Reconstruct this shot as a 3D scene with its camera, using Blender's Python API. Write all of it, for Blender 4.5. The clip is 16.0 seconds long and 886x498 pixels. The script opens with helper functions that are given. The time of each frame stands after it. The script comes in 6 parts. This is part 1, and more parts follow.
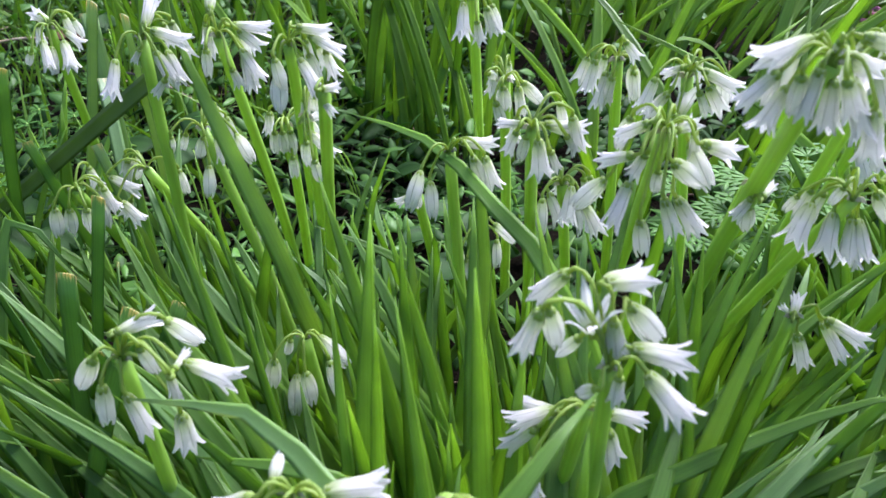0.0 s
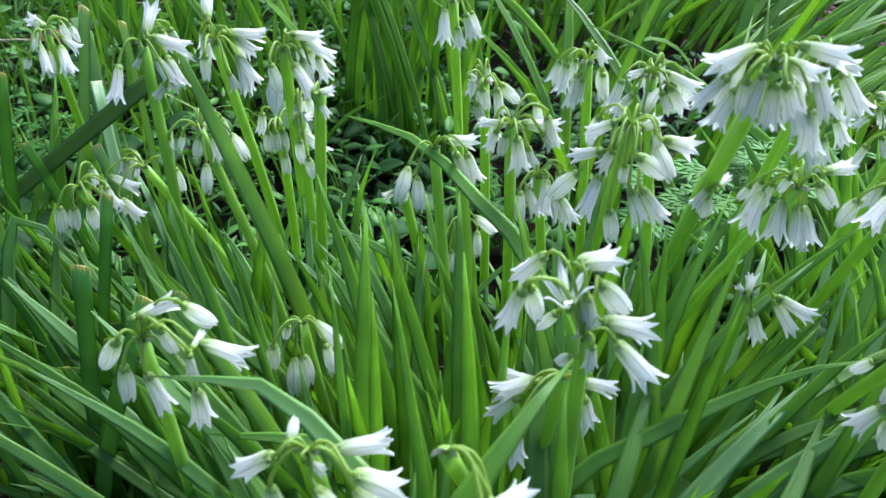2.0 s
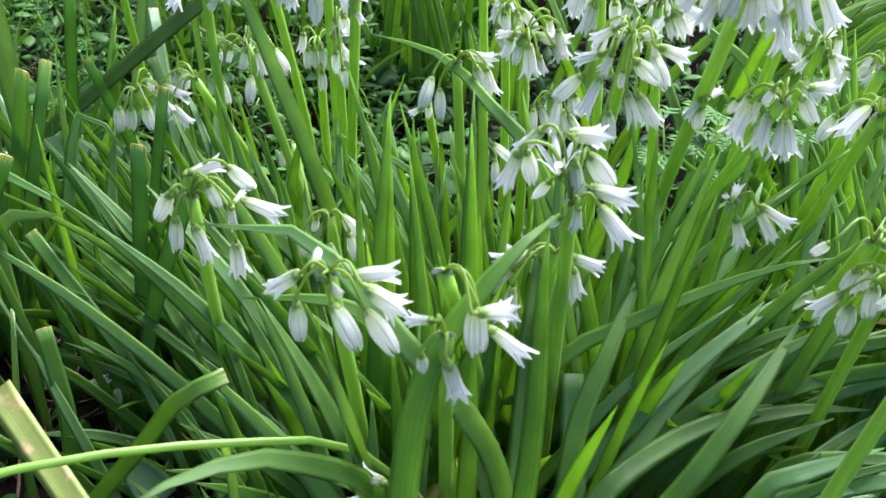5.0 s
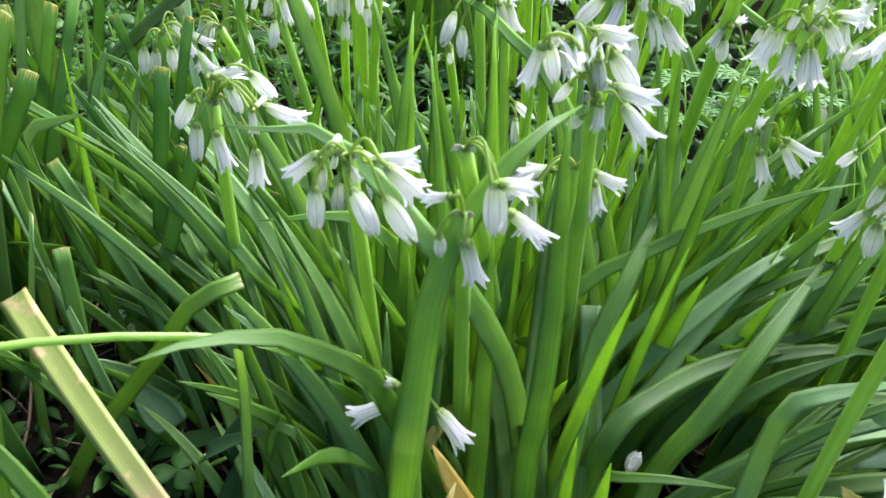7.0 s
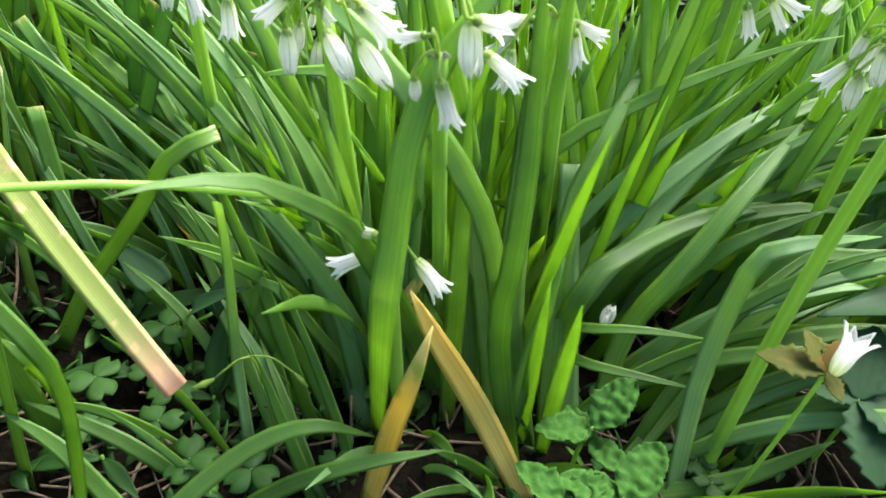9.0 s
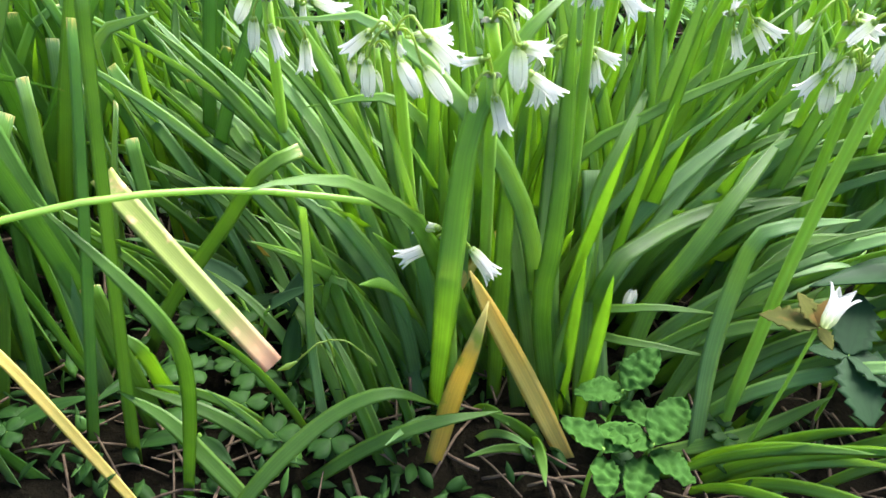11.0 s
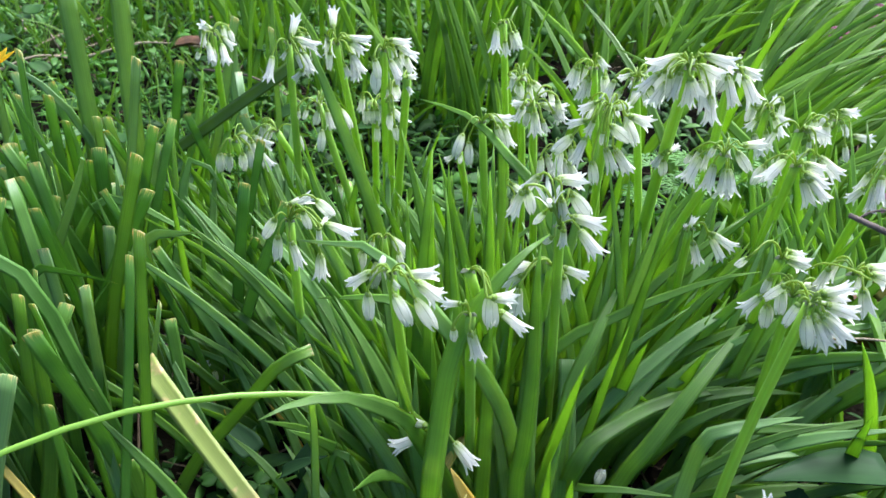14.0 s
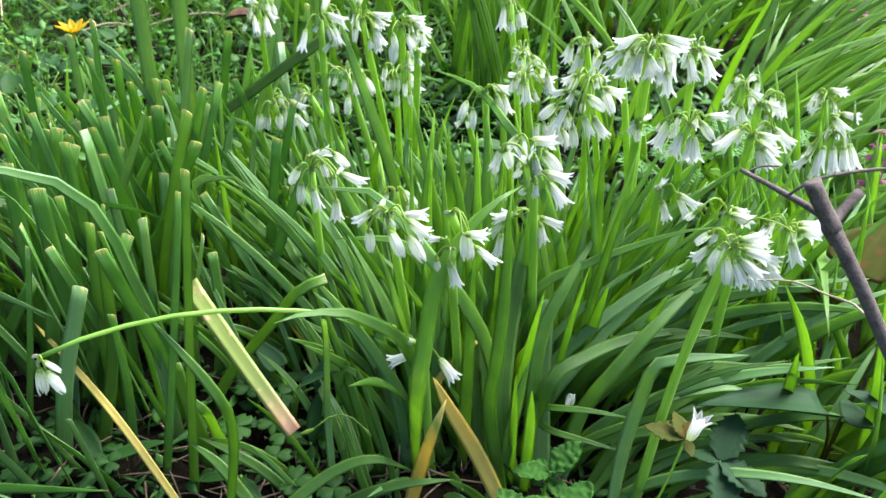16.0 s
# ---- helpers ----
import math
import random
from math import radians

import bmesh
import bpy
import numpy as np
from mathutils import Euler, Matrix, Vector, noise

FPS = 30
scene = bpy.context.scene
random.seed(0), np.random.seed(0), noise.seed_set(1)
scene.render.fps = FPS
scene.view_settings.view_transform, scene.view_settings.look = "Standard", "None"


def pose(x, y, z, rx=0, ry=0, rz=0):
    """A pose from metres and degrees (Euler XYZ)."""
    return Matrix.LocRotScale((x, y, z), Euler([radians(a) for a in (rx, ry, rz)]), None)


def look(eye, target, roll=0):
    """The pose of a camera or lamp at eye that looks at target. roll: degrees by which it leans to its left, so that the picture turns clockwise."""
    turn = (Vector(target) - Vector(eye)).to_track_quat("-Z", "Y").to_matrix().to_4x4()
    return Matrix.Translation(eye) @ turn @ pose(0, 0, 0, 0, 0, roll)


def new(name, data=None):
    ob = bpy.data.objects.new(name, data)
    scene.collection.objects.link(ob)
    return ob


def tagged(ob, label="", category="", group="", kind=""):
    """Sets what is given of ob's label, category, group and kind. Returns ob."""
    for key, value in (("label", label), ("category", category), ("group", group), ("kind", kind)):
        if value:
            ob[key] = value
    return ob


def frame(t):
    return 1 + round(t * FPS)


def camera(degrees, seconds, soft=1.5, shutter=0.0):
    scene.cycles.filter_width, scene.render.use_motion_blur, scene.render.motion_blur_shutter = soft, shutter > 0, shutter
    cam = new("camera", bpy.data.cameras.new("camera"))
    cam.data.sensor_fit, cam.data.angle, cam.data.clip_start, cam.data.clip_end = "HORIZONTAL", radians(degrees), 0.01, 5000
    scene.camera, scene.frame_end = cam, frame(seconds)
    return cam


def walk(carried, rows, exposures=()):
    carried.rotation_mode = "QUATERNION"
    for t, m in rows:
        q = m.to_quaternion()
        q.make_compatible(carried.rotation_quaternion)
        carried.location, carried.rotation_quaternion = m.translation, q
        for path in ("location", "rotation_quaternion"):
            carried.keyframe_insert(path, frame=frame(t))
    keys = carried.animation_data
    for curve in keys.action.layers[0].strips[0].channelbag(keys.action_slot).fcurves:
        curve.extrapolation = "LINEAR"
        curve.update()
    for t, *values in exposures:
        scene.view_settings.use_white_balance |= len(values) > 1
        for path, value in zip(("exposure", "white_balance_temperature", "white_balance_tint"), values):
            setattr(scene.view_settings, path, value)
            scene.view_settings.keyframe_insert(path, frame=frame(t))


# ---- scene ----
from mathutils import kdtree

cam = camera(60.6, 16.0)
cam.data.dof.use_dof = True
cam.data.dof.focus_distance, cam.data.dof.aperture_fstop = 0.46, 20.0
PATH = [
    (0, (0.064, 0.032, 0.383), (-0.192, 1.675, -0.727), 0.3),
    (0.5, (0.062, 0.026, 0.387), (-0.211, 1.687, -0.694), 0.1),
    (1, (0.061, 0.016, 0.394), (-0.211, 1.694, -0.66), 0.2),
    (1.5, (0.06, 0.011, 0.395), (-0.161, 1.681, -0.683), 0.4),
    (2, (0.062, 0.006, 0.396), (-0.127, 1.654, -0.722), 0.8),
    (2.5, (0.064, -0.002, 0.395), (-0.127, 1.63, -0.745), 0.8),
    (3, (0.064, -0.011, 0.393), (-0.135, 1.609, -0.764), 1.3),
    (3.5, (0.066, -0.022, 0.395), (-0.147, 1.588, -0.773), 1.0),
    (5.8, (0.083, -0.058, 0.365), (-0.208, 1.574, -0.755), 2.8),
    (6, (0.083, -0.059, 0.36), (-0.215, 1.576, -0.753), 2.7),
    (6.5, (0.082, -0.068, 0.341), (-0.231, 1.575, -0.755), 3.4),
    (7, (0.085, -0.076, 0.337), (-0.231, 1.576, -0.746), 2.9),
    (7.5, (0.089, -0.079, 0.32), (-0.235, 1.578, -0.753), 2.7),
    (8, (0.088, -0.077, 0.318), (-0.21, 1.538, -0.823), 2.9),
    (8.5, (0.087, -0.077, 0.315), (-0.187, 1.457, -0.938), 3.6),
    (9, (0.093, -0.085, 0.325), (-0.154, 1.406, -0.985), 3.7),
    (11.3, (0.078, -0.154, 0.352), (-0.201, 1.429, -0.837), 0.7),
    (11.5, (0.077, -0.155, 0.359), (-0.214, 1.446, -0.803), 0.2),
    (12, (0.077, -0.163, 0.372), (-0.243, 1.496, -0.697), 0.9),
    (12.5, (0.08, -0.162, 0.384), (-0.247, 1.524, -0.641), 0.9),
    (13, (0.087, -0.166, 0.405), (-0.245, 1.503, -0.646), 1.5),
    (13.5, (0.093, -0.158, 0.429), (-0.253, 1.51, -0.619), 1.5),
    (14, (0.1, -0.159, 0.44), (-0.255, 1.494, -0.628), 1.5),
    (14.5, (0.11, -0.177, 0.465), (-0.261, 1.46, -0.623), 2.2),
    (15, (0.123, -0.195, 0.479), (-0.293, 1.428, -0.615), 2.2),
    (15.5, (0.139, -0.215, 0.473), (-0.315, 1.383, -0.641), 1.8),
    (16, (0.155, -0.225, 0.469), (-0.318, 1.358, -0.658), 1.1),
]
walk(cam, [(t, look(eye, target, roll)) for t, eye, target, roll in PATH],
     [(0, 0.78, 5600, 31), (1.2, 0.75, 5350, 17), (2.2, 0.75, 5300, 15), (3.5, 0.82, 5450, 19), (6.5, 1.07, 5700, 24), (8, 1.23, 5900, 24), (9, 1.42, 6150, 14), (11.5, 1.51, 5950, 18), (12.5, 1.26, 5800, 17), (15.3, 0.92, 5700, 13), (16, 1.22, 5850, 13)])
# ---- light ----
world = bpy.data.worlds.new("sky")
scene.world = world
world.use_nodes = True
wn = world.node_tree.nodes
sky = wn.new("ShaderNodeTexSky")
sky.sky_type, sky.sun_disc = "NISHITA", False
sky.sun_elevation, sky.sun_rotation = radians(54), radians(34)
sky.air_density, sky.dust_density, sky.ozone_density = 0.8, 3.0, 0.6
wn["Background"].inputs["Strength"].default_value = 0.15
world.node_tree.links.new(sky.outputs[0], wn["Background"].inputs["Color"])

sun = new("sun", bpy.data.lights.new("sun", "SUN"))
sun.data.energy, sun.data.angle, sun.data.color = 5.0, radians(40), (1.0, 0.97, 0.9)
sun.matrix_world = look((0.4, 0.9, 1.0), (0, 0.3, 0))


# ---- materials ----
def shader(name):
    m = bpy.data.materials.new(name)
    m.use_nodes = True
    nt = m.node_tree
    return m, nt.nodes, nt.links, nt.nodes["Principled BSDF"]


def leafy(name, dark, light, tip=None, veins=26.0, rough=0.42, glow=0.35, vary=0.5, spec=0.5, blotch=None):
    """A thin living leaf: parallel veins along it, hue that varies from leaf to leaf, light passing through."""
    m, n, l, p = shader(name)
    info, uv = n.new("ShaderNodeObjectInfo"), n.new("ShaderNodeUVMap")
    geo = n.new("ShaderNodeNewGeometry")
    sep = n.new("ShaderNodeSeparateXYZ")
    l.new(uv.outputs[0], sep.inputs[0])
    rnd = n.new("ShaderNodeMath"); rnd.operation = "ADD"
    l.new(info.outputs["Random"], rnd.inputs[0]); l.new(geo.outputs["Random Per Island"], rnd.inputs[1])
    fr = n.new("ShaderNodeMath"); fr.operation = "FRACT"; l.new(rnd.outputs[0], fr.inputs[0])
    coord = n.new("ShaderNodeTexCoord")
    big = n.new("ShaderNodeTexNoise"); big.inputs["Scale"].default_value = 38; big.inputs["Detail"].default_value = 3
    l.new(coord.outputs["Object"], big.inputs["Vector"])
    mixf = n.new("ShaderNodeMath"); mixf.operation = "MULTIPLY_ADD"; mixf.inputs[1].default_value = vary
    l.new(fr.outputs[0], mixf.inputs[0]); l.new(big.outputs["Fac"], mixf.inputs[2])
    off = n.new("ShaderNodeMath"); off.operation = "SUBTRACT"; off.use_clamp = True; off.inputs[1].default_value = 0.25
    l.new(mixf.outputs[0], off.inputs[0])
    base = n.new("ShaderNodeMix"); base.data_type = "RGBA"
    base.inputs["A"].default_value, base.inputs["B"].default_value = (*dark, 1), (*light, 1)
    l.new(off.outputs[0], base.inputs["Factor"])
    colour = base.outputs["Result"]
    # veins
    stretch = n.new("ShaderNodeCombineXYZ")
    mu = n.new("ShaderNodeMath"); mu.operation = "MULTIPLY"; mu.inputs[1].default_value = veins
    mv = n.new("ShaderNodeMath"); mv.operation = "MULTIPLY"; mv.inputs[1].default_value = 1.2
    l.new(sep.outputs["X"], mu.inputs[0]); l.new(sep.outputs["Y"], mv.inputs[0])
    l.new(mu.outputs[0], stretch.inputs["X"]); l.new(mv.outputs[0], stretch.inputs["Y"]); l.new(info.outputs["Random"], stretch.inputs["Z"])
    vein = n.new("ShaderNodeTexNoise"); vein.inputs["Scale"].default_value = 1.0; vein.inputs["Detail"].default_value = 2
    l.new(stretch.outputs[0], vein.inputs["Vector"])
    ramp = n.new("ShaderNodeMapRange"); ramp.inputs["From Min"].default_value = 0.35; ramp.inputs["From Max"].default_value = 0.65
    ramp.inputs["To Min"].default_value = 0.88; ramp.inputs["To Max"].default_value = 1.09
    l.new(vein.outputs["Fac"], ramp.inputs["Value"])
    mul = n.new("ShaderNodeMix"); mul.data_type = "RGBA"; mul.blend_type = "MULTIPLY"; mul.inputs["Factor"].default_value = 1
    l.new(colour, mul.inputs["A"]); l.new(ramp.outputs["Result"], mul.inputs["B"])
    colour = mul.outputs["Result"]
    if tip:
        at = n.new("ShaderNodeMapRange"); at.inputs["From Min"].default_value = tip[0]; at.inputs["From Max"].default_value = tip[1]
        nz = n.new("ShaderNodeMath"); nz.operation = "MULTIPLY_ADD"; nz.inputs[1].default_value = 0.14
        l.new(vein.outputs["Fac"], nz.inputs[0]); l.new(sep.outputs["Y"], nz.inputs[2]); l.new(nz.outputs[0], at.inputs["Value"])
        tm = n.new("ShaderNodeMix"); tm.data_type = "RGBA"; tm.inputs["B"].default_value = (*tip[2], 1)
        l.new(at.outputs["Result"], tm.inputs["Factor"]); l.new(colour, tm.inputs["A"])
        colour = tm.outputs["Result"]
    if blotch:
        bn = n.new("ShaderNodeTexNoise"); bn.inputs["Scale"].default_value = 90; bn.inputs["Detail"].default_value = 4
        l.new(coord.outputs["Object"], bn.inputs["Vector"])
        br = n.new("ShaderNodeMapRange"); br.inputs["From Min"].default_value = 0.56; br.inputs["From Max"].default_value = 0.7
        l.new(bn.outputs["Fac"], br.inputs["Value"])
        bm_ = n.new("ShaderNodeMix"); bm_.data_type = "RGBA"; bm_.inputs["B"].default_value = (*blotch, 1)
        l.new(br.outputs["Result"], bm_.inputs["Factor"]); l.new(colour, bm_.inputs["A"])
        colour = bm_.outputs["Result"]
    l.new(colour, p.inputs["Base Color"])
    rr = n.new("ShaderNodeMapRange"); rr.inputs["To Min"].default_value = rough - 0.1; rr.inputs["To Max"].default_value = rough + 0.14
    l.new(big.outputs["Fac"], rr.inputs["Value"]); l.new(rr.outputs["Result"], p.inputs["Roughness"])
    p.inputs["Specular IOR Level"].default_value = spec
    bump = n.new("ShaderNodeBump"); bump.inputs["Strength"].default_value = 0.35; bump.inputs["Distance"].default_value = 0.0004
    l.new(vein.outputs["Fac"], bump.inputs["Height"]); l.new(bump.outputs[0], p.inputs["Normal"])
    tr = n.new("ShaderNodeBsdfTranslucent")
    warm = n.new("ShaderNodeMix"); warm.data_type = "RGBA"; warm.blend_type = "MULTIPLY"; warm.inputs["Factor"].default_value = 1
    warm.inputs["B"].default_value = (3.1, 2.4, 0.9, 1)
    l.new(colour, warm.inputs["A"]); l.new(warm.outputs["Result"], tr.inputs["Color"])
    mx = n.new("ShaderNodeMixShader"); mx.inputs[0].default_value = glow
    l.new(p.outputs[0], mx.inputs[1]); l.new(tr.outputs[0], mx.inputs[2])
    l.new(mx.outputs[0], n["Material Output"].inputs["Surface"])
    return m


def petal(name, white, stripe, stripe_width, rib_depth, foot_tint):
    """Thin white tepal with a fine grey midrib and a yellow-green foot."""
    m, n, l, p = shader(name)
    uv = n.new("ShaderNodeUVMap"); sep = n.new("ShaderNodeSeparateXYZ"); l.new(uv.outputs[0], sep.inputs[0])
    info = n.new("ShaderNodeObjectInfo")
    mid = n.new("ShaderNodeMath"); mid.operation = "SUBTRACT"; mid.inputs[1].default_value = 0.5; l.new(sep.outputs["X"], mid.inputs[0])
    ab = n.new("ShaderNodeMath"); ab.operation = "ABSOLUTE"; l.new(mid.outputs[0], ab.inputs[0])
    rib = n.new("ShaderNodeMapRange"); rib.inputs["From Min"].default_value = stripe_width; rib.inputs["From Max"].default_value = 0.012
    l.new(ab.outputs[0], rib.inputs["Value"])
    fade = n.new("ShaderNodeMapRange"); fade.inputs["From Min"].default_value = 1.0; fade.inputs["From Max"].default_value = 0.7
    fade.inputs["To Min"].default_value = 0.4; l.new(sep.outputs["Y"], fade.inputs["Value"])
    rf = n.new("ShaderNodeMath"); rf.operation = "MULTIPLY"; l.new(rib.outputs["Result"], rf.inputs[0]); l.new(fade.outputs["Result"], rf.inputs[1])
    foot = n.new("ShaderNodeMapRange"); foot.inputs["From Min"].default_value = 0.44; foot.inputs["From Max"].default_value = 0.03
    l.new(sep.outputs["Y"], foot.inputs["Value"])
    sc = n.new("ShaderNodeMath"); sc.operation = "MULTIPLY"; sc.inputs[1].default_value = rib_depth; l.new(rf.outputs[0], sc.inputs[0])
    ft = n.new("ShaderNodeMath"); ft.operation = "MULTIPLY"; ft.inputs[1].default_value = 0.85; l.new(foot.outputs["Result"], ft.inputs[0])
    st = n.new("ShaderNodeCombineXYZ")
    a = n.new("ShaderNodeMath"); a.operation = "MULTIPLY"; a.inputs[1].default_value = 14; l.new(sep.outputs["X"], a.inputs[0])
    l.new(a.outputs[0], st.inputs["X"]); l.new(sep.outputs["Y"], st.inputs["Y"]); l.new(info.outputs["Random"], st.inputs["Z"])
    fine = n.new("ShaderNodeTexNoise"); fine.inputs["Scale"].default_value = 1.6; fine.inputs["Detail"].default_value = 3; l.new(st.outputs[0], fine.inputs["Vector"])
    tone = n.new("ShaderNodeMix"); tone.data_type = "RGBA"
    tone.inputs["A"].default_value = (*[c * 0.95 for c in white], 1); tone.inputs["B"].default_value = (*white, 1)
    l.new(fine.outputs["Fac"], tone.inputs["Factor"])
    c = n.new("ShaderNodeMix"); c.data_type = "RGBA"; c.inputs["B"].default_value = (*stripe, 1)
    l.new(tone.outputs["Result"], c.inputs["A"]); l.new(sc.outputs[0], c.inputs["Factor"])
    g = n.new("ShaderNodeMix"); g.data_type = "RGBA"; g.inputs["B"].default_value = (*foot_tint, 1)
    l.new(c.outputs["Result"], g.inputs["A"]); l.new(ft.outputs[0], g.inputs["Factor"]); c = g
    l.new(c.outputs["Result"], p.inputs["Base Color"])
    p.inputs["Roughness"].default_value = 0.55
    p.inputs["Specular IOR Level"].default_value = 0.3
    bump = n.new("ShaderNodeBump"); bump.inputs["Strength"].default_value = 0.2; bump.inputs["Distance"].default_value = 0.0002
    l.new(fine.outputs["Fac"], bump.inputs["Height"]); l.new(bump.outputs[0], p.inputs["Normal"])
    tr = n.new("ShaderNodeBsdfTranslucent"); l.new(c.outputs["Result"], tr.inputs["Color"])
    mx = n.new("ShaderNodeMixShader"); mx.inputs[0].default_value = 0.7
    l.new(p.outputs[0], mx.inputs[1]); l.new(tr.outputs[0], mx.inputs[2])
    l.new(mx.outputs[0], n["Material Output"].inputs["Surface"])
    return m


def rough_matter(name, one, two, scale, rough=0.9, bump_mm=2.0):
    """Soil, dead wood and litter: two colours broken up at two scales."""
    m, n, l, p = shader(name)
    coord = n.new("ShaderNodeTexCoord")
    a = n.new("ShaderNodeTexNoise"); a.inputs["Scale"].default_value = scale; a.inputs["Detail"].default_value = 8; a.inputs["Roughness"].default_value = 0.7
    b = n.new("ShaderNodeTexNoise"); b.inputs["Scale"].default_value = scale * 6; b.inputs["Detail"].default_value = 4
    l.new(coord.outputs["Object"], a.inputs["Vector"]); l.new(coord.outputs["Object"], b.inputs["Vector"])
    s = n.new("ShaderNodeMath"); s.operation = "MULTIPLY_ADD"; s.inputs[1].default_value = 0.6; s.inputs[2].default_value = -0.3
    l.new(b.outputs["Fac"], s.inputs[0])
    t = n.new("ShaderNodeMath"); t.operation = "ADD"; t.use_clamp = True; l.new(a.outputs["Fac"], t.inputs[0]); l.new(s.outputs[0], t.inputs[1])
    r = n.new("ShaderNodeMapRange"); r.inputs["From Min"].default_value = 0.3; r.inputs["From Max"].default_value = 0.72; l.new(t.outputs[0], r.inputs["Value"])
    c = n.new("ShaderNodeMix"); c.data_type = "RGBA"; c.inputs["A"].default_value = (*one, 1); c.inputs["B"].default_value = (*two, 1)
    l.new(r.outputs["Result"], c.inputs["Factor"]); l.new(c.outputs["Result"], p.inputs["Base Color"])
    p.inputs["Roughness"].default_value = rough
    bump = n.new("ShaderNodeBump"); bump.inputs["Strength"].default_value = 0.8; bump.inputs["Distance"].default_value = bump_mm / 1000
    l.new(t.outputs[0], bump.inputs["Height"]); l.new(bump.outputs[0], p.inputs["Normal"])
    return m


def turf_edge(m):
    """Bare soil in the bed gives way to rough turf further off, along a ragged edge."""
    n, l = m.node_tree.nodes, m.node_tree.links
    p = n["Principled BSDF"]
    soil = p.inputs["Base Color"].links[0].from_socket
    coord = n.new("ShaderNodeTexCoord")
    far = n.new("ShaderNodeVectorMath"); far.operation = "LENGTH"; l.new(coord.outputs["Object"], far.inputs[0])
    wave = n.new("ShaderNodeTexNoise"); wave.inputs["Scale"].default_value = 2.5; wave.inputs["Detail"].default_value = 6; l.new(coord.outputs["Object"], wave.inputs["Vector"])
    add = n.new("ShaderNodeMath"); add.operation = "MULTIPLY_ADD"; add.inputs[1].default_value = 1.2
    l.new(wave.outputs["Fac"], add.inputs[0]); l.new(far.outputs["Value"], add.inputs[2])
    edge = n.new("ShaderNodeMapRange"); edge.inputs["From Min"].default_value = 1.7; edge.inputs["From Max"].default_value = 2.3; l.new(add.outputs[0], edge.inputs["Value"])
    blade = n.new("ShaderNodeTexNoise"); blade.inputs["Scale"].default_value = 30; blade.inputs["Detail"].default_value = 8; l.new(coord.outputs["Object"], blade.inputs["Vector"])
    turf = n.new("ShaderNodeMix"); turf.data_type = "RGBA"; turf.inputs["A"].default_value = (0.03, 0.06, 0.012, 1); turf.inputs["B"].default_value = (0.1, 0.17, 0.035, 1)
    l.new(blade.outputs["Fac"], turf.inputs["Factor"])
    c = n.new("ShaderNodeMix"); c.data_type = "RGBA"; l.new(edge.outputs["Result"], c.inputs["Factor"])
    l.new(soil, c.inputs["A"]); l.new(turf.outputs["Result"], c.inputs["B"]); l.new(c.outputs["Result"], p.inputs["Base Color"])
    return m


LEEK = leafy("leek_leaf", (0.08, 0.178, 0.031), (0.205, 0.38, 0.078), rough=0.42, glow=0.58)
LEEK_PALE = leafy("leek_leaf_bluish", (0.12, 0.25, 0.075), (0.24, 0.41, 0.145), rough=0.45, glow=0.45)
STEM = leafy("leek_stem", (0.2, 0.38, 0.05), (0.3, 0.52, 0.09), veins=9, rough=0.38, glow=0.27, vary=0.3)
PEDICEL = leafy("leek_pedicel", (0.19, 0.32, 0.05), (0.29, 0.42, 0.09), veins=3, rough=0.45, glow=0.35, vary=0.3)
CUT = leafy("cut_leaf", (0.068, 0.18, 0.03), (0.17, 0.34, 0.066), tip=(1.062, 1.074, (0.4, 0.38, 0.13)), rough=0.42, glow=0.33, veins=18)
CUT_WARM = leafy("cut_leaf_olive", (0.085, 0.19, 0.022), (0.18, 0.33, 0.045), tip=(1.07, 1.08, (0.5, 0.4, 0.22)), rough=0.42, glow=0.4, veins=18)
CUT_PALE = leafy("cut_leaf_bluish", (0.12, 0.23, 0.085), (0.2, 0.35, 0.145), tip=(1.064, 1.076, (0.42, 0.42, 0.2)), rough=0.48, glow=0.33, veins=18)
GRASS = leafy("long_grass", (0.08, 0.185, 0.024), (0.2, 0.37, 0.05), veins=12, rough=0.42, glow=0.45, vary=0.7)
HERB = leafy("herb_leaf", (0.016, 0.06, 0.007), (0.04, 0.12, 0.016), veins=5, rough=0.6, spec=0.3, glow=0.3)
MINT = leafy("mint_leaf", (0.035, 0.12, 0.014), (0.07, 0.19, 0.024), veins=6, rough=0.8, spec=0.25, glow=0.3)
# leek green darkened: the shade on one leaf's underside is in this colour
LEEK_SHADED = leafy("leek_leaf_shaded", (0.055, 0.12, 0.014), (0.11, 0.2, 0.026), rough=0.45, glow=0.25)
CLOVER = leafy("clover_leaf", (0.032, 0.1, 0.013), (0.058, 0.15, 0.024), veins=5, rough=0.6, spec=0.3, glow=0.3)
BROAD = leafy("broad_dark_leaf", (0.016, 0.055, 0.016), (0.034, 0.09, 0.027), veins=7, rough=0.62, spec=0.25, glow=0.25)
YELLOWING = leafy("yellowing_leaf", (0.24, 0.32, 0.065), (0.36, 0.43, 0.115), tip=(0.8, 1.08, (0.6, 0.38, 0.24)), rough=0.5, glow=0.3, blotch=(0.6, 0.45, 0.25))
DRY = leafy("dry_leaf", (0.5, 0.42, 0.08), (0.62, 0.55, 0.15), rough=0.6, glow=0.25, blotch=(0.5, 0.44, 0.1))
DRY_GREEN = leafy("dying_leaf", (0.3, 0.32, 0.08), (0.45, 0.43, 0.14), rough=0.55, glow=0.4, veins=34, blotch=(0.22, 0.3, 0.04))
WEED = leafy("weed_leaf", (0.06, 0.175, 0.02), (0.13, 0.31, 0.046), veins=5, rough=0.5, glow=0.35)
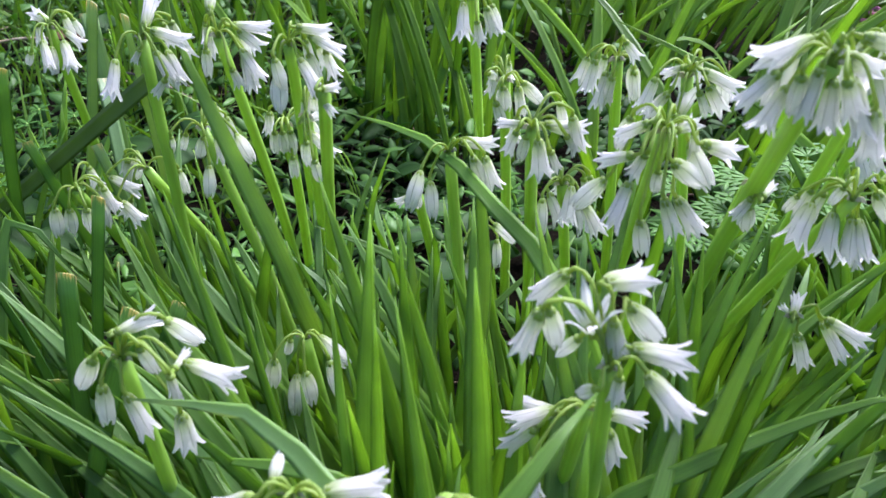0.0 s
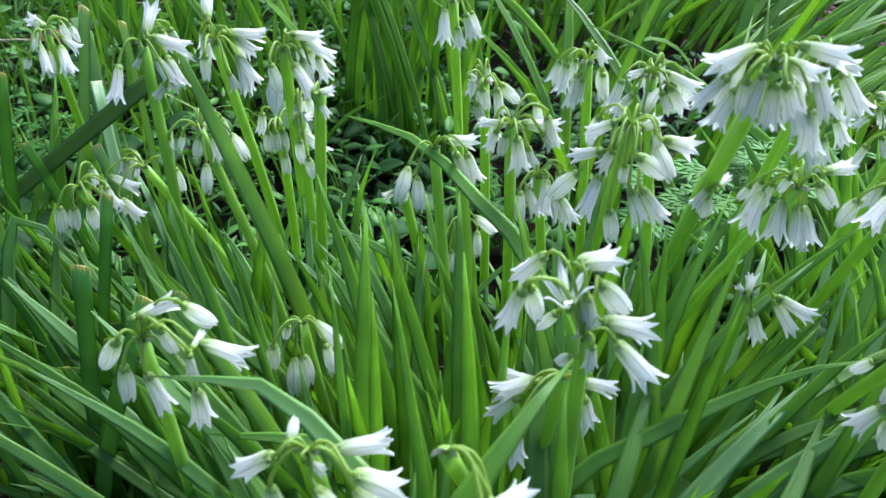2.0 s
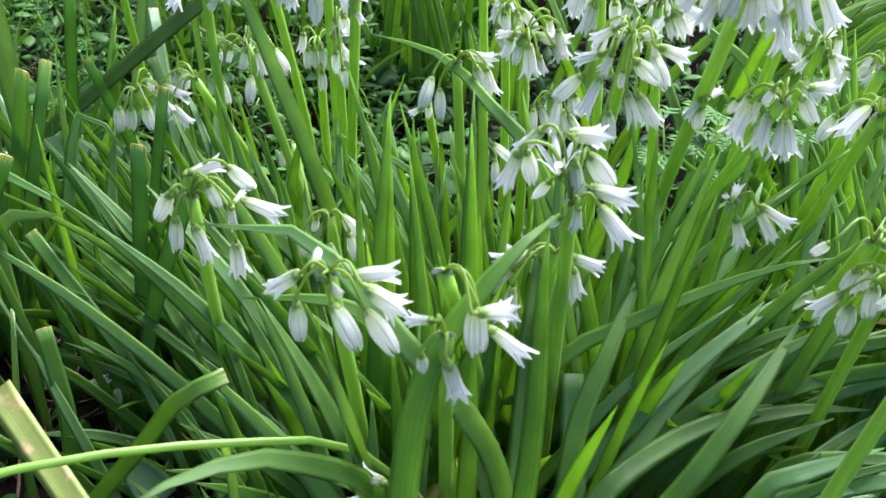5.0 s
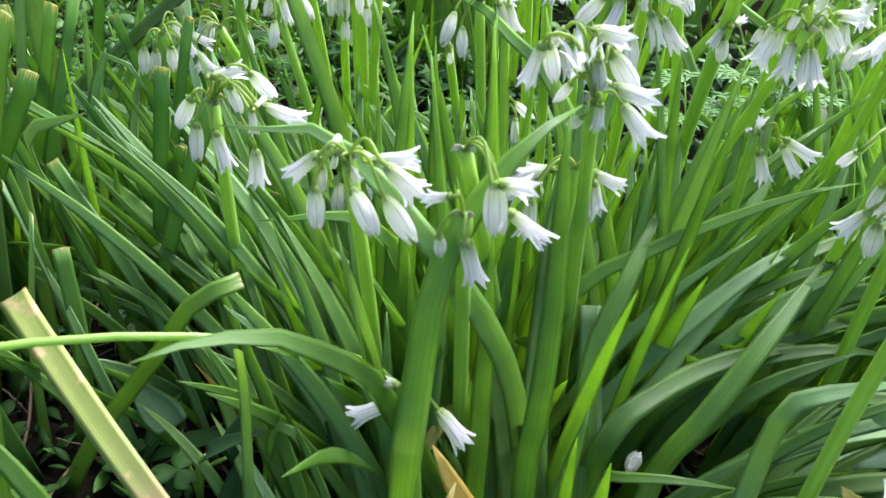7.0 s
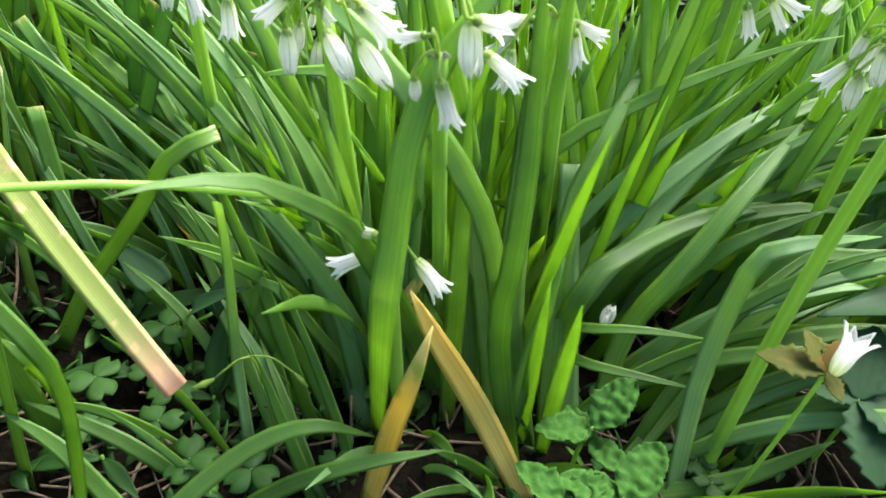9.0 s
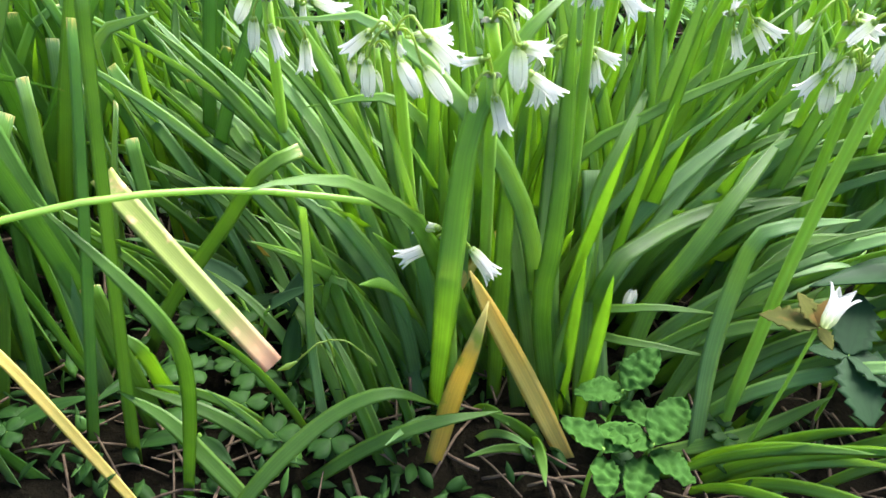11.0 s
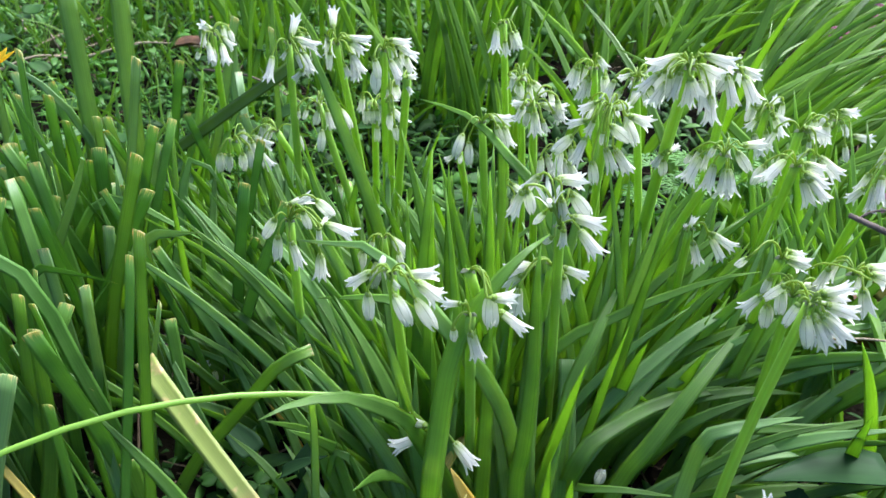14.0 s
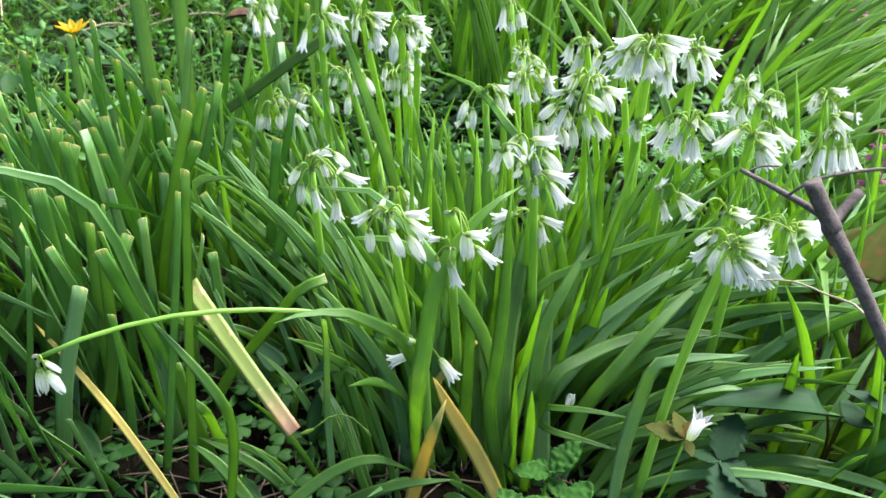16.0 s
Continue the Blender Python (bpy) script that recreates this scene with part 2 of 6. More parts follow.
SPIKY = leafy("yellow_green_leaf", (0.07, 0.09, 0.012), (0.15, 0.15, 0.025), veins=6, rough=0.75, spec=0.2, glow=0.3, blotch=(0.2, 0.13, 0.03))
OLIVE = leafy("olive_leaf", (0.045, 0.06, 0.008), (0.08, 0.085, 0.014), veins=7, rough=0.85, spec=0.1, glow=0.25, blotch=(0.12, 0.07, 0.02))
WHITE = petal("white_tepal", (0.93, 0.93, 0.89), (0.36, 0.4, 0.3), 0.045, 0.75, (0.6, 0.72, 0.28))
BUD_WHITE = petal("bud_tepal", (0.91, 0.92, 0.86), (0.34, 0.36, 0.28), 0.055, 0.85, (0.58, 0.7, 0.28))
PINK = petal("pink_petal", (0.62, 0.3, 0.42), (0.5, 0.2, 0.35), 0.05, 0.5, (0.5, 0.25, 0.35))
YELLOW = petal("yellow_petal", (0.8, 0.6, 0.02), (0.5, 0.45, 0.03), 0.05, 0.5, (0.6, 0.5, 0.03))
SPATHE = rough_matter("papery_spathe", (0.5, 0.46, 0.26), (0.66, 0.62, 0.42), 300, 0.7, 0.2)
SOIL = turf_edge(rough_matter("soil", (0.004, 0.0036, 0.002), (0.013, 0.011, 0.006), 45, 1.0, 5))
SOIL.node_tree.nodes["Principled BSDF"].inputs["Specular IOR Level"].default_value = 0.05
TWIG = rough_matter("dead_twig", (0.13, 0.09, 0.055), (0.36, 0.28, 0.19), 120, 0.85, 0.5)
STRAW = rough_matter("straw", (0.3, 0.22, 0.12), (0.5, 0.42, 0.28), 160, 0.8, 0.3)
LITTER = rough_matter("dark_litter", (0.07, 0.045, 0.022), (0.2, 0.14, 0.08), 160, 0.85, 0.3)
DEAD = rough_matter("dead_leaf", (0.05, 0.025, 0.01), (0.15, 0.07, 0.025), 90, 0.8, 0.6)
WOOD = rough_matter("weathered_branch", (0.05, 0.037, 0.03), (0.17, 0.13, 0.105), 150, 0.85, 0.8)


# ---- makers ----
RNG = random.Random(7)


def link(name, data, parent=None, matrix=None):
    ob = new(name, data)
    if parent:
        ob.parent = parent
    if matrix is not None:
        ob.matrix_basis = matrix
    return ob


def mesh_of(name, verts, faces, uvs, material, smooth=True):
    me = bpy.data.meshes.new(name)
    me.from_pydata(verts, [], faces)
    if uvs is not None:
        layer = me.uv_layers.new(name="UVMap")
        loops = np.empty(len(me.loops), dtype=np.int32)
        me.loops.foreach_get("vertex_index", loops)
        layer.data.foreach_set("uv", np.asarray(uvs, dtype=np.float32)[loops].ravel())
    me.materials.append(material)
    if smooth:
        me.polygons.foreach_set("use_smooth", [True] * len(me.polygons))
    return me


def spline(points, n):
    """n + 1 points of a smooth curve through the given ones, and its directions."""
    p = np.asarray(points, dtype=float)
    if len(p) == 2:
        p = np.array([p[0], (p[0] + p[1]) / 2, p[1]])
    ext = np.vstack([2 * p[0] - p[1], p, 2 * p[-1] - p[-2]])
    dist = np.concatenate([[0], np.cumsum(np.linalg.norm(np.diff(p, axis=0), axis=1))])
    out = []
    for s in np.linspace(0, dist[-1], n + 1):
        k = min(int(np.searchsorted(dist, s, side="right")) - 1, len(p) - 2)
        u = (s - dist[k]) / (dist[k + 1] - dist[k])
        a, b, c, d = ext[k], ext[k + 1], ext[k + 2], ext[k + 3]
        out.append(0.5 * (2 * b + (c - a) * u + (2 * a - 5 * b + 4 * c - d) * u * u + (3 * b - a - 3 * c + d) * u ** 3))
    out = np.array(out)
    tan = np.gradient(out, axis=0)
    return out, tan / np.linalg.norm(tan, axis=1)[:, None]


def blade_shape(points, width, face=(0, -0.6, 1), twist=0.0, n=14, keel=0.12, taper=2.2, foot=0.75, cut=False, fold=0.16):
    """A strap leaf along a curve: softly channelled above, rounded below, narrowing slowly to a blunt tip, or cut off square."""
    c, t = spline(points, n)
    s = np.linspace(0, 1, n + 1)
    if cut:
        w = width / 2 * (1.15 - 0.25 * s)
    else:
        w = width / 2 * (foot + (1 - foot) * np.minimum(s / 0.25, 1)) * np.clip(1 - 0.3 * np.maximum(0, (s - 0.45) / 0.55) - 0.7 * np.maximum(0, (s - 0.6) / 0.405) ** taper, 0.05, 1)
    hint = np.array(face, dtype=float)
    side = np.cross(t, hint)
    side /= np.linalg.norm(side, axis=1)[:, None] + 1e-9
    up = np.cross(side, t)
    a = radians(twist) * s
    side, up = side * np.cos(a)[:, None] + up * np.sin(a)[:, None], up * np.cos(a)[:, None] - side * np.sin(a)[:, None]
    prof = np.array([(-1, 0.0), (-0.55, -0.7 * fold), (0, -fold), (0.55, -0.7 * fold), (1, 0.0), (0.6, -0.75 * fold - 0.7 * keel), (0, -keel - fold), (-0.6, -0.75 * fold - 0.7 * keel)])
    us = [0.0, 0.225, 0.5, 0.775, 1.0, 0.8, 0.5, 0.2]
    v = (c[:, None, :] + w[:, None, None] * (prof[None, :, 0, None] * side[:, None, :] + prof[None, :, 1, None] * up[:, None, :])).reshape(-1, 3)
    uv = [(us[k], s[i]) for i in range(n + 1) for k in range(8)]
    f = [(i * 8 + k, i * 8 + (k + 1) % 8, i * 8 + 8 + (k + 1) % 8, i * 8 + 8 + k) for i in range(n) for k in range(8)]
    f += [tuple(range(7, -1, -1)), tuple(n * 8 + k for k in range(8))]
    return v, f, uv


def tube_shape(points, radii, n=10, sides=6, corner=0.0):
    """A round or bluntly three-cornered stalk along a curve."""
    c, t = spline(points, n)
    r = np.interp(np.linspace(0, 1, n + 1), np.linspace(0, 1, len(radii)), radii)
    hint = np.array((0.3, -1, 0.2)) if abs(t[n // 2][1]) < 0.8 else np.array((1, 0, 0.3))
    side = np.cross(t, hint); side /= np.linalg.norm(side, axis=1)[:, None]
    up = np.cross(side, t)
    v, uv = [], []
    for i in range(n + 1):
        for k in range(sides):
            a = 2 * math.pi * k / sides
            rr = r[i] * (1 + corner * math.cos(3 * a))
            v.append(c[i] + rr * (math.cos(a) * side[i] + math.sin(a) * up[i]))
            uv.append((k / sides, i / n))
    f = [(i * sides + k, i * sides + (k + 1) % sides, (i + 1) * sides + (k + 1) % sides, (i + 1) * sides + k) for i in range(n) for k in range(sides)]
    f += [tuple(range(sides - 1, -1, -1)), tuple(n * sides + k for k in range(sides))]
    return v, f, uv


class Heap:
    """Gathers many shapes into one mesh."""

    def __init__(self):
        self.v, self.f, self.uv, self.count = [], [], [], 0

    def add(self, shape):
        v, f, uv = shape
        self.v.append(np.asarray(v)); self.uv.append(np.asarray(uv))
        self.f += [tuple(k + self.count for k in q) for q in f]
        self.count += len(v)

    def mesh(self, name, material):
        return mesh_of(name, np.vstack(self.v).tolist(), self.f, np.vstack(self.uv), material)


def shape_object(name, shape, material, parent=None, label=""):
    """One shape, given in world places, as one mesh object under a thing."""
    v, f, uv = shape
    base = np.array(parent.location if parent else (0, 0, 0), dtype=float)
    ob = link(name, mesh_of(name, (np.asarray(v) - base).tolist(), f, uv, material), parent)
    return tagged(ob, label)


TUFTS = {}


def tuft(x, y, species="leek"):
    """The tuft of leaves that grows at a place: one for each patch of about six centimetres."""
    size = 0.06
    key = (species, math.floor(x / size), math.floor(y / size))
    if key not in TUFTS:
        e = new("leek_tuft" if species == "leek" else "cut_leaf_tuft")
        e.location = ((key[1] + 0.5) * size, (key[2] + 0.5) * size, ground_z(x, y))
        if species == "leek":
            tagged(e, "tuft of long green strap leaves growing in dark soil", "plant", "leek tufts")
        else:
            tagged(e, "tuft of upright green leaves cut off square on top", "plant", "cut leaf tufts")
        TUFTS[key] = e
    return TUFTS[key]


def ground_z(x, y):
    return 0.012 * noise.noise((x * 5, y * 5, 0)) + 0.004 * noise.noise((x * 21, y * 21, 3)) + 0.05 * min(max(y - 0.55, 0) / 0.6, 1.0)


CHIEF, KEY = [], []


def leaf(points, width, material=None, species="leek", label="", chief=True, key=False, **how):
    """One leaf from its foot to its tip. A chief leaf keeps its camera side free of leaves that run along it, a key
    leaf of all leaves.
    """
    pts = [tuple(p) for p in points]
    if chief:
        CHIEF.append(spline(pts, 12)[0][3:])
    if key:
        KEY.append(spline(pts, 16)[0][2:])
    t = tuft(pts[0][0], pts[0][1], species)
    return shape_object("leaf", blade_shape(pts, width, **how), material or LEEK, t, label)


def tepal_mesh(name, radius, flare, material, curl=0.0, wide=1.0):
    """A tepal one unit long, its foot at the origin, the flower's axis along +z and its back to +x."""
    rows, cols = 12, 7
    v, uv = [], []
    for i in range(rows):
        s = i / (rows - 1)
        r = np.interp(s, np.linspace(0, 1, len(radius)), radius) + flare * max(0, s - 0.66) ** 2 * 8.65
        z = s - curl * max(0, s - 0.75) * 1.6
        half = wide * 0.155 * (0.42 + 0.58 * math.sin(min(s / 0.5, 1) * math.pi / 2))
        if s > 0.55:
            half *= max(0.06, 1 - ((s - 0.55) / 0.45) ** 1.9)
        for k in range(cols):
            q = k / (cols - 1) * 2 - 1
            bend = half * q / max(r, 0.1)
            out = r + 0.03 * (1 - abs(q)) ** 1.5 + 0.05 * max(0, s - 0.5) * math.cos(6 * q) + 0.008 * math.sin(9 * s + 4 * q)
            x, y = out * math.cos(bend), out * math.sin(bend)
            v.append((x, y, z)); uv.append((k / (cols - 1), s))
    f = []
    for i in range(rows - 1):
        for k in range(cols - 1):
            a = i * cols + k
            f.append((a, a + 1, a + cols + 1, a + cols))
    return mesh_of(name, v, f, uv, material)


OPEN = [tepal_mesh("tepal_open", (0.07, 0.125, 0.15, 0.155, 0.165, 0.185), 0.07, WHITE, 0.02, 0.95),
        tepal_mesh("tepal_open_narrow", (0.07, 0.115, 0.135, 0.14, 0.145, 0.16), 0.04, WHITE, 0.0, 0.92),
        tepal_mesh("tepal_open_wide", (0.07, 0.13, 0.155, 0.17, 0.19, 0.22), 0.1, WHITE, 0.04, 1.0)]
SHUT = [tepal_mesh("tepal_bud", (0.07, 0.17, 0.225, 0.23, 0.185, 0.08), 0.0, BUD_WHITE, 0.0, 0.92),
        tepal_mesh("tepal_bud_slim", (0.07, 0.15, 0.19, 0.195, 0.16, 0.09), 0.0, BUD_WHITE, 0.0, 0.85)]
STAR = [tepal_mesh("tepal_star", (0.07, 0.17, 0.28, 0.4, 0.52, 0.62), 0.08, WHITE, 0.2, 0.7)]


HEADS, STALKS = [], []


def flower_stem(node, foot, middle, flowers, thick=0.003, label="", lay=None):
    """A three-cornered stem with its umbel. flowers: the foot of each bell and its tip, in millimetres from the node, and 'o' open, 'b' shut, 's' spread."""
    HEADS.append(np.array(node) - np.array((0, 0, 0.01)))
    CHIEF.append(spline([foot, middle, node] if lay is None else [foot, *lay, node], 12)[0][2:])
    STALKS.extend(np.array(middle) + (np.array(node) - np.array(middle)) * q for q in (0.15, 0.4, 0.65, 0.9))
    stem = new("flower_stem")
    stem.location = foot
    tagged(stem, label or "green leek stem with a nodding umbel of white bells", "flower", "leek flower stems")
    n, f = np.array(node), np.array(foot)
    way = [foot, middle, node] if lay is None else [foot, *lay, node]
    shape_object("stem", tube_shape(way, (thick * 1.3, thick * 1.1, thick, thick * 0.9), 14, 9, 0.16), STEM, stem)
    top = n - np.array(middle); top /= np.linalg.norm(top)
    side = np.cross(top, (0, 1, 0)); side /= np.linalg.norm(side)
    for k in (-1, 1):
        tip = n + top * 0.004 + side * k * 0.004 - np.array((0, 0, 0.003))
        shape_object("spathe", blade_shape([n - top * 0.002, n + top * 0.002 + side * k * 0.002, tip], 0.0026, (0.2, -1, 0.3), n=6, keel=0.15), SPATHE, stem, "small papery spathe")
    for (x0, y0, z0, x1, y1, z1, kind) in flowers:
        a, b = n + np.array((x0, y0, z0)) / 1000, n + np.array((x1, y1, z1)) / 1000
        axis = Vector(b - a)
        axis.length = size = min(axis.length, 0.0195)
        out = a - n
        lift = 0.35 * np.linalg.norm(out) + 0.002
        bend = n + out * 0.55 + np.array((0, 0, lift))
        near = a - np.array(axis.normalized()) * 0.003
        v, fc, uv = tube_shape([n, n + out * 0.2 + np.array((0, 0, lift * 0.7)), bend, near, a], (0.0007, 0.00062, 0.00062, 0.0009), 10, 6)
        heap = Heap(); heap.add((v, fc, uv))
        cup = np.array(axis.normalized()) * size
        heap.add(tube_shape([a - cup * 0.03, a + cup * 0.02, a + cup * 0.14], (0.0007, 0.0012 + size * 0.04, size * 0.11), 4, 8))
        base = np.array(foot)
        heap.v = [q - base for q in heap.v]
        bell = link("flower", heap.mesh("flower", PEDICEL), stem)
        roll = RNG.uniform(0, 60)
        turn = axis.to_track_quat("Z", "Y").to_matrix().to_4x4()
        kinds = {"o": OPEN, "b": SHUT, "s": STAR}[kind]
        pick = RNG.choice(kinds)
        fat = RNG.uniform(0.8, 0.97)
        if kind == "b":
            fat *= 1.08 if size < 0.011 else 0.95
        for k in range(6):
            inner = 0.93 if k % 2 else 1.0
            m = Matrix.Translation(Vector(a - base)) @ turn @ pose(0, 0, 0, 0, RNG.uniform(-2, 2 if kind == "b" else 3.5), roll + 60 * k + RNG.uniform(-7, 7)) @ Matrix.Diagonal((size * inner * fat, size * fat, size * RNG.uniform(0.9, 1.03), 1))
            link("tepal", pick, bell, m)
    return stem

# ---- flower stems ----
flower_stem((-0.074, 0.207, 0.207), (-0.083, 0.230, -0.004), (-0.079, 0.220, 0.104), [
    (1.4, -1.3, 13.3, 13.3, 9.6, 15.2, 'o'), (15.4, 6.8, 14.5, 24.8, 10.6, 1.7, 'b'), (-5.7, -6.1, 5.5, -15.2, -5.2, -10.3, 'b'),
    (-4.4, -7.8, -5.0, -7.5, -8.2, -24.4, 'b'), (3.4, -7.5, -8.5, 8.4, -8.7, -26.8, 'o'), (12.0, -5.5, 12.4, 14.1, -2.7, -1.2, 'b'),
    (22.7, -9.2, 5.2, 22.5, -7.8, -7.5, 'o'), (21.4, -6.8, -15.2, 20.3, -5.4, -35.7, 'o'), (24.3, -1.0, 3.4, 43.2, -1.9, -2.0, 'o'),
    (21.9, -5.3, 3.7, 22.9, 4.5, 4.5, 'o')])
flower_stem((-0.041, 0.289, 0.152), (-0.031, 0.304, -0.004), (-0.036, 0.298, 0.076), [
    (-8.3, 2.7, -4.0, -10.8, 3.5, -14.3, 'b'), (-11.1, -11.5, -4.3, -14.4, -10.2, -22.6, 'b'), (-3.6, -5.8, -17.6, -2.5, -17.5, -36.0, 'b'),
    (3.0, -11.2, -10.0, 5.6, -13.9, -28.2, 'b'), (6.5, 2.8, 0.2, 21.5, -2.8, -11.5, 'b'), (14.6, -10.3, -2.1, 18.9, -15.3, -19.0, 'b')])
flower_stem((0.005, 0.155, 0.217), (0.005, 0.205, -0.004), (0.005, 0.184, 0.108), [
    (-9.3, -4.3, 2.6, -22.5, -1.4, -10.0, 'o'), (-10.7, -5.9, -9.5, -10.5, -7.8, -27.6, 'b'), (3.2, -5.4, -8.2, 15.5, -13.4, -24.4, 'b'),
    (13.9, -1.1, -12.6, 26.4, -7.2, -25.9, 'b'), (7.5, 3.4, -1.2, 25.3, 8.2, -0.1, 'o'), (16.6, -9.3, 4.4, 27.5, -3.0, -9.5, 'o'),
    (-6.0, 1.6, 2.3, -6.4, 10.4, 4.3, 'b'), (0.0, -2.6, 0.2, 3.9, 0.8, -9.3, 'o')])
flower_stem((0.047, 0.151, 0.228), (0.063, 0.266, -0.004), (0.056, 0.217, 0.114), [
    (12.5, -9.4, -4.8, 14.2, -12.2, -22.6, 'b'), (14.1, -15.2, -2.2, 24.8, -3.4, -8.5, 'o'), (16.9, -2.0, -19.0, 32.9, -4.9, -28.9, 'o'),
    (12.0, -4.0, -12.0, 15.0, -6.0, -27.0, 'b')])
flower_stem((0.050, 0.142, 0.208), (0.048, 0.19, -0.004), (0.049, 0.168, 0.100), [
    (-4.0, -3.0, 9.0, -14.0, 0.5, 4.5, 'o'), (2.2, -7.5, -4.0, 7.0, -6.0, -22.5, 'o'), (-7.2, -4.9, -5.5, -7.0, -3.0, -15.0, 'b')])
flower_stem((0.084, 0.224, 0.192), (0.075, 0.269, -0.004), (0.079, 0.250, 0.096), [
    (-10.0, 0.1, -1.6, -26.8, -6.5, -5.8, 'o'), (-16.1, -4.9, -6.1, -27.4, -3.8, -20.4, 'o'), (-16.1, -16.7, -8.9, -16.5, -20.1, -27.5, 'o'),
    (6.7, 2.3, -1.9, 23.1, 8.4, -10.8, 'o'), (7.8, -7.2, -1.0, 12.0, -4.0, -19.6, 'o'), (-9.2, -0.7, -1.8, -22.9, 7.3, -6.7, 'o')])
flower_stem((0.087, 0.204, 0.229), (0.094, 0.242, -0.004), (0.091, 0.226, 0.114), [
    (-14.7, 14.6, 23.8, -24.0, 18.7, 9.8, 'o'), (-21.5, -3.6, 22.9, -26.5, -2.0, 4.5, 'o'), (-19.4, -2.0, 22.5, -15.8, 0.6, 6.7, 'b'),
    (-6.1, 4.2, 10.1, -8.9, -0.3, 26.1, 's'), (-9.2, 7.3, 5.4, -14.9, 9.6, -4.6, 'b'), (-4.2, 8.1, 26.1, 11.4, 20.4, 20.1, 'o'),
    (4.0, 9.2, 18.2, 15.5, 12.2, 2.7, 'b'), (-0.9, 1.2, 18.1, 2.1, 3.5, 2.1, 'o'), (5.9, 2.6, 7.4, 24.3, 5.7, 1.0, 'o'),
    (10.9, -1.1, 1.7, 25.1, -7.8, -11.6, 'o'), (2.4, -5.6, 3.3, 3.0, -4.3, -8.8, 'o'), (-3.5, -5.2, -3.1, -7.9, -1.5, -9.6, 'b')])
flower_stem((0.167, 0.291, 0.190), (0.172, 0.331, -0.004), (0.170, 0.314, 0.095), [
    (-0.8, -2.1, 2.4, 3.3, 10.6, 5.1, 'o'), (3.4, -1.4, -6.9, 11.0, -0.7, -26.3, 'o'), (14.1, 3.6, -1.6, 33.0, 0.0, -10.9, 'o'),
    (14.5, 6.5, -5.4, 25.9, -1.3, -19.8, 'o'), (0.5, 3.1, -0.6, -2.7, 9.9, -1.3, 'o')])
flower_stem((0.179, 0.303, 0.239), (0.141, 0.394, -0.004), (0.157, 0.355, 0.120), [
    (-18.9, 2.7, -1.2, -21.5, 5.4, -9.7, 'b'), (-14.2, -0.8, -2.1, -21.4, -11.7, -17.5, 'o'), (-7.4, -7.2, 9.2, -9.2, -4.4, -0.2, 'b'),
    (-4.5, 1.6, -6.8, -7.6, -10.5, -24.9, 'o'), (3.5, 3.0, -9.7, 2.5, -9.8, -29.4, 'o'), (5.5, 2.3, -9.2, 9.8, -7.5, -25.3, 'o'),
    (7.0, -0.9, 5.0, 17.9, 4.3, -9.8, 'b'), (10.6, 4.5, 7.2, 26.3, 16.8, 3.7, 'o'), (3.7, 16.5, 2.3, 4.7, 20.7, -10.8, 'o'),
    (-13.7, 4.4, 1.3, -17.1, 5.5, -12.1, 'o'), (-7.9, 7.5, -0.8, -9.9, 9.4, -15.8, 'o')])
flower_stem((0.105, 0.297, 0.264), (0.102, 0.434, -0.004), (0.104, 0.375, 0.132), [
    (-7.6, -11.8, 8.9, -17.6, -5.2, -0.2, 'o'), (3.7, -0.7, 1.7, 12.5, 8.8, 0.9, 'o'), (-12.1, -18.6, -0.6, -23.5, -10.8, -7.9, 'o'),
    (-20.0, -11.7, -14.3, -30.5, -12.8, -26.8, 'b'), (-11.4, -14.8, -13.2, -17.5, -26.9, -30.5, 'o'), (-5.8, -16.7, -27.8, -1.9, -14.8, -45.1, 'b'),
    (7.2, -7.7, -22.1, 18.5, -7.6, -38.0, 'o'), (1.1, -17.9, -17.4, 8.1, -14.0, -34.9, 'o'), (10.8, 6.8, -6.4, 23.7, -4.5, -26.6, 'b'),
    (12.1, -8.6, 1.1, 28.7, 2.0, -7.4, 'o'), (2.1, -17.3, -2.6, 14.7, -9.7, -15.1, 'b'), (-1.4, -9.6, -10.6, -0.9, -7.4, -20.8, 'b'),
    (-7.8, -17.2, -0.5, -11.4, -14.0, -12.3, 'o'), (3.8, 12.9, 2.7, 4.7, 16.2, -9.9, 'o'), (11.0, 4.3, -0.0, 13.7, 5.3, -12.6, 'o'),
    (-11.3, 13.0, 0.2, -14.1, 16.2, -15.2, 'b')])
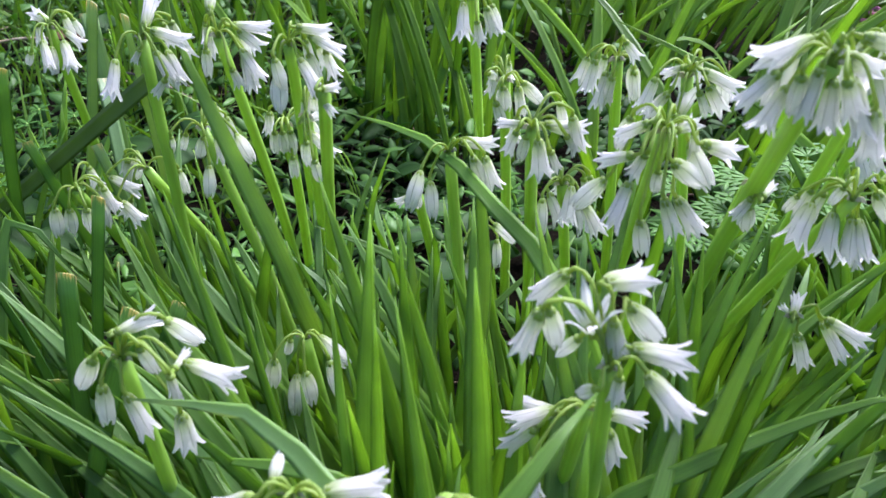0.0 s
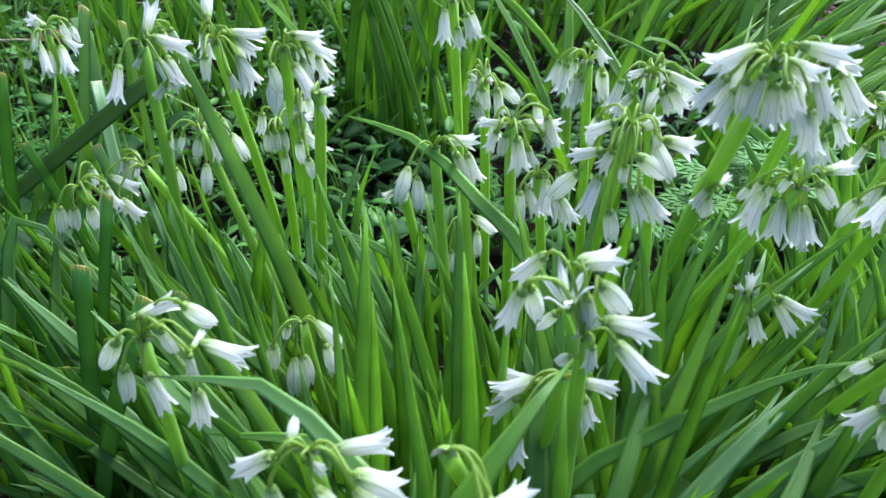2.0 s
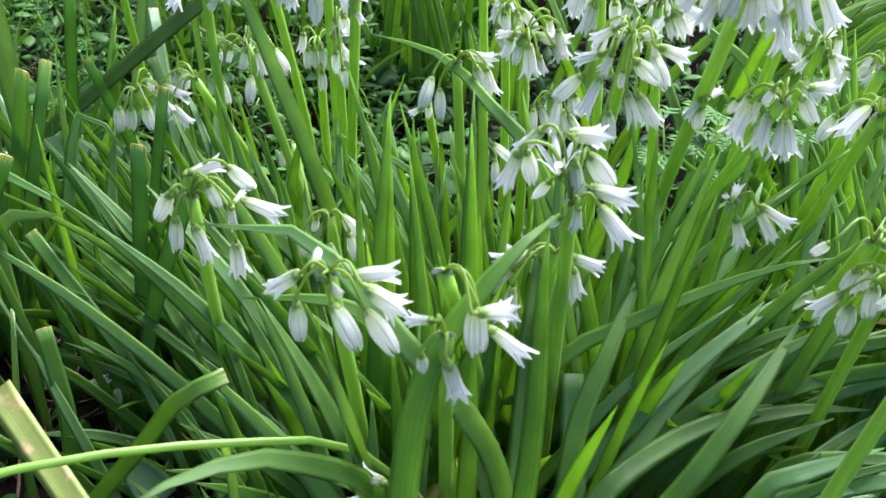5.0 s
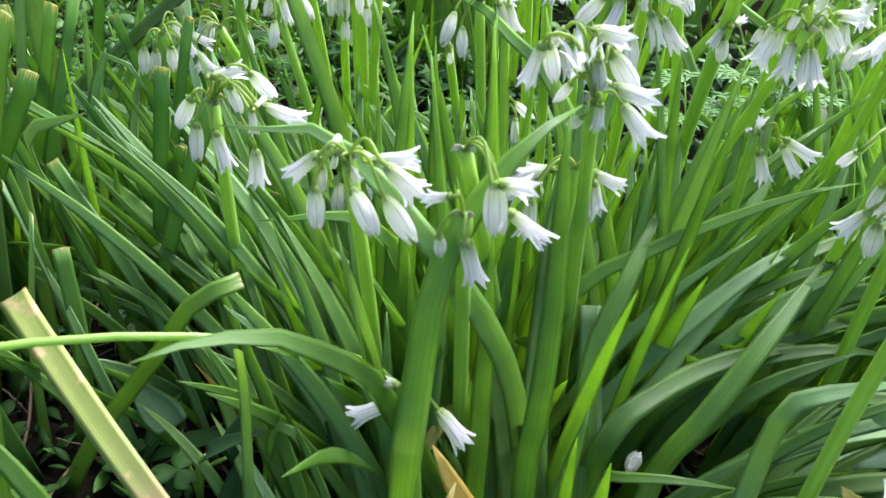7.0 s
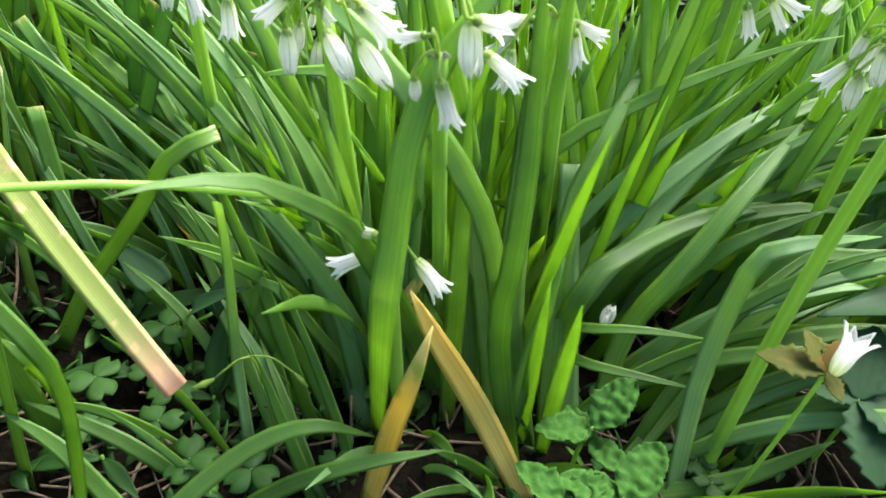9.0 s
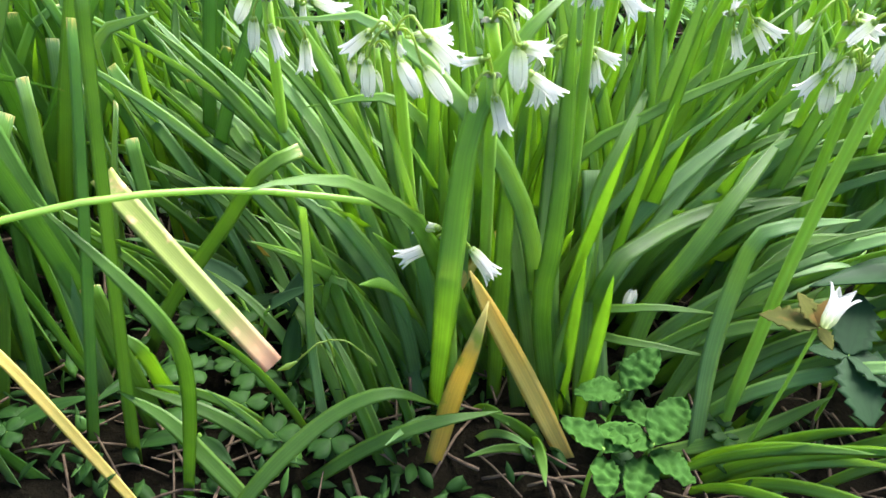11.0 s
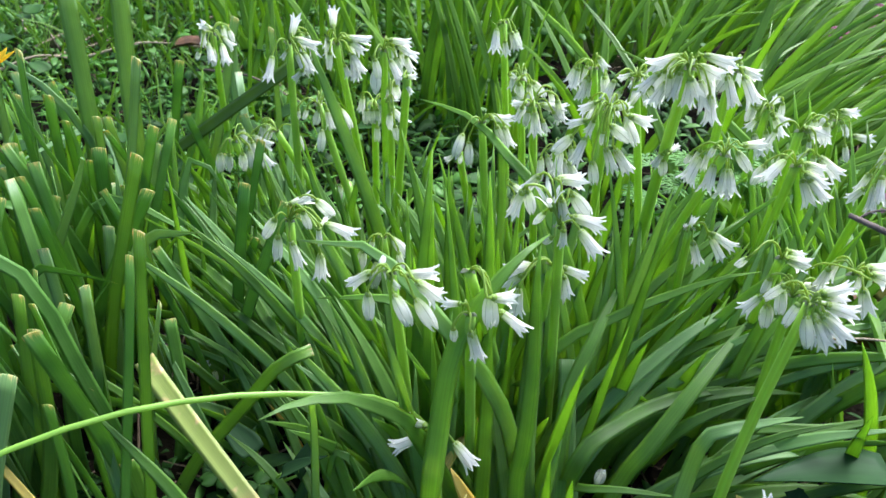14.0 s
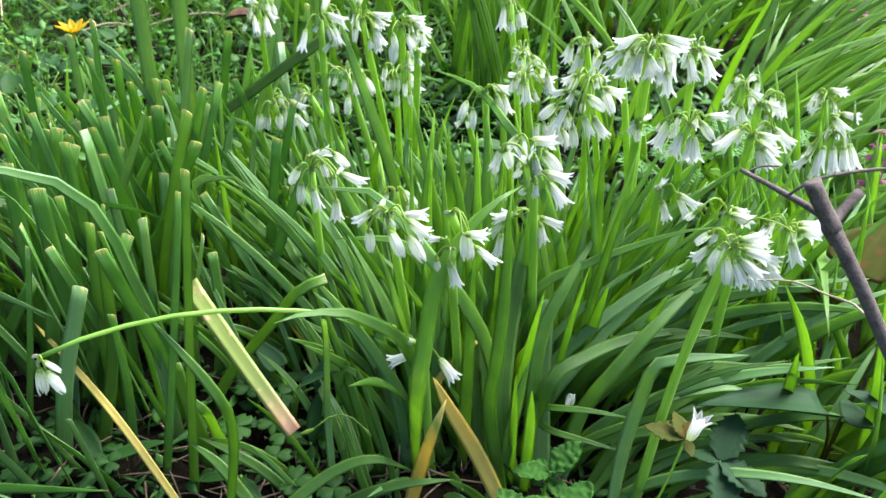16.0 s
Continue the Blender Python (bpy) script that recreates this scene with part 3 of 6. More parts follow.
flower_stem((0.144, 0.265, 0.304), (0.142, 0.425, -0.004), (0.143, 0.356, 0.152), [
    (-6.2, 3.4, 6.4, -22.4, -3.1, -0.3, 'o'), (-15.2, -4.5, -1.4, -25.8, -6.2, -13.4, 'o'), (-10.3, -0.3, -7.3, -17.3, -4.4, -22.1, 'o'),
    (-9.8, -8.2, -0.6, -8.3, -3.9, -15.3, 'b'), (-4.4, -6.3, 0.9, -6.8, -8.1, -15.4, 'o'), (1.5, -1.5, -4.1, 1.8, -6.0, -21.1, 'o'),
    (6.5, -0.2, 8.9, 26.4, -0.5, 4.4, 'o'), (-0.4, -4.0, 8.3, 1.5, 1.8, 2.1, 'b'), (5.6, 5.8, 1.3, 19.4, 14.4, -7.2, 'o'),
    (6.7, -2.7, -4.3, 12.1, -11.8, -19.6, 'o'), (12.5, -9.2, -9.6, 16.4, -8.8, -27.1, 'o'), (0.0, -15.7, 1.5, 6.8, -11.2, -12.1, 'o'),
    (-11.4, 9.0, -3.8, -14.2, 11.3, -18.2, 'b'), (9.2, 12.2, -0.3, 11.5, 15.2, -13.8, 'o'), (-8.1, 9.0, 1.4, -10.2, 11.2, -13.0, 'b')], 0.0037)
flower_stem((0.172, 0.298, 0.294), (0.189, 0.451, -0.004), (0.182, 0.385, 0.147), [
    (-13.1, -13.2, 2.2, -11.8, -27.0, -18.9, 'o'), (-2.9, -5.0, -0.3, 4.3, -16.8, -20.6, 'o'), (3.2, -1.3, 3.5, 18.5, 11.4, -4.9, 'o'),
    (6.1, -4.0, 0.4, 15.8, -12.3, -15.3, 'o'), (-0.5, -3.6, 1.3, -6.0, -0.3, -11.9, 'b'), (4.3, 10.8, 4.3, 5.3, 13.5, -11.0, 'o'),
    (-3.5, 12.7, 4.5, -4.4, 15.9, -7.6, 'b'), (-3.7, 10.6, 1.5, -4.6, 13.2, -13.1, 'o')])
flower_stem((0.121, 0.367, 0.260), (0.158, 0.430, -0.004), (0.142, 0.403, 0.130), [
    (-3.2, -7.1, 7.2, -11.4, -0.9, 1.0, 'o'), (-14.6, -10.7, 3.2, -19.8, -14.4, -12.7, 'o'), (-8.5, -11.0, -3.3, -16.1, -8.2, -17.3, 'o'),
    (-2.9, -11.5, -14.3, 4.5, 6.8, -6.9, 'o'), (4.9, -5.5, 5.7, 22.1, -7.7, -1.4, 'o'), (8.0, -9.3, 0.3, 17.0, -3.3, -13.7, 'o'),
    (4.4, -10.2, -2.3, 10.2, -6.0, -14.4, 'o'), (6.0, 12.3, 5.4, 7.5, 15.4, -7.3, 'o'), (-0.5, 12.0, 2.3, -0.6, 14.9, -10.8, 'o'),
    (16.2, 6.2, -0.5, 20.3, 7.7, -15.9, 'b')])
flower_stem((0.091, 0.383, 0.260), (0.116, 0.517, -0.004), (0.105, 0.460, 0.130), [
    (2.0, -4.9, 11.2, 9.1, 0.4, 1.0, 'o'), (-10.4, -9.2, 3.5, -12.6, -10.0, -13.2, 'o'), (-4.1, 1.1, -5.9, -10.1, -13.3, -27.0, 'o'),
    (-1.7, -7.2, -4.7, -3.2, -3.0, -20.2, 'o'), (8.3, 0.3, -4.0, 10.6, -0.8, -20.2, 'b'), (-5.2, 9.8, -0.8, -6.5, 12.3, -16.0, 'o'),
    (-13.4, 5.7, -0.8, -16.7, 7.1, -15.1, 'o'), (8.3, 7.0, -3.9, 10.3, 8.8, -19.7, 'b')])
flower_stem((0.056, 0.310, 0.256), (0.059, 0.444, -0.004), (0.058, 0.387, 0.128), [
    (-3.5, 4.2, -0.1, -14.2, 11.8, -3.7, 'o'), (-5.4, -6.7, 1.9, -9.1, -3.7, -10.4, 'o'), (5.0, 7.1, -0.5, 23.0, 11.0, -4.9, 'o'),
    (13.8, 4.0, -3.6, 18.8, 7.6, -12.7, 'o'), (3.1, -11.6, 1.2, 5.2, -8.5, -16.2, 'o'), (8.2, -3.2, -7.3, 11.9, -0.1, -17.4, 'o'),
    (-1.9, -0.3, -2.7, -3.8, 2.4, -15.1, 'b'), (-6.6, 12.7, -0.8, -8.2, 15.9, -14.2, 'o'), (10.1, 13.8, 6.7, 12.7, 17.3, -5.8, 'o'),
    (15.5, 7.1, 3.6, 19.4, 8.8, -12.1, 'o')])
flower_stem((0.018, 0.344, 0.226), (0.031, 0.359, -0.004), (0.025, 0.353, 0.113), [
    (4.7, 0.8, 5.7, 20.5, 9.6, 0.7, 'o'), (-10.5, -14.9, -2.8, -14.2, -25.3, -18.2, 'b'), (-7.9, -5.4, -13.0, -5.1, -14.9, -28.4, 'b'),
    (12.0, -10.1, 4.0, 16.7, -5.3, -12.7, 'o'), (17.0, -5.9, 2.3, 22.4, -6.0, -15.0, 'o')])
flower_stem((0.039, 0.382, 0.247), (0.039, 0.511, -0.004), (0.039, 0.456, 0.124), [
    (-8.0, -0.3, 3.8, -5.2, 7.3, -0.5, 'b'), (-0.1, -6.1, -0.1, 1.8, -2.0, -14.9, 'b'), (7.2, -7.5, 0.8, 9.3, -3.0, -15.6, 'o'),
    (8.7, 3.5, -1.0, 18.4, 9.7, -13.7, 'b'), (-3.0, -9.1, -6.8, 0.8, -4.5, -21.9, 'b'), (-5.6, 10.8, 5.5, -7.0, 13.5, -8.4, 'o'),
    (-5.8, 10.1, 1.9, -7.3, 12.6, -13.4, 'o'), (0.7, 12.4, 5.8, 0.9, 15.5, -6.7, 'o')])
flower_stem((0.018, 0.420, 0.277), (0.014, 0.565, -0.004), (0.016, 0.503, 0.138), [
    (-4.1, -4.0, -3.0, -2.9, -14.1, -18.9, 'o'), (7.8, -6.5, -3.8, 12.3, -2.4, -19.2, 'o'), (4.1, -13.4, -8.9, 5.5, -9.2, -21.7, 'o'),
    (9.7, -0.3, -4.1, 15.0, -1.1, -19.2, 'b')])
flower_stem((-0.059, 0.358, 0.267), (-0.099, 0.489, -0.004), (-0.082, 0.433, 0.133), [
    (5.7, -3.4, 10.1, 19.7, 5.7, 5.8, 'o'), (8.4, 5.1, 4.1, 27.3, 2.4, -4.0, 'o'), (-3.5, -7.6, -9.9, -1.4, -17.9, -26.2, 'b'),
    (-1.3, -15.9, -0.4, 0.7, -14.1, -15.8, 'b'), (6.7, -6.3, -3.4, 17.8, -14.1, -17.7, 'o'), (9.1, 0.3, -3.4, 12.6, 1.9, -18.6, 'b'),
    (9.3, 13.5, -3.5, 11.7, 16.9, -15.7, 'o'), (15.5, 5.2, -3.1, 19.4, 6.5, -17.1, 'o'), (4.8, 9.5, 0.2, 6.0, 11.9, -13.3, 'o')])
flower_stem((-0.101, 0.375, 0.263), (-0.109, 0.476, -0.004), (-0.105, 0.433, 0.131), [
    (-1.9, -0.3, 12.6, -7.5, 16.3, 24.2, 'o'), (9.1, -2.0, 7.2, 28.3, -0.2, 6.1, 'o'), (12.7, -4.1, 6.0, 21.8, 1.8, -5.4, 'o'),
    (0.3, -15.0, -0.6, -2.7, -12.0, -16.0, 'b'), (11.8, -1.5, -4.8, 26.9, -10.1, -21.2, 'o'), (12.3, 0.2, -7.5, 18.3, -10.2, -24.9, 'o'),
    (10.7, -13.2, -10.2, 12.6, -9.2, -20.9, 'o'), (8.4, 7.2, 0.1, 10.5, 9.0, -14.3, 'b'), (-11.1, 12.4, 2.9, -13.9, 15.4, -10.9, 'o'),
    (-10.3, 12.6, -0.5, -12.9, 15.7, -16.3, 'o')])
flower_stem((-0.136, 0.366, 0.263), (-0.143, 0.378, -0.004), (-0.140, 0.373, 0.131), [
    (3.6, -1.2, 6.5, 2.0, 15.5, 17.7, 'o'), (7.4, -2.0, 5.8, 31.0, -3.3, -1.0, 'o'), (7.1, -2.7, -4.9, 20.6, -11.1, -20.7, 'o'),
    (11.4, 1.2, -5.2, 25.5, -10.4, -26.0, 'o'), (-6.8, -14.7, -5.2, -7.2, -25.4, -21.7, 'o'), (2.2, -7.1, -2.1, -4.1, -5.0, -9.9, 'o'),
    (15.8, -13.7, -13.8, 7.2, -11.1, -23.8, 'o'), (12.0, 13.1, 0.1, 14.9, 16.4, -15.5, 'o'), (10.3, 11.8, 6.3, 12.8, 14.8, -8.6, 'b'),
    (3.7, 15.2, 4.1, 4.6, 19.0, -10.2, 'o')])
flower_stem((-0.243, 0.446, 0.238), (-0.302, 0.555, -0.004), (-0.277, 0.508, 0.119), [
    (-0.6, 2.1, 3.2, -19.0, 13.9, 4.5, 'o'), (8.9, 0.3, -0.9, 18.2, 3.8, -12.0, 'o'), (10.2, -4.2, -5.9, 17.6, -13.3, -21.5, 'o'),
    (0.5, -9.7, -4.5, 7.3, -19.8, -21.5, 'o'), (-5.9, -14.6, -10.5, -11.8, -12.6, -19.7, 'b'), (3.8, -7.8, -8.7, 4.2, -12.7, -24.5, 'b'),
    (-12.8, 7.9, 0.1, -16.0, 9.9, -15.1, 'o'), (4.9, 9.9, 5.3, 6.2, 12.3, -9.4, 'b'), (12.6, 6.5, 4.8, 15.8, 8.1, -7.4, 'b')])
flower_stem((-0.181, 0.347, 0.186), (-0.194, 0.444, -0.004), (-0.188, 0.402, 0.093), [
    (-7.5, -10.3, -5.9, -10.4, -10.6, -23.3, 'b'), (-1.6, -6.9, -7.3, -5.5, -5.0, -24.5, 'b'), (13.8, -14.4, -1.6, 11.6, -11.9, -18.5, 'b'),
    (12.6, -0.9, -4.2, 12.9, -1.7, -21.1, 'b'), (6.9, 4.4, -2.3, 18.2, 6.6, -13.7, 'o'), (10.1, 6.7, 2.2, 12.7, 8.4, -13.1, 'o'),
    (13.8, 3.1, 1.0, 17.3, 3.9, -13.8, 'o'), (-0.2, 15.1, 6.3, -0.3, 18.8, -7.9, 'o')])
flower_stem((-0.160, 0.382, 0.182), (-0.121, 0.447, -0.004), (-0.138, 0.419, 0.091), [
    (-18.3, -7.9, -2.5, 4.6, -10.6, -11.4, 'o'), (-8.0, -18.3, -11.1, 1.8, -17.9, -24.7, 'o'), (16.2, 5.3, -1.2, 19.0, 5.5, -17.4, 'b'),
    (-9.0, 5.0, 4.6, -12.7, 6.4, -4.0, 'b'), (-9.2, -7.3, -15.6, -17.0, -5.4, -30.1, 'o'), (-11.3, 9.0, 2.4, -14.1, 11.2, -13.3, 'b'),
    (-13.7, 4.3, 5.9, -17.1, 5.3, -6.7, 'o'), (-12.4, 3.1, 3.7, -15.4, 3.9, -12.1, 'b')])
flower_stem((-0.122, 0.383, 0.209), (-0.072, 0.380, -0.004), (-0.093, 0.381, 0.105), [
    (6.7, 0.5, -2.3, 11.7, -3.4, -18.7, 'o'), (20.9, -4.9, 1.3, 30.7, -10.6, -11.7, 'b'), (7.9, -15.4, -13.1, 7.8, -21.6, -29.3, 'b'),
    (-12.3, -12.5, 0.8, -14.6, -10.4, -9.9, 'b'), (-7.7, -4.7, -0.8, -12.2, -2.8, -11.7, 'b'), (4.4, -9.4, 0.5, -1.1, -6.8, -14.3, 'b'),
    (1.6, 15.7, 6.5, 2.0, 19.6, -6.7, 'b'), (8.2, 12.5, 2.4, 10.3, 15.6, -13.5, 'o'), (-3.7, 11.8, 4.8, -4.6, 14.7, -8.0, 'b')])
flower_stem((-0.078, 0.392, 0.211), (-0.114, 0.496, -0.004), (-0.098, 0.452, 0.105), [
    (-3.2, -9.6, 0.3, -5.2, -6.5, -14.5, 'b'), (4.9, -9.0, 1.6, 4.4, -5.3, -14.4, 'b'), (4.9, -8.8, -13.7, 3.8, -5.6, -29.0, 'b'),
    (2.0, -12.3, 1.9, 0.9, -9.2, -12.0, 'b'), (12.3, 3.6, 2.6, 15.4, 4.5, -11.3, 'b'), (-11.5, 6.9, 3.9, -14.4, 8.6, -11.5, 'o'),
    (3.3, 17.0, -3.5, 4.1, 21.3, -19.1, 'o')])
flower_stem((-0.055, 0.360, 0.231), (-0.090, 0.476, -0.004), (-0.075, 0.426, 0.116), [
    (-0.7, -2.4, -1.3, 4.2, 7.0, -1.3, 'o'), (1.1, -0.0, -7.7, 15.8, -4.8, -18.1, 'o'), (9.7, -21.3, -11.7, 10.7, -18.2, -24.6, 'b'),
    (4.2, -15.3, -5.0, 3.4, -12.0, -20.2, 'b'), (-0.4, 17.4, 4.5, -0.5, 21.8, -8.0, 'b'), (-4.4, 16.6, 5.9, -5.5, 20.7, -7.1, 'o'),
    (-4.6, 12.8, 4.0, -5.7, 16.0, -8.3, 'o')])
flower_stem((-0.028, 0.309, 0.267), (-0.078, 0.440, -0.004), (-0.057, 0.384, 0.134), [
    (1.5, -7.1, 3.4, 6.8, 0.6, 1.9, 'o'), (-1.8, 1.1, -4.1, 2.1, 5.3, -12.9, 'o')])
flower_stem((0.026, 0.433, 0.130), (0.038, 0.399, -0.004), (0.033, 0.414, 0.065), [
    (8.0, -5.2, 7.7, 22.3, -9.6, -2.0, 'b'), (10.2, -3.9, -4.6, 11.6, -13.8, -20.2, 'b'), (-6.7, -11.1, -16.2, -4.5, -13.2, -33.8, 'b'),
    (-10.8, -15.2, -7.2, -12.7, -13.2, -20.8, 'b')])
flower_stem((0.071, 0.364, 0.203), (0.086, 0.470, -0.004), (0.080, 0.425, 0.102), [
    (4.8, -8.2, 3.9, 3.5, -19.3, -13.1, 'o'), (6.9, -7.3, -3.1, 13.3, -13.4, -19.4, 'o'), (11.4, -8.6, -4.7, 20.9, -9.7, -21.0, 'o'),
    (-8.5, -13.1, -1.1, -8.0, -20.7, -16.7, 'b'), (-5.7, -1.4, -4.0, 2.5, -10.0, -19.0, 'o'), (-0.6, 14.2, -2.6, -0.7, 17.7, -15.9, 'o'),
    (10.6, 7.9, 0.8, 13.2, 9.9, -13.3, 'o'), (13.5, 11.5, 0.1, 16.9, 14.3, -15.0, 'o')])
flower_stem((0.219, 0.404, 0.236), (0.236, 0.527, -0.004), (0.228, 0.474, 0.118), [
    (-8.8, -14.0, -2.7, -13.1, -10.4, -12.9, 'o'), (-7.3, -9.7, -16.1, -1.1, -18.4, -31.3, 'o'), (-0.0, -10.5, -12.3, 5.1, -9.7, -29.7, 'o'),
    (2.7, 0.3, -2.6, 19.4, 7.6, -12.8, 'o'), (3.7, -9.0, -1.7, 12.3, -12.0, -17.9, 'o'), (1.0, 2.2, 2.0, 7.4, 14.3, 4.0, 'o'),
    (-6.4, 3.6, -1.4, -5.1, 13.4, 1.8, 'o'), (-6.0, 13.2, -2.8, -7.5, 16.5, -16.7, 'o'), (9.9, 6.5, 4.0, 12.4, 8.1, -11.0, 'b'),
    (-8.3, 12.8, -2.0, -10.4, 15.9, -17.6, 'b')])
flower_stem((0.312, 0.556, 0.176), (0.345, 0.642, -0.004), (0.331, 0.605, 0.088), [
    (-9.1, -3.3, 8.8, -11.2, 0.6, -3.0, 'o'), (-6.4, -16.8, 0.7, -13.2, -11.2, -11.0, 'o'), (2.0, 3.7, 9.2, 21.0, 12.4, 4.6, 'o'),
    (5.0, 4.0, -1.0, 16.3, 7.3, -16.9, 'o'), (17.2, -1.7, -11.4, 37.3, 0.3, -15.3, 'o'), (9.9, -10.5, -17.4, 15.4, -12.0, -33.8, 'b'),
    (-9.4, 7.6, -1.9, -11.7, 9.5, -15.9, 'o'), (-2.5, 10.8, -2.0, -3.1, 13.4, -16.2, 'b'), (-0.7, 13.1, -1.1, -0.9, 16.4, -14.6, 'o')])
flower_stem((0.221, 0.299, 0.239), (0.238, 0.423, -0.004), (0.231, 0.370, 0.119), [
    (-9.3, -8.6, 7.3, -27.6, -24.6, -10.6, 'o'), (4.1, -2.8, 4.4, 21.0, 8.7, -5.0, 'o'), (7.3, -7.2, -3.1, 23.0, -12.8, -16.9, 'o'),
    (6.0, 1.0, -7.6, 14.0, -7.8, -23.5, 'o'), (4.8, -6.4, 0.2, 21.2, -2.6, -11.6, 'o'), (-5.8, 12.1, 2.0, -7.2, 15.1, -13.1, 'o'),
    (-17.0, 3.2, -2.3, -21.2, 4.0, -16.7, 'b'), (11.4, 11.8, 4.0, 14.3, 14.7, -8.7, 'o')])
flower_stem((0.223, 0.319, 0.254), (0.249, 0.450, -0.004), (0.237, 0.394, 0.127), [
    (2.2, -2.4, 3.9, 17.4, 9.6, -4.7, 'o'), (5.9, -1.9, -3.2, 9.0, 1.2, -13.3, 'b'), (13.3, -8.2, -11.4, 28.0, -12.2, -22.5, 'o'),
    (8.3, -0.6, -11.7, 3.4, 3.2, -19.9, 'o'), (9.3, 11.8, 5.5, 11.6, 14.7, -9.7, 'b'), (-12.9, 5.0, -1.8, -16.1, 6.3, -14.8, 'o'),
    (15.0, 5.6, 5.8, 18.7, 7.0, -10.0, 'o')])
flower_stem((0.270, 0.295, 0.249), (0.291, 0.424, -0.004), (0.282, 0.369, 0.125), [
    (-3.7, -1.5, 14.4, 10.9, 4.6, -0.0, 'o'), (-9.7, -3.8, -5.0, -11.1, 0.4, -20.7, 'o'), (-4.5, -8.8, -3.6, -5.0, -19.2, -19.0, 'o'),
    (1.8, -4.2, -5.0, 6.1, -18.5, -28.1, 'o'), (8.5, -2.8, -4.6, 12.2, -10.2, -21.1, 'o'), (13.1, 3.0, -4.9, 20.5, -6.5, -21.8, 'o'),
    (-4.0, -2.2, -11.9, -4.8, -10.9, -27.9, 'o'), (-12.9, -12.9, -10.8, -17.8, -8.5, -22.4, 'o'), (9.5, 4.6, 3.0, 11.9, 5.8, -9.5, 'b'),
    (1.0, 11.6, 2.9, 1.2, 14.4, -9.9, 'b'), (3.6, 16.4, 6.2, 4.5, 20.5, -9.6, 'o')])
flower_stem((0.222, 0.231, 0.189), (0.229, 0.259, -0.004), (0.226, 0.247, 0.095), [
    (-14.8, -0.5, 10.9, -16.0, 1.8, -2.6, 'b'), (-16.7, -1.1, -1.9, -25.6, -0.3, -16.0, 'o'), (-12.9, -4.6, -5.1, -10.5, -1.9, -23.2, 'b'),
    (-9.5, -9.6, 10.1, -6.0, -8.5, -8.0, 'b'), (2.7, 8.1, 3.4, 26.1, 11.4, 0.4, 'o'), (12.0, 2.1, -3.3, 35.9, 3.1, -9.8, 'o'),
    (9.6, -10.4, -2.2, 16.8, -20.4, -19.7, 'o'), (15.1, -4.5, -5.5, 25.0, -14.0, -23.1, 'o'), (16.5, -10.1, -1.7, 28.8, -3.6, -17.2, 'o'),
    (11.3, 8.4, 6.2, 14.2, 10.5, -7.1, 'o'), (-3.1, 10.8, 5.4, -3.9, 13.5, -9.0, 'o'), (-3.1, 15.9, -0.2, -3.9, 19.9, -15.4, 'o')])
flower_stem((0.246, 0.224, 0.213), (0.278, 0.331, -0.004), (0.264, 0.285, 0.107), [
    (7.4, 5.8, 2.4, 26.4, 16.6, -3.6, 'o'), (3.7, -9.1, -2.0, 11.5, -4.9, -20.9, 'o'), (3.4, 2.0, 0.1, 0.3, 5.5, -5.8, 'b'),
    (7.7, -2.8, 3.6, 23.2, 8.0, -5.7, 'o'), (6.5, 7.8, -3.1, 8.1, 9.7, -15.9, 'o'), (-9.5, 10.0, -3.3, -11.9, 12.4, -18.7, 'o'),
    (-6.4, 10.8, 1.1, -7.9, 13.5, -13.9, 'o')])
flower_stem((0.212, 0.238, 0.209), (0.230, 0.346, -0.004), (0.222, 0.300, 0.105), [
    (1.7, -5.5, 4.0, 17.7, 6.1, -6.5, 'o'), (2.2, -1.2, 6.2, 11.9, 5.6, -0.5, 'o'), (-21.6, -15.4, 6.8, -26.1, -12.9, -1.6, 'b')])
flower_stem((0.033, 0.142, 0.120), (0.039, 0.141, -0.004), (0.036, 0.141, 0.060), [
    (-3.2, -5.2, 11.2, -17.1, 1.3, 5.6, 'o'), (-8.2, 1.1, -5.3, -25.1, -7.0, -11.8, 'o'), (11.9, -0.9, -1.9, 27.0, -6.8, -15.9, 'o')])
flower_stem((-0.004, 0.373, 0.189), (-0.003, 0.472, -0.004), (-0.003, 0.430, 0.095), [
    (-3.0, -1.2, -4.2, -10.8, 1.9, -11.1, 'o'), (3.0, -8.3, 1.3, 3.2, -6.5, -7.9, 'b')])
flower_stem((-0.133, 0.473, 0.094), (-0.103, 0.434, -0.004), (-0.116, 0.451, 0.047), [
    (-4.6, -8.2, 0.3, -7.4, -10.4, -17.1, 'b'), (0.1, 0.3, -9.6, 6.1, -8.7, -24.7, 'b'), (5.9, -20.9, -30.8, 9.7, -27.4, -46.7, 'b')])
flower_stem((0.144, 0.314, 0.237), (0.149, 0.438, -0.004), (0.147, 0.385, 0.118), [
    (-1.8, -13.2, 1.0, -6.3, -10.2, -10.7, 'o'), (1.7, -13.7, 1.7, 7.8, -3.0, 2.6, 'o'), (-0.7, -8.0, -5.7, 1.5, -4.6, -18.9, 'b')])

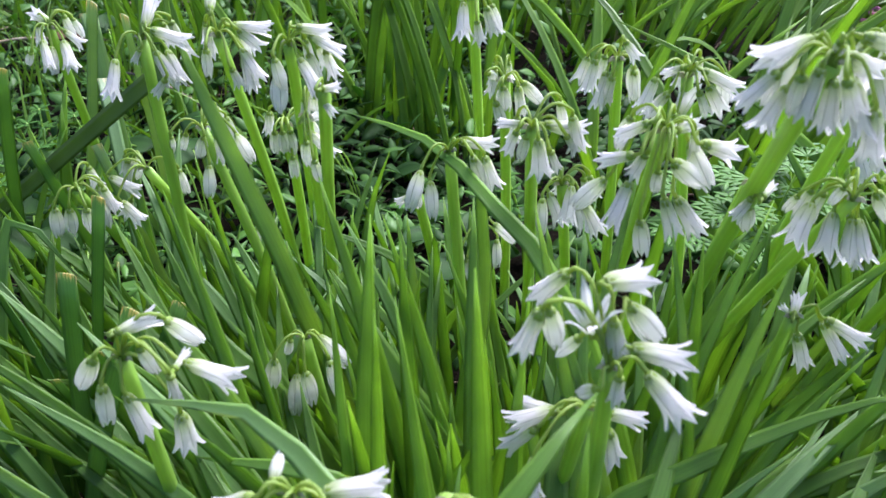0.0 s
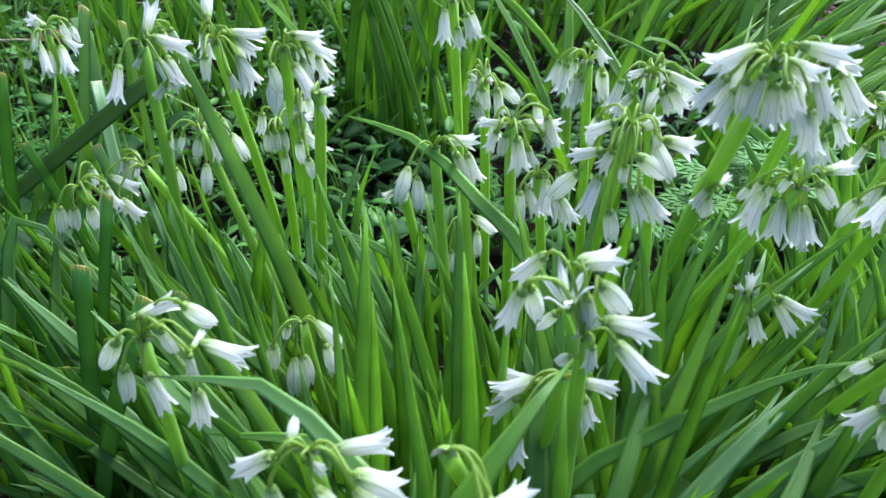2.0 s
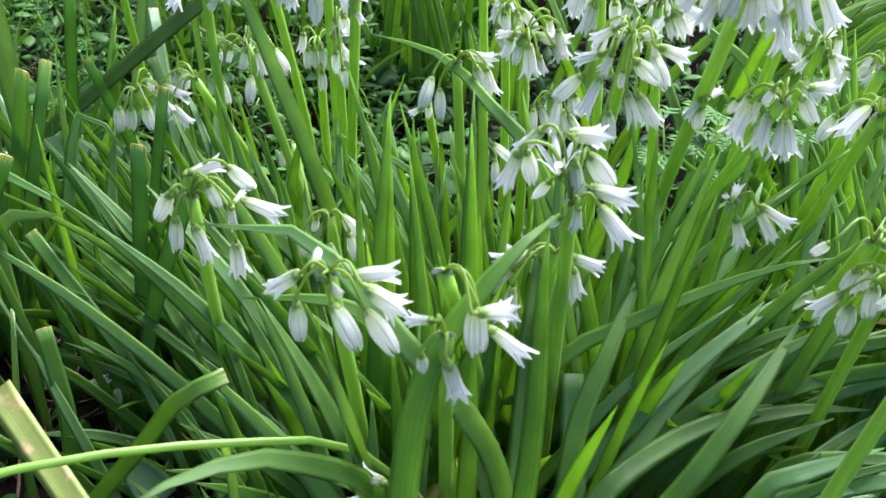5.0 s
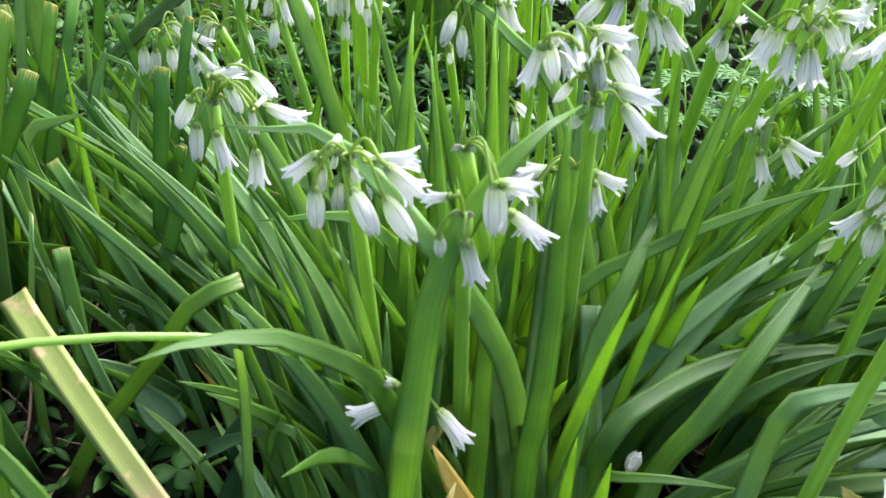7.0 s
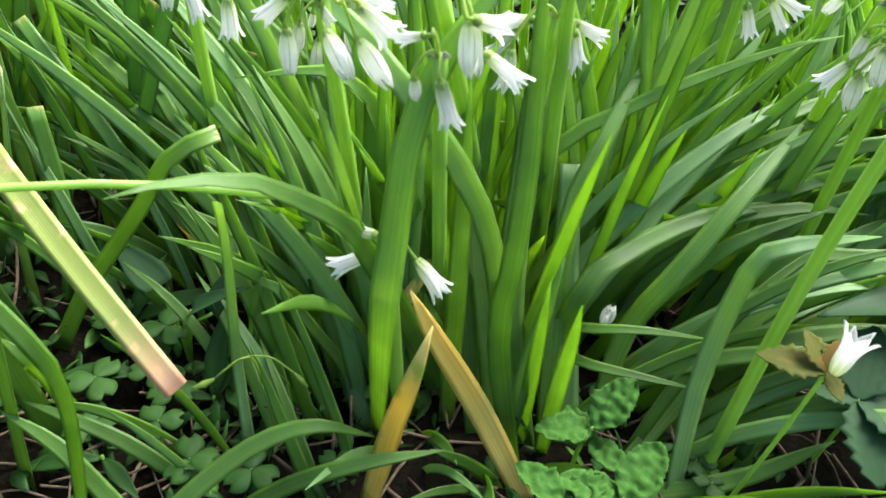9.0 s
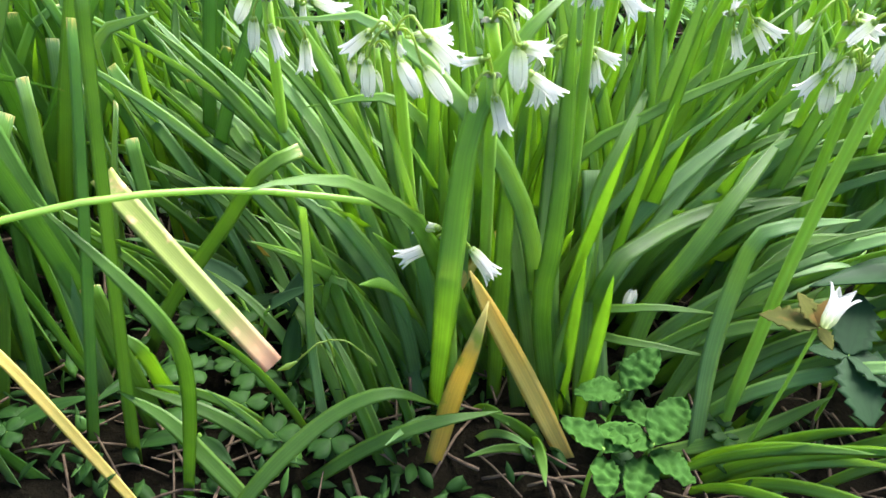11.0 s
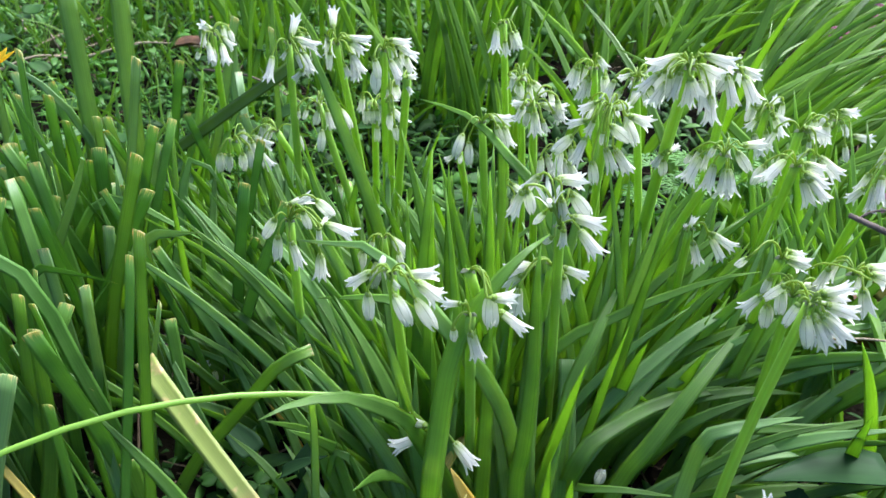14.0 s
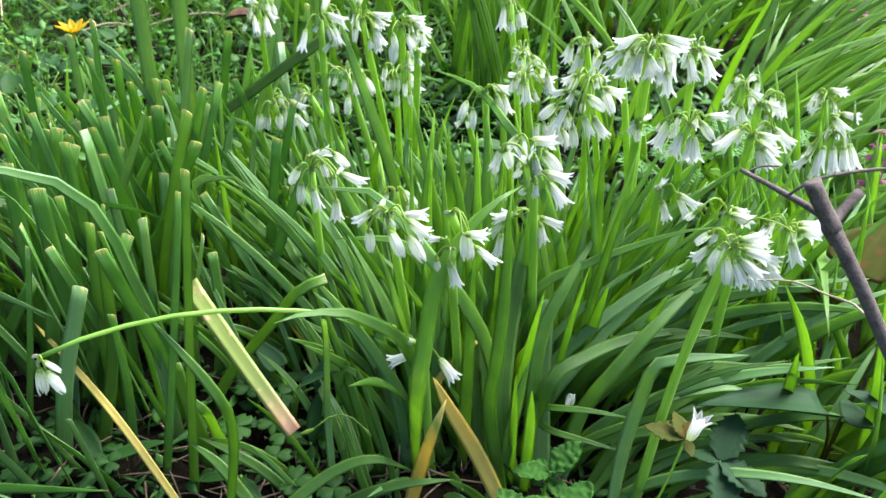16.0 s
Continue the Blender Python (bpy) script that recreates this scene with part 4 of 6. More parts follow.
# ---- the near stem beside the dead branch ----
flower_stem((0.208, 0.160, 0.231), (0.189, 0.147, -0.004), (0.196, 0.154, 0.130), [
    (4.0, 2.0, 6.0, 19.0, 7.0, 9.0, 'o'), (6.5, -1.0, 2.5, 23.0, 2.0, -3.0, 'o'), (6.0, -3.0, -2.0, 20.0, -7.0, -12.0, 'o'),
    (3.0, -4.0, -4.0, 12.0, -9.0, -18.0, 'o'), (-1.0, -4.0, -3.0, 3.0, -9.0, -18.0, 'b'), (-5.0, -1.0, 1.5, -9.0, -4.0, -11.0, 'b'), (-11.0, 6.0, 6.0, -18.0, 9.0, -6.0, 'b'),
    (7.0, 5.0, 5.0, 20.0, 14.0, -3.0, 'o')], 0.0029)


# ---- the nodding stem that lies low over the cut leaves ----
flower_stem((-0.17, 0.027, 0.157), (0.06, 0.185, -0.004), (-0.147, 0.044, 0.164), [
    (3.0, -1.0, -1.5, 13.0, 0.0, -8.0, 'b'), (1.0, -3.5, -6.0, 1.0, -6.5, -24.0, 'b'), (6.0, -3.0, -6.5, 15.5, -5.5, -20.0, 'b')],
    0.0016, "thin bowed leek stem with three nodding white buds", [(0.046, 0.172, 0.06), (0.01, 0.164, 0.115), (-0.024, 0.14, 0.139), (-0.07, 0.108, 0.157), (-0.114, 0.075, 0.165), (-0.147, 0.044, 0.165)])


# ---- single leaves ----
leaf([(-0.154, 0.145, 0.000), (-0.134, 0.156, 0.040), (-0.092, 0.158, 0.100), (-0.065, 0.153, 0.140), (-0.046, 0.162, 0.150)], 0.0085, CUT_WARM, cut=True, face=(0.3, -0.8, 0.8), key=True)
leaf([(-0.157, 0.155, 0.125), (-0.149, 0.150, 0.120), (-0.092, 0.114, 0.100), (-0.041, 0.086, 0.075)], 0.0118, YELLOWING, taper=9, cut=True, key=True)
leaf([(0.109, 0.113, 0.000), (0.080, 0.124, 0.050), (0.059, 0.117, 0.100), (0.048, 0.117, 0.124)], 0.0115, DRY, taper=3, key=True)
leaf([(0.035, 0.095, 0.000), (0.044, 0.103, 0.050), (0.053, 0.100, 0.090), (0.058, 0.114, 0.110)], 0.0108, DRY_GREEN, taper=2.5, key=True)
leaf([(0.123, 0.148, 0.000), (0.109, 0.196, 0.070), (0.101, 0.233, 0.115)], 0.0125, LEEK_PALE, cut=True, key=True)
leaf([(0.100, 0.130, -0.004), (0.083, 0.135, 0.084), (0.084, 0.140, 0.125), (0.084, 0.150, 0.162), (0.082, 0.160, 0.195), (0.080, 0.165, 0.224), (0.080, 0.170, 0.238)], 0.0098, LEEK, taper=3, key=True)
leaf([(0.125, 0.203, -0.004), (0.134, 0.203, 0.020), (0.152, 0.202, 0.060), (0.183, 0.211, 0.100), (0.225, 0.230, 0.115)], 0.0095, LEEK, key=True)
leaf([(0.175, 0.128, 0.000), (0.175, 0.157, 0.050), (0.180, 0.175, 0.090), (0.185, 0.178, 0.120), (0.201, 0.185, 0.125), (0.247, 0.221, 0.110)], 0.0095, LEEK_PALE, key=True)
leaf([(0.093, 0.234, -0.004), (0.107, 0.202, 0.040), (0.117, 0.177, 0.060), (0.147, 0.173, 0.070), (0.181, 0.180, 0.065)], 0.0060, LEEK)
leaf([(0.083, 0.223, -0.004), (0.103, 0.194, 0.030), (0.122, 0.165, 0.050), (0.148, 0.158, 0.055), (0.178, 0.161, 0.050)], 0.0060, LEEK)
leaf([(-0.063, 0.041, -0.004), (-0.036, 0.063, 0.030), (-0.010, 0.084, 0.050), (0.015, 0.093, 0.060), (0.036, 0.107, 0.040)], 0.0090, LEEK, key=True)
leaf([(-0.030, 0.075, -0.004), (0.005, 0.081, 0.030), (0.036, 0.086, 0.050), (0.069, 0.101, 0.050)], 0.0080, LEEK)
leaf([(-0.027, 0.108, 0.000), (-0.040, 0.133, 0.040), (-0.041, 0.143, 0.100), (-0.040, 0.141, 0.130)], 0.0055, LEEK_PALE, cut=True, key=True)
leaf([(-0.022, 0.182, -0.004), (-0.045, 0.201, 0.020), (-0.089, 0.238, 0.060), (-0.138, 0.273, 0.080), (-0.197, 0.323, 0.080)], 0.0105, LEEK_PALE)
leaf([(0.077, 0.271, -0.004), (0.045, 0.286, 0.050), (-0.005, 0.309, 0.110), (-0.024, 0.318, 0.140), (-0.040, 0.327, 0.165)], 0.0115, LEEK)
leaf([(0.068, 0.415, -0.004), (0.034, 0.407, 0.060), (0.014, 0.403, 0.090), (-0.020, 0.392, 0.130), (-0.063, 0.374, 0.160)], 0.0080, LEEK)
leaf([(0.030, 0.168, -0.004), (0.008, 0.179, 0.020), (-0.035, 0.201, 0.060), (-0.118, 0.237, 0.090), (-0.202, 0.266, 0.100), (-0.259, 0.303, 0.115)], 0.0065, LEEK)
leaf([(0.054, 0.164, -0.004), (0.047, 0.172, 0.020), (0.014, 0.216, 0.120), (-0.008, 0.207, 0.160), (-0.067, 0.224, 0.140)], 0.0090, LEEK)
leaf([(0.208, 0.155, 0.000), (0.234, 0.199, 0.060), (0.257, 0.222, 0.090)], 0.0090, LEEK)
leaf([(0.023, 0.154, -0.004), (0.009, 0.155, 0.020), (-0.019, 0.157, 0.060), (-0.035, 0.158, 0.070), (-0.044, 0.149, 0.020)], 0.0060, LEEK)
leaf([(-0.043, 0.347, -0.004), (-0.041, 0.382, 0.100), (-0.039, 0.411, 0.150), (-0.026, 0.412, 0.190)], 0.0070, LEEK, species='leek')
leaf([(0.027, 0.335, -0.004), (0.023, 0.342, 0.030), (0.008, 0.370, 0.140), (0.009, 0.355, 0.180)], 0.0070, LEEK)
leaf([(0.066, 0.341, -0.004), (0.057, 0.357, 0.030), (0.037, 0.394, 0.100), (0.029, 0.391, 0.160)], 0.0070, LEEK)
leaf([(0.016, 0.295, -0.004), (-0.004, 0.295, 0.030), (-0.052, 0.295, 0.100), (-0.091, 0.323, 0.140), (-0.118, 0.357, 0.160)], 0.0090, LEEK)
leaf([(-0.087, 0.295, -0.004), (-0.095, 0.282, 0.030), (-0.113, 0.256, 0.090), (-0.153, 0.271, 0.120)], 0.0110, LEEK_PALE)
leaf([(-0.040, 0.307, -0.004), (-0.043, 0.323, 0.060), (-0.046, 0.342, 0.130), (-0.031, 0.346, 0.160)], 0.0090, LEEK_PALE)
leaf([(0.194, 0.412, -0.004), (0.180, 0.417, 0.060), (0.166, 0.421, 0.120), (0.182, 0.426, 0.150)], 0.0105, LEEK_PALE)
leaf([(0.137, 0.252, -0.004), (0.154, 0.283, 0.050), (0.195, 0.362, 0.130), (0.208, 0.395, 0.150)], 0.0120, LEEK_PALE)
leaf([(0.107, 0.224, -0.004), (0.117, 0.232, 0.030), (0.134, 0.246, 0.080), (0.203, 0.295, 0.120), (0.297, 0.353, 0.140)], 0.0090, LEEK)
leaf([(0.111, 0.203, -0.004), (0.121, 0.209, 0.020), (0.152, 0.227, 0.080), (0.209, 0.245, 0.100), (0.259, 0.267, 0.090)], 0.0095, LEEK, key=True)
leaf([(0.192, 0.210, -0.004), (0.200, 0.217, 0.030), (0.213, 0.228, 0.080), (0.270, 0.237, 0.090), (0.320, 0.254, 0.100)], 0.0080, LEEK)
leaf([(0.185, 0.194, -0.004), (0.215, 0.211, 0.030), (0.246, 0.228, 0.050), (0.289, 0.257, 0.060)], 0.0090, LEEK)
leaf([(0.035, 0.242, -0.004), (0.000, 0.240, 0.050), (-0.096, 0.232, 0.090), (-0.155, 0.279, 0.110), (-0.205, 0.301, 0.120)], 0.0095, LEEK)
leaf([(0.026, 0.207, -0.004), (-0.009, 0.210, 0.040), (-0.054, 0.215, 0.070), (-0.124, 0.233, 0.100), (-0.232, 0.284, 0.120)], 0.0060, LEEK)
leaf([(-0.030, 0.141, -0.004), (-0.056, 0.165, 0.020), (-0.111, 0.217, 0.060), (-0.188, 0.235, 0.090)], 0.0070, LEEK)
leaf([(-0.097, 0.039, -0.004), (-0.127, 0.052, 0.020), (-0.188, 0.078, 0.060), (-0.295, 0.130, 0.070)], 0.0060, DRY, taper=4, key=True)
leaf([(0.029, 0.133, 0.000), (0.038, 0.111, 0.101), (0.039, 0.122, 0.136), (0.044, 0.140, 0.190), (0.065, 0.160, 0.227), (0.083, 0.189, 0.234)], 0.0125, LEEK, face=(-0.3, -0.7, 0.8), twist=-25, key=True)
leaf([(0.085, 0.195, -0.004), (0.070, 0.166, 0.120), (0.035, 0.153, 0.190), (-0.011, 0.181, 0.212), (-0.039, 0.191, 0.207), (-0.064, 0.192, 0.205)], 0.0100, LEEK_PALE, face=(0.0, -0.9, 0.9), key=True)
leaf([(0.140, 0.240, -0.004), (0.100, 0.265, 0.150), (0.059, 0.297, 0.211), (0.039, 0.319, 0.217), (0.015, 0.344, 0.227), (-0.012, 0.365, 0.227), (-0.038, 0.385, 0.223)], 0.0085, LEEK, face=(0.0, -0.8, 0.8))
leaf([(0.060, 0.170, -0.004), (0.023, 0.136, 0.127), (0.010, 0.124, 0.150), (-0.006, 0.109, 0.170), (-0.024, 0.089, 0.180), (-0.033, 0.068, 0.187)], 0.0105, LEEK, key=True)
leaf([(0.100, 0.170, -0.004), (0.116, 0.178, 0.082), (0.134, 0.200, 0.092), (0.165, 0.225, 0.099), (0.200, 0.246, 0.099), (0.227, 0.262, 0.090)], 0.0110, LEEK)
leaf([(0.060, 0.170, -0.004), (0.089, 0.226, 0.119), (0.112, 0.237, 0.138), (0.136, 0.244, 0.154), (0.182, 0.257, 0.176), (0.208, 0.257, 0.187)], 0.0085, LEEK, key=True)
leaf([(0.084, 0.266, -0.004), (0.052, 0.279, 0.060), (-0.003, 0.301, 0.130), (-0.023, 0.317, 0.150), (-0.039, 0.328, 0.165)], 0.0130, LEEK)
leaf([(0.014, 0.274, -0.004), (-0.019, 0.276, 0.060), (-0.051, 0.279, 0.120), (-0.090, 0.291, 0.150), (-0.115, 0.310, 0.190)], 0.0110, LEEK)
leaf([(-0.074, 0.240, -0.004), (-0.108, 0.247, 0.080), (-0.140, 0.255, 0.100), (-0.166, 0.264, 0.115), (-0.224, 0.296, 0.120)], 0.0090, LEEK)
leaf([(-0.109, 0.283, -0.004), (-0.144, 0.288, 0.090), (-0.172, 0.292, 0.120), (-0.214, 0.318, 0.130)], 0.0090, LEEK)
leaf([(0.090, 0.350, -0.004), (0.098, 0.353, 0.050), (0.111, 0.357, 0.120), (0.119, 0.353, 0.170), (0.122, 0.355, 0.210)], 0.0110, LEEK)
leaf([(0.146, 0.358, -0.004), (0.154, 0.361, 0.050), (0.165, 0.365, 0.120), (0.188, 0.384, 0.160), (0.214, 0.386, 0.190)], 0.0120, LEEK)
leaf([(0.027, 0.321, -0.004), (0.030, 0.334, 0.050), (0.036, 0.354, 0.130), (0.033, 0.359, 0.180), (0.029, 0.350, 0.240)], 0.0085, LEEK_PALE)
leaf([(0.081, 0.363, -0.004), (0.075, 0.378, 0.080), (0.070, 0.390, 0.140), (0.065, 0.396, 0.160)], 0.0090, LEEK_PALE)
leaf([(0.079, 0.137, 0.000), (0.060, 0.183, 0.070), (0.039, 0.239, 0.130), (0.022, 0.242, 0.170)], 0.0105, LEEK)
leaf([(0.091, 0.133, 0.000), (0.073, 0.173, 0.060), (0.053, 0.222, 0.100), (0.037, 0.255, 0.120)], 0.0100, LEEK)
leaf([(0.104, 0.143, 0.000), (0.085, 0.166, 0.070), (0.079, 0.224, 0.130), (0.076, 0.281, 0.170)], 0.0135, LEEK)
leaf([(0.023, 0.137, 0.000), (-0.005, 0.173, 0.040), (-0.039, 0.187, 0.085), (-0.073, 0.191, 0.110)], 0.0110, LEEK_PALE)
leaf([(0.018, 0.143, 0.000), (-0.016, 0.183, 0.060), (-0.050, 0.213, 0.110), (-0.077, 0.236, 0.135)], 0.0115, LEEK)
leaf([(0.008, 0.156, 0.000), (-0.000, 0.201, 0.060), (-0.016, 0.228, 0.110), (-0.035, 0.263, 0.150)], 0.0105, LEEK)
leaf([(0.135, 0.151, 0.000), (0.141, 0.185, 0.050), (0.159, 0.196, 0.090), (0.186, 0.230, 0.120), (0.220, 0.292, 0.130)], 0.0105, LEEK)
leaf([(0.112, 0.145, 0.000), (0.104, 0.194, 0.100), (0.116, 0.228, 0.140), (0.132, 0.281, 0.160)], 0.0105, LEEK)
leaf([(0.149, 0.141, 0.000), (0.196, 0.199, 0.050), (0.225, 0.219, 0.070), (0.265, 0.240, 0.080)], 0.0095, LEEK)
leaf([(0.152, 0.129, 0.000), (0.200, 0.137, 0.020), (0.241, 0.155, 0.040)], 0.0090, LEEK)
leaf([(-0.042, 0.052, -0.004), (-0.069, 0.061, 0.020), (-0.095, 0.070, 0.040), (-0.122, 0.075, 0.050)], 0.0090, LEEK)
leaf([(-0.114, 0.106, -0.004), (-0.116, 0.101, 0.030), (-0.118, 0.095, 0.060), (-0.130, 0.097, 0.070)], 0.0120, LEEK)
leaf([(-0.455, 0.502, -0.004), (-0.376, 0.475, 0.062), (-0.297, 0.449, 0.122), (-0.226, 0.425, 0.176), (-0.156, 0.402, 0.229), (-0.143, 0.397, 0.240)], 0.0120, LEEK_SHADED, face=(-0.2, -0.8, 0.3), cut=True, key=True)
leaf([(-0.02, 0.33, -0.004), (-0.038, 0.335, 0.06), (-0.059, 0.340, 0.122), (-0.073, 0.347, 0.159), (-0.088, 0.353, 0.195), (-0.102, 0.360, 0.225), (-0.114, 0.367, 0.248), (-0.120, 0.373, 0.258), (-0.126, 0.380, 0.267)], 0.0125, LEEK_PALE, face=(-0.2, -1.0, 0.6), taper=3, key=True)
leaf([(-0.250, 0.500, -0.004), (-0.265, 0.520, 0.100), (-0.285, 0.550, 0.215)], 0.0145, CUT_PALE, cut=True, species='cut', face=(0.2, -1.0, 0.3))
leaf([(-0.122, 0.069, -0.004), (-0.113, 0.088, 0.126), (-0.104, 0.108, 0.253)], 0.0105, CUT_WARM, cut=True, species='cut', face=(-0.4, -1.0, 0.2), keel=0.25, fold=0.1, foot=0.9)
leaf([(-0.148, 0.071, -0.004), (-0.137, 0.1, 0.11), (-0.129, 0.13, 0.2215)], 0.0085, CUT, cut=True, species='cut', face=(-0.3, -1.0, 0.2), keel=0.25, fold=0.1, foot=0.9)
leaf([(-0.225, 0.2, -0.004), (-0.231, 0.225, 0.08), (-0.235, 0.248, 0.156)], 0.0115, CUT_PALE, cut=True, species='cut', face=(-0.1, -1.0, 0.2), keel=0.25, fold=0.1, foot=0.9)
leaf([(-0.240, 0.197, -0.004), (-0.214, 0.209, 0.118), (-0.174, 0.214, 0.235)], 0.0118, CUT_WARM, cut=True, species='cut', face=(-0.2, -1.0, 0.2), keel=0.25, fold=0.1, foot=0.9)
leaf([(-0.276, 0.209, -0.004), (-0.237, 0.221, 0.100), (-0.185, 0.233, 0.200)], 0.0101, CUT, cut=True, species='cut', face=(0.8, -1.0, 0.2), keel=0.25, fold=0.1, foot=0.9)
leaf([(-0.304, 0.306, -0.004), (-0.259, 0.303, 0.105), (-0.224, 0.308, 0.210)], 0.0101, CUT, cut=True, species='cut', face=(-0.0, -1.0, 0.2), keel=0.25, fold=0.1, foot=0.9)
leaf([(-0.274, 0.295, -0.004), (-0.247, 0.288, 0.135), (-0.211, 0.285, 0.270)], 0.0118, CUT_PALE, cut=True, species='cut', face=(-0.4, -1.0, 0.2), keel=0.25, fold=0.1, foot=0.9)
leaf([(-0.291, 0.280, -0.004), (-0.267, 0.283, 0.100), (-0.255, 0.282, 0.200)], 0.0112, CUT, cut=True, species='cut', face=(0.6, -1.0, 0.2), keel=0.25, fold=0.1, foot=0.9)
leaf([(-0.303, 0.288, -0.004), (-0.303, 0.298, 0.075), (-0.297, 0.293, 0.150)], 0.0112, CUT, cut=True, species='cut', face=(0.8, -1.0, 0.2), keel=0.25, fold=0.1, foot=0.9)
leaf([(-0.213, 0.082, -0.004), (-0.201, 0.109, 0.082), (-0.197, 0.122, 0.165)], 0.0105, CUT_WARM, cut=True, species='cut', face=(0.1, -1.0, 0.2), keel=0.25, fold=0.1, foot=0.9)
leaf([(-0.217, 0.112, -0.004), (-0.213, 0.115, 0.090), (-0.211, 0.132, 0.180)], 0.0105, CUT_WARM, cut=True, species='cut', face=(-0.1, -1.0, 0.2), keel=0.25, fold=0.1, foot=0.9)
leaf([(-0.178, 0.119, -0.004), (-0.186, 0.126, 0.085), (-0.209, 0.137, 0.170)], 0.0106, CUT, cut=True, species='cut', face=(-0.5, -1.0, 0.2), keel=0.25, fold=0.1, foot=0.9)
leaf([(-0.229, 0.059, -0.004), (-0.216, 0.073, 0.075), (-0.201, 0.099, 0.150)], 0.0118, CUT_PALE, cut=True, species='cut', face=(0.3, -1.0, 0.2), keel=0.25, fold=0.1, foot=0.9)
leaf([(-0.365, 0.323, -0.004), (-0.347, 0.315, 0.130), (-0.318, 0.301, 0.260)], 0.0151, CUT, cut=True, species='cut', face=(-0.6, -1.0, 0.2), keel=0.25, fold=0.1, foot=0.9)
leaf([(-0.322, 0.288, -0.004), (-0.317, 0.284, 0.118), (-0.312, 0.281, 0.235)], 0.0112, CUT, cut=True, species='cut', face=(-0.3, -1.0, 0.2), keel=0.25, fold=0.1, foot=0.9)
leaf([(-0.320, 0.241, -0.004), (-0.307, 0.241, 0.108), (-0.295, 0.245, 0.215)], 0.0106, CUT, cut=True, species='cut', face=(0.7, -1.0, 0.2), keel=0.25, fold=0.1, foot=0.9)
leaf([(-0.289, 0.190, -0.004), (-0.281, 0.192, 0.100), (-0.281, 0.199, 0.200)], 0.0112, CUT, cut=True, species='cut', face=(0.1, -1.0, 0.2), keel=0.25, fold=0.1, foot=0.9)
leaf([(-0.328, 0.316, -0.004), (-0.321, 0.314, 0.113), (-0.309, 0.308, 0.225)], 0.0106, CUT, cut=True, species='cut', face=(-0.0, -1.0, 0.2), keel=0.25, fold=0.1, foot=0.9)
leaf([(-0.335, 0.331, -0.004), (-0.318, 0.327, 0.100), (-0.309, 0.319, 0.200)], 0.0090, CUT, cut=True, species='cut', face=(-0.0, -1.0, 0.2), keel=0.25, fold=0.1, foot=0.9)
leaf([(-0.430, 0.365, -0.004), (-0.399, 0.346, 0.115), (-0.380, 0.337, 0.230)], 0.0106, CUT_PALE, cut=True, species='cut', face=(0.0, -1.0, 0.2), keel=0.25, fold=0.1, foot=0.9)
leaf([(-0.325, 0.294, -0.004), (-0.325, 0.293, 0.085), (-0.325, 0.292, 0.170)], 0.0106, CUT, cut=True, species='cut', face=(0.2, -1.0, 0.2), keel=0.25, fold=0.1, foot=0.9)
leaf([(-0.373, 0.203, -0.004), (-0.334, 0.209, 0.100), (-0.304, 0.218, 0.200)], 0.0106, CUT, cut=True, species='cut', face=(0.7, -1.0, 0.2), keel=0.25, fold=0.1, foot=0.9)
leaf([(-0.364, 0.392, -0.004), (-0.328, 0.368, 0.150), (-0.303, 0.347, 0.300)], 0.0140, CUT_PALE, cut=True, species='cut', face=(0.8, -1.0, 0.2), keel=0.25, fold=0.1, foot=0.9)
leaf([(-0.312, 0.401, -0.004), (-0.280, 0.360, 0.155), (-0.244, 0.328, 0.310)], 0.0140, CUT_PALE, cut=True, species='cut', face=(0.6, -1.0, 0.2), keel=0.25, fold=0.1, foot=0.9)
leaf([(-0.119, 0.093, -0.004), (-0.132, 0.098, 0.045), (-0.144, 0.105, 0.090)], 0.0115, CUT_WARM, cut=True, species='cut', face=(0.5, -1.0, 0.2), keel=0.25, fold=0.1, foot=0.9)
leaf([(-0.325, 0.351, -0.004), (-0.310, 0.347, 0.100), (-0.291, 0.333, 0.200)], 0.0090, CUT_PALE, cut=True, species='cut', face=(0.2, -1.0, 0.2), keel=0.25, fold=0.1, foot=0.9)
leaf([(-0.310, 0.375, -0.004), (-0.301, 0.371, 0.095), (-0.299, 0.355, 0.190)], 0.0090, CUT_PALE, cut=True, species='cut', face=(0.4, -1.0, 0.2), keel=0.25, fold=0.1, foot=0.9)
leaf([(-0.342, 0.545, -0.004), (-0.291, 0.521, 0.117), (-0.253, 0.510, 0.235)], 0.0123, CUT_PALE, cut=True, species='cut', face=(-0.3, -1.0, 0.2), keel=0.25, fold=0.1, foot=0.9)
leaf([(-0.204, 0.451, -0.004), (-0.183, 0.434, 0.130), (-0.169, 0.409, 0.260)], 0.0090, CUT_PALE, cut=True, species='cut', face=(-0.5, -1.0, 0.2), keel=0.25, fold=0.1, foot=0.9)
leaf([(-0.187, 0.086, -0.004), (-0.187, 0.100, 0.060), (-0.192, 0.109, 0.120)], 0.0101, CUT, cut=True, species='cut', face=(-0.1, -1.0, 0.2), keel=0.25, fold=0.1, foot=0.9)
leaf([(-0.198, 0.141, -0.004), (-0.197, 0.157, 0.070), (-0.199, 0.165, 0.140)], 0.0095, CUT, cut=True, species='cut', face=(-0.5, -1.0, 0.2), keel=0.25, fold=0.1, foot=0.9)
leaf([(-0.214, 0.138, -0.004), (-0.214, 0.142, 0.060), (-0.218, 0.160, 0.120)], 0.0101, CUT, cut=True, species='cut', face=(0.1, -1.0, 0.2), keel=0.25, fold=0.1, foot=0.9)
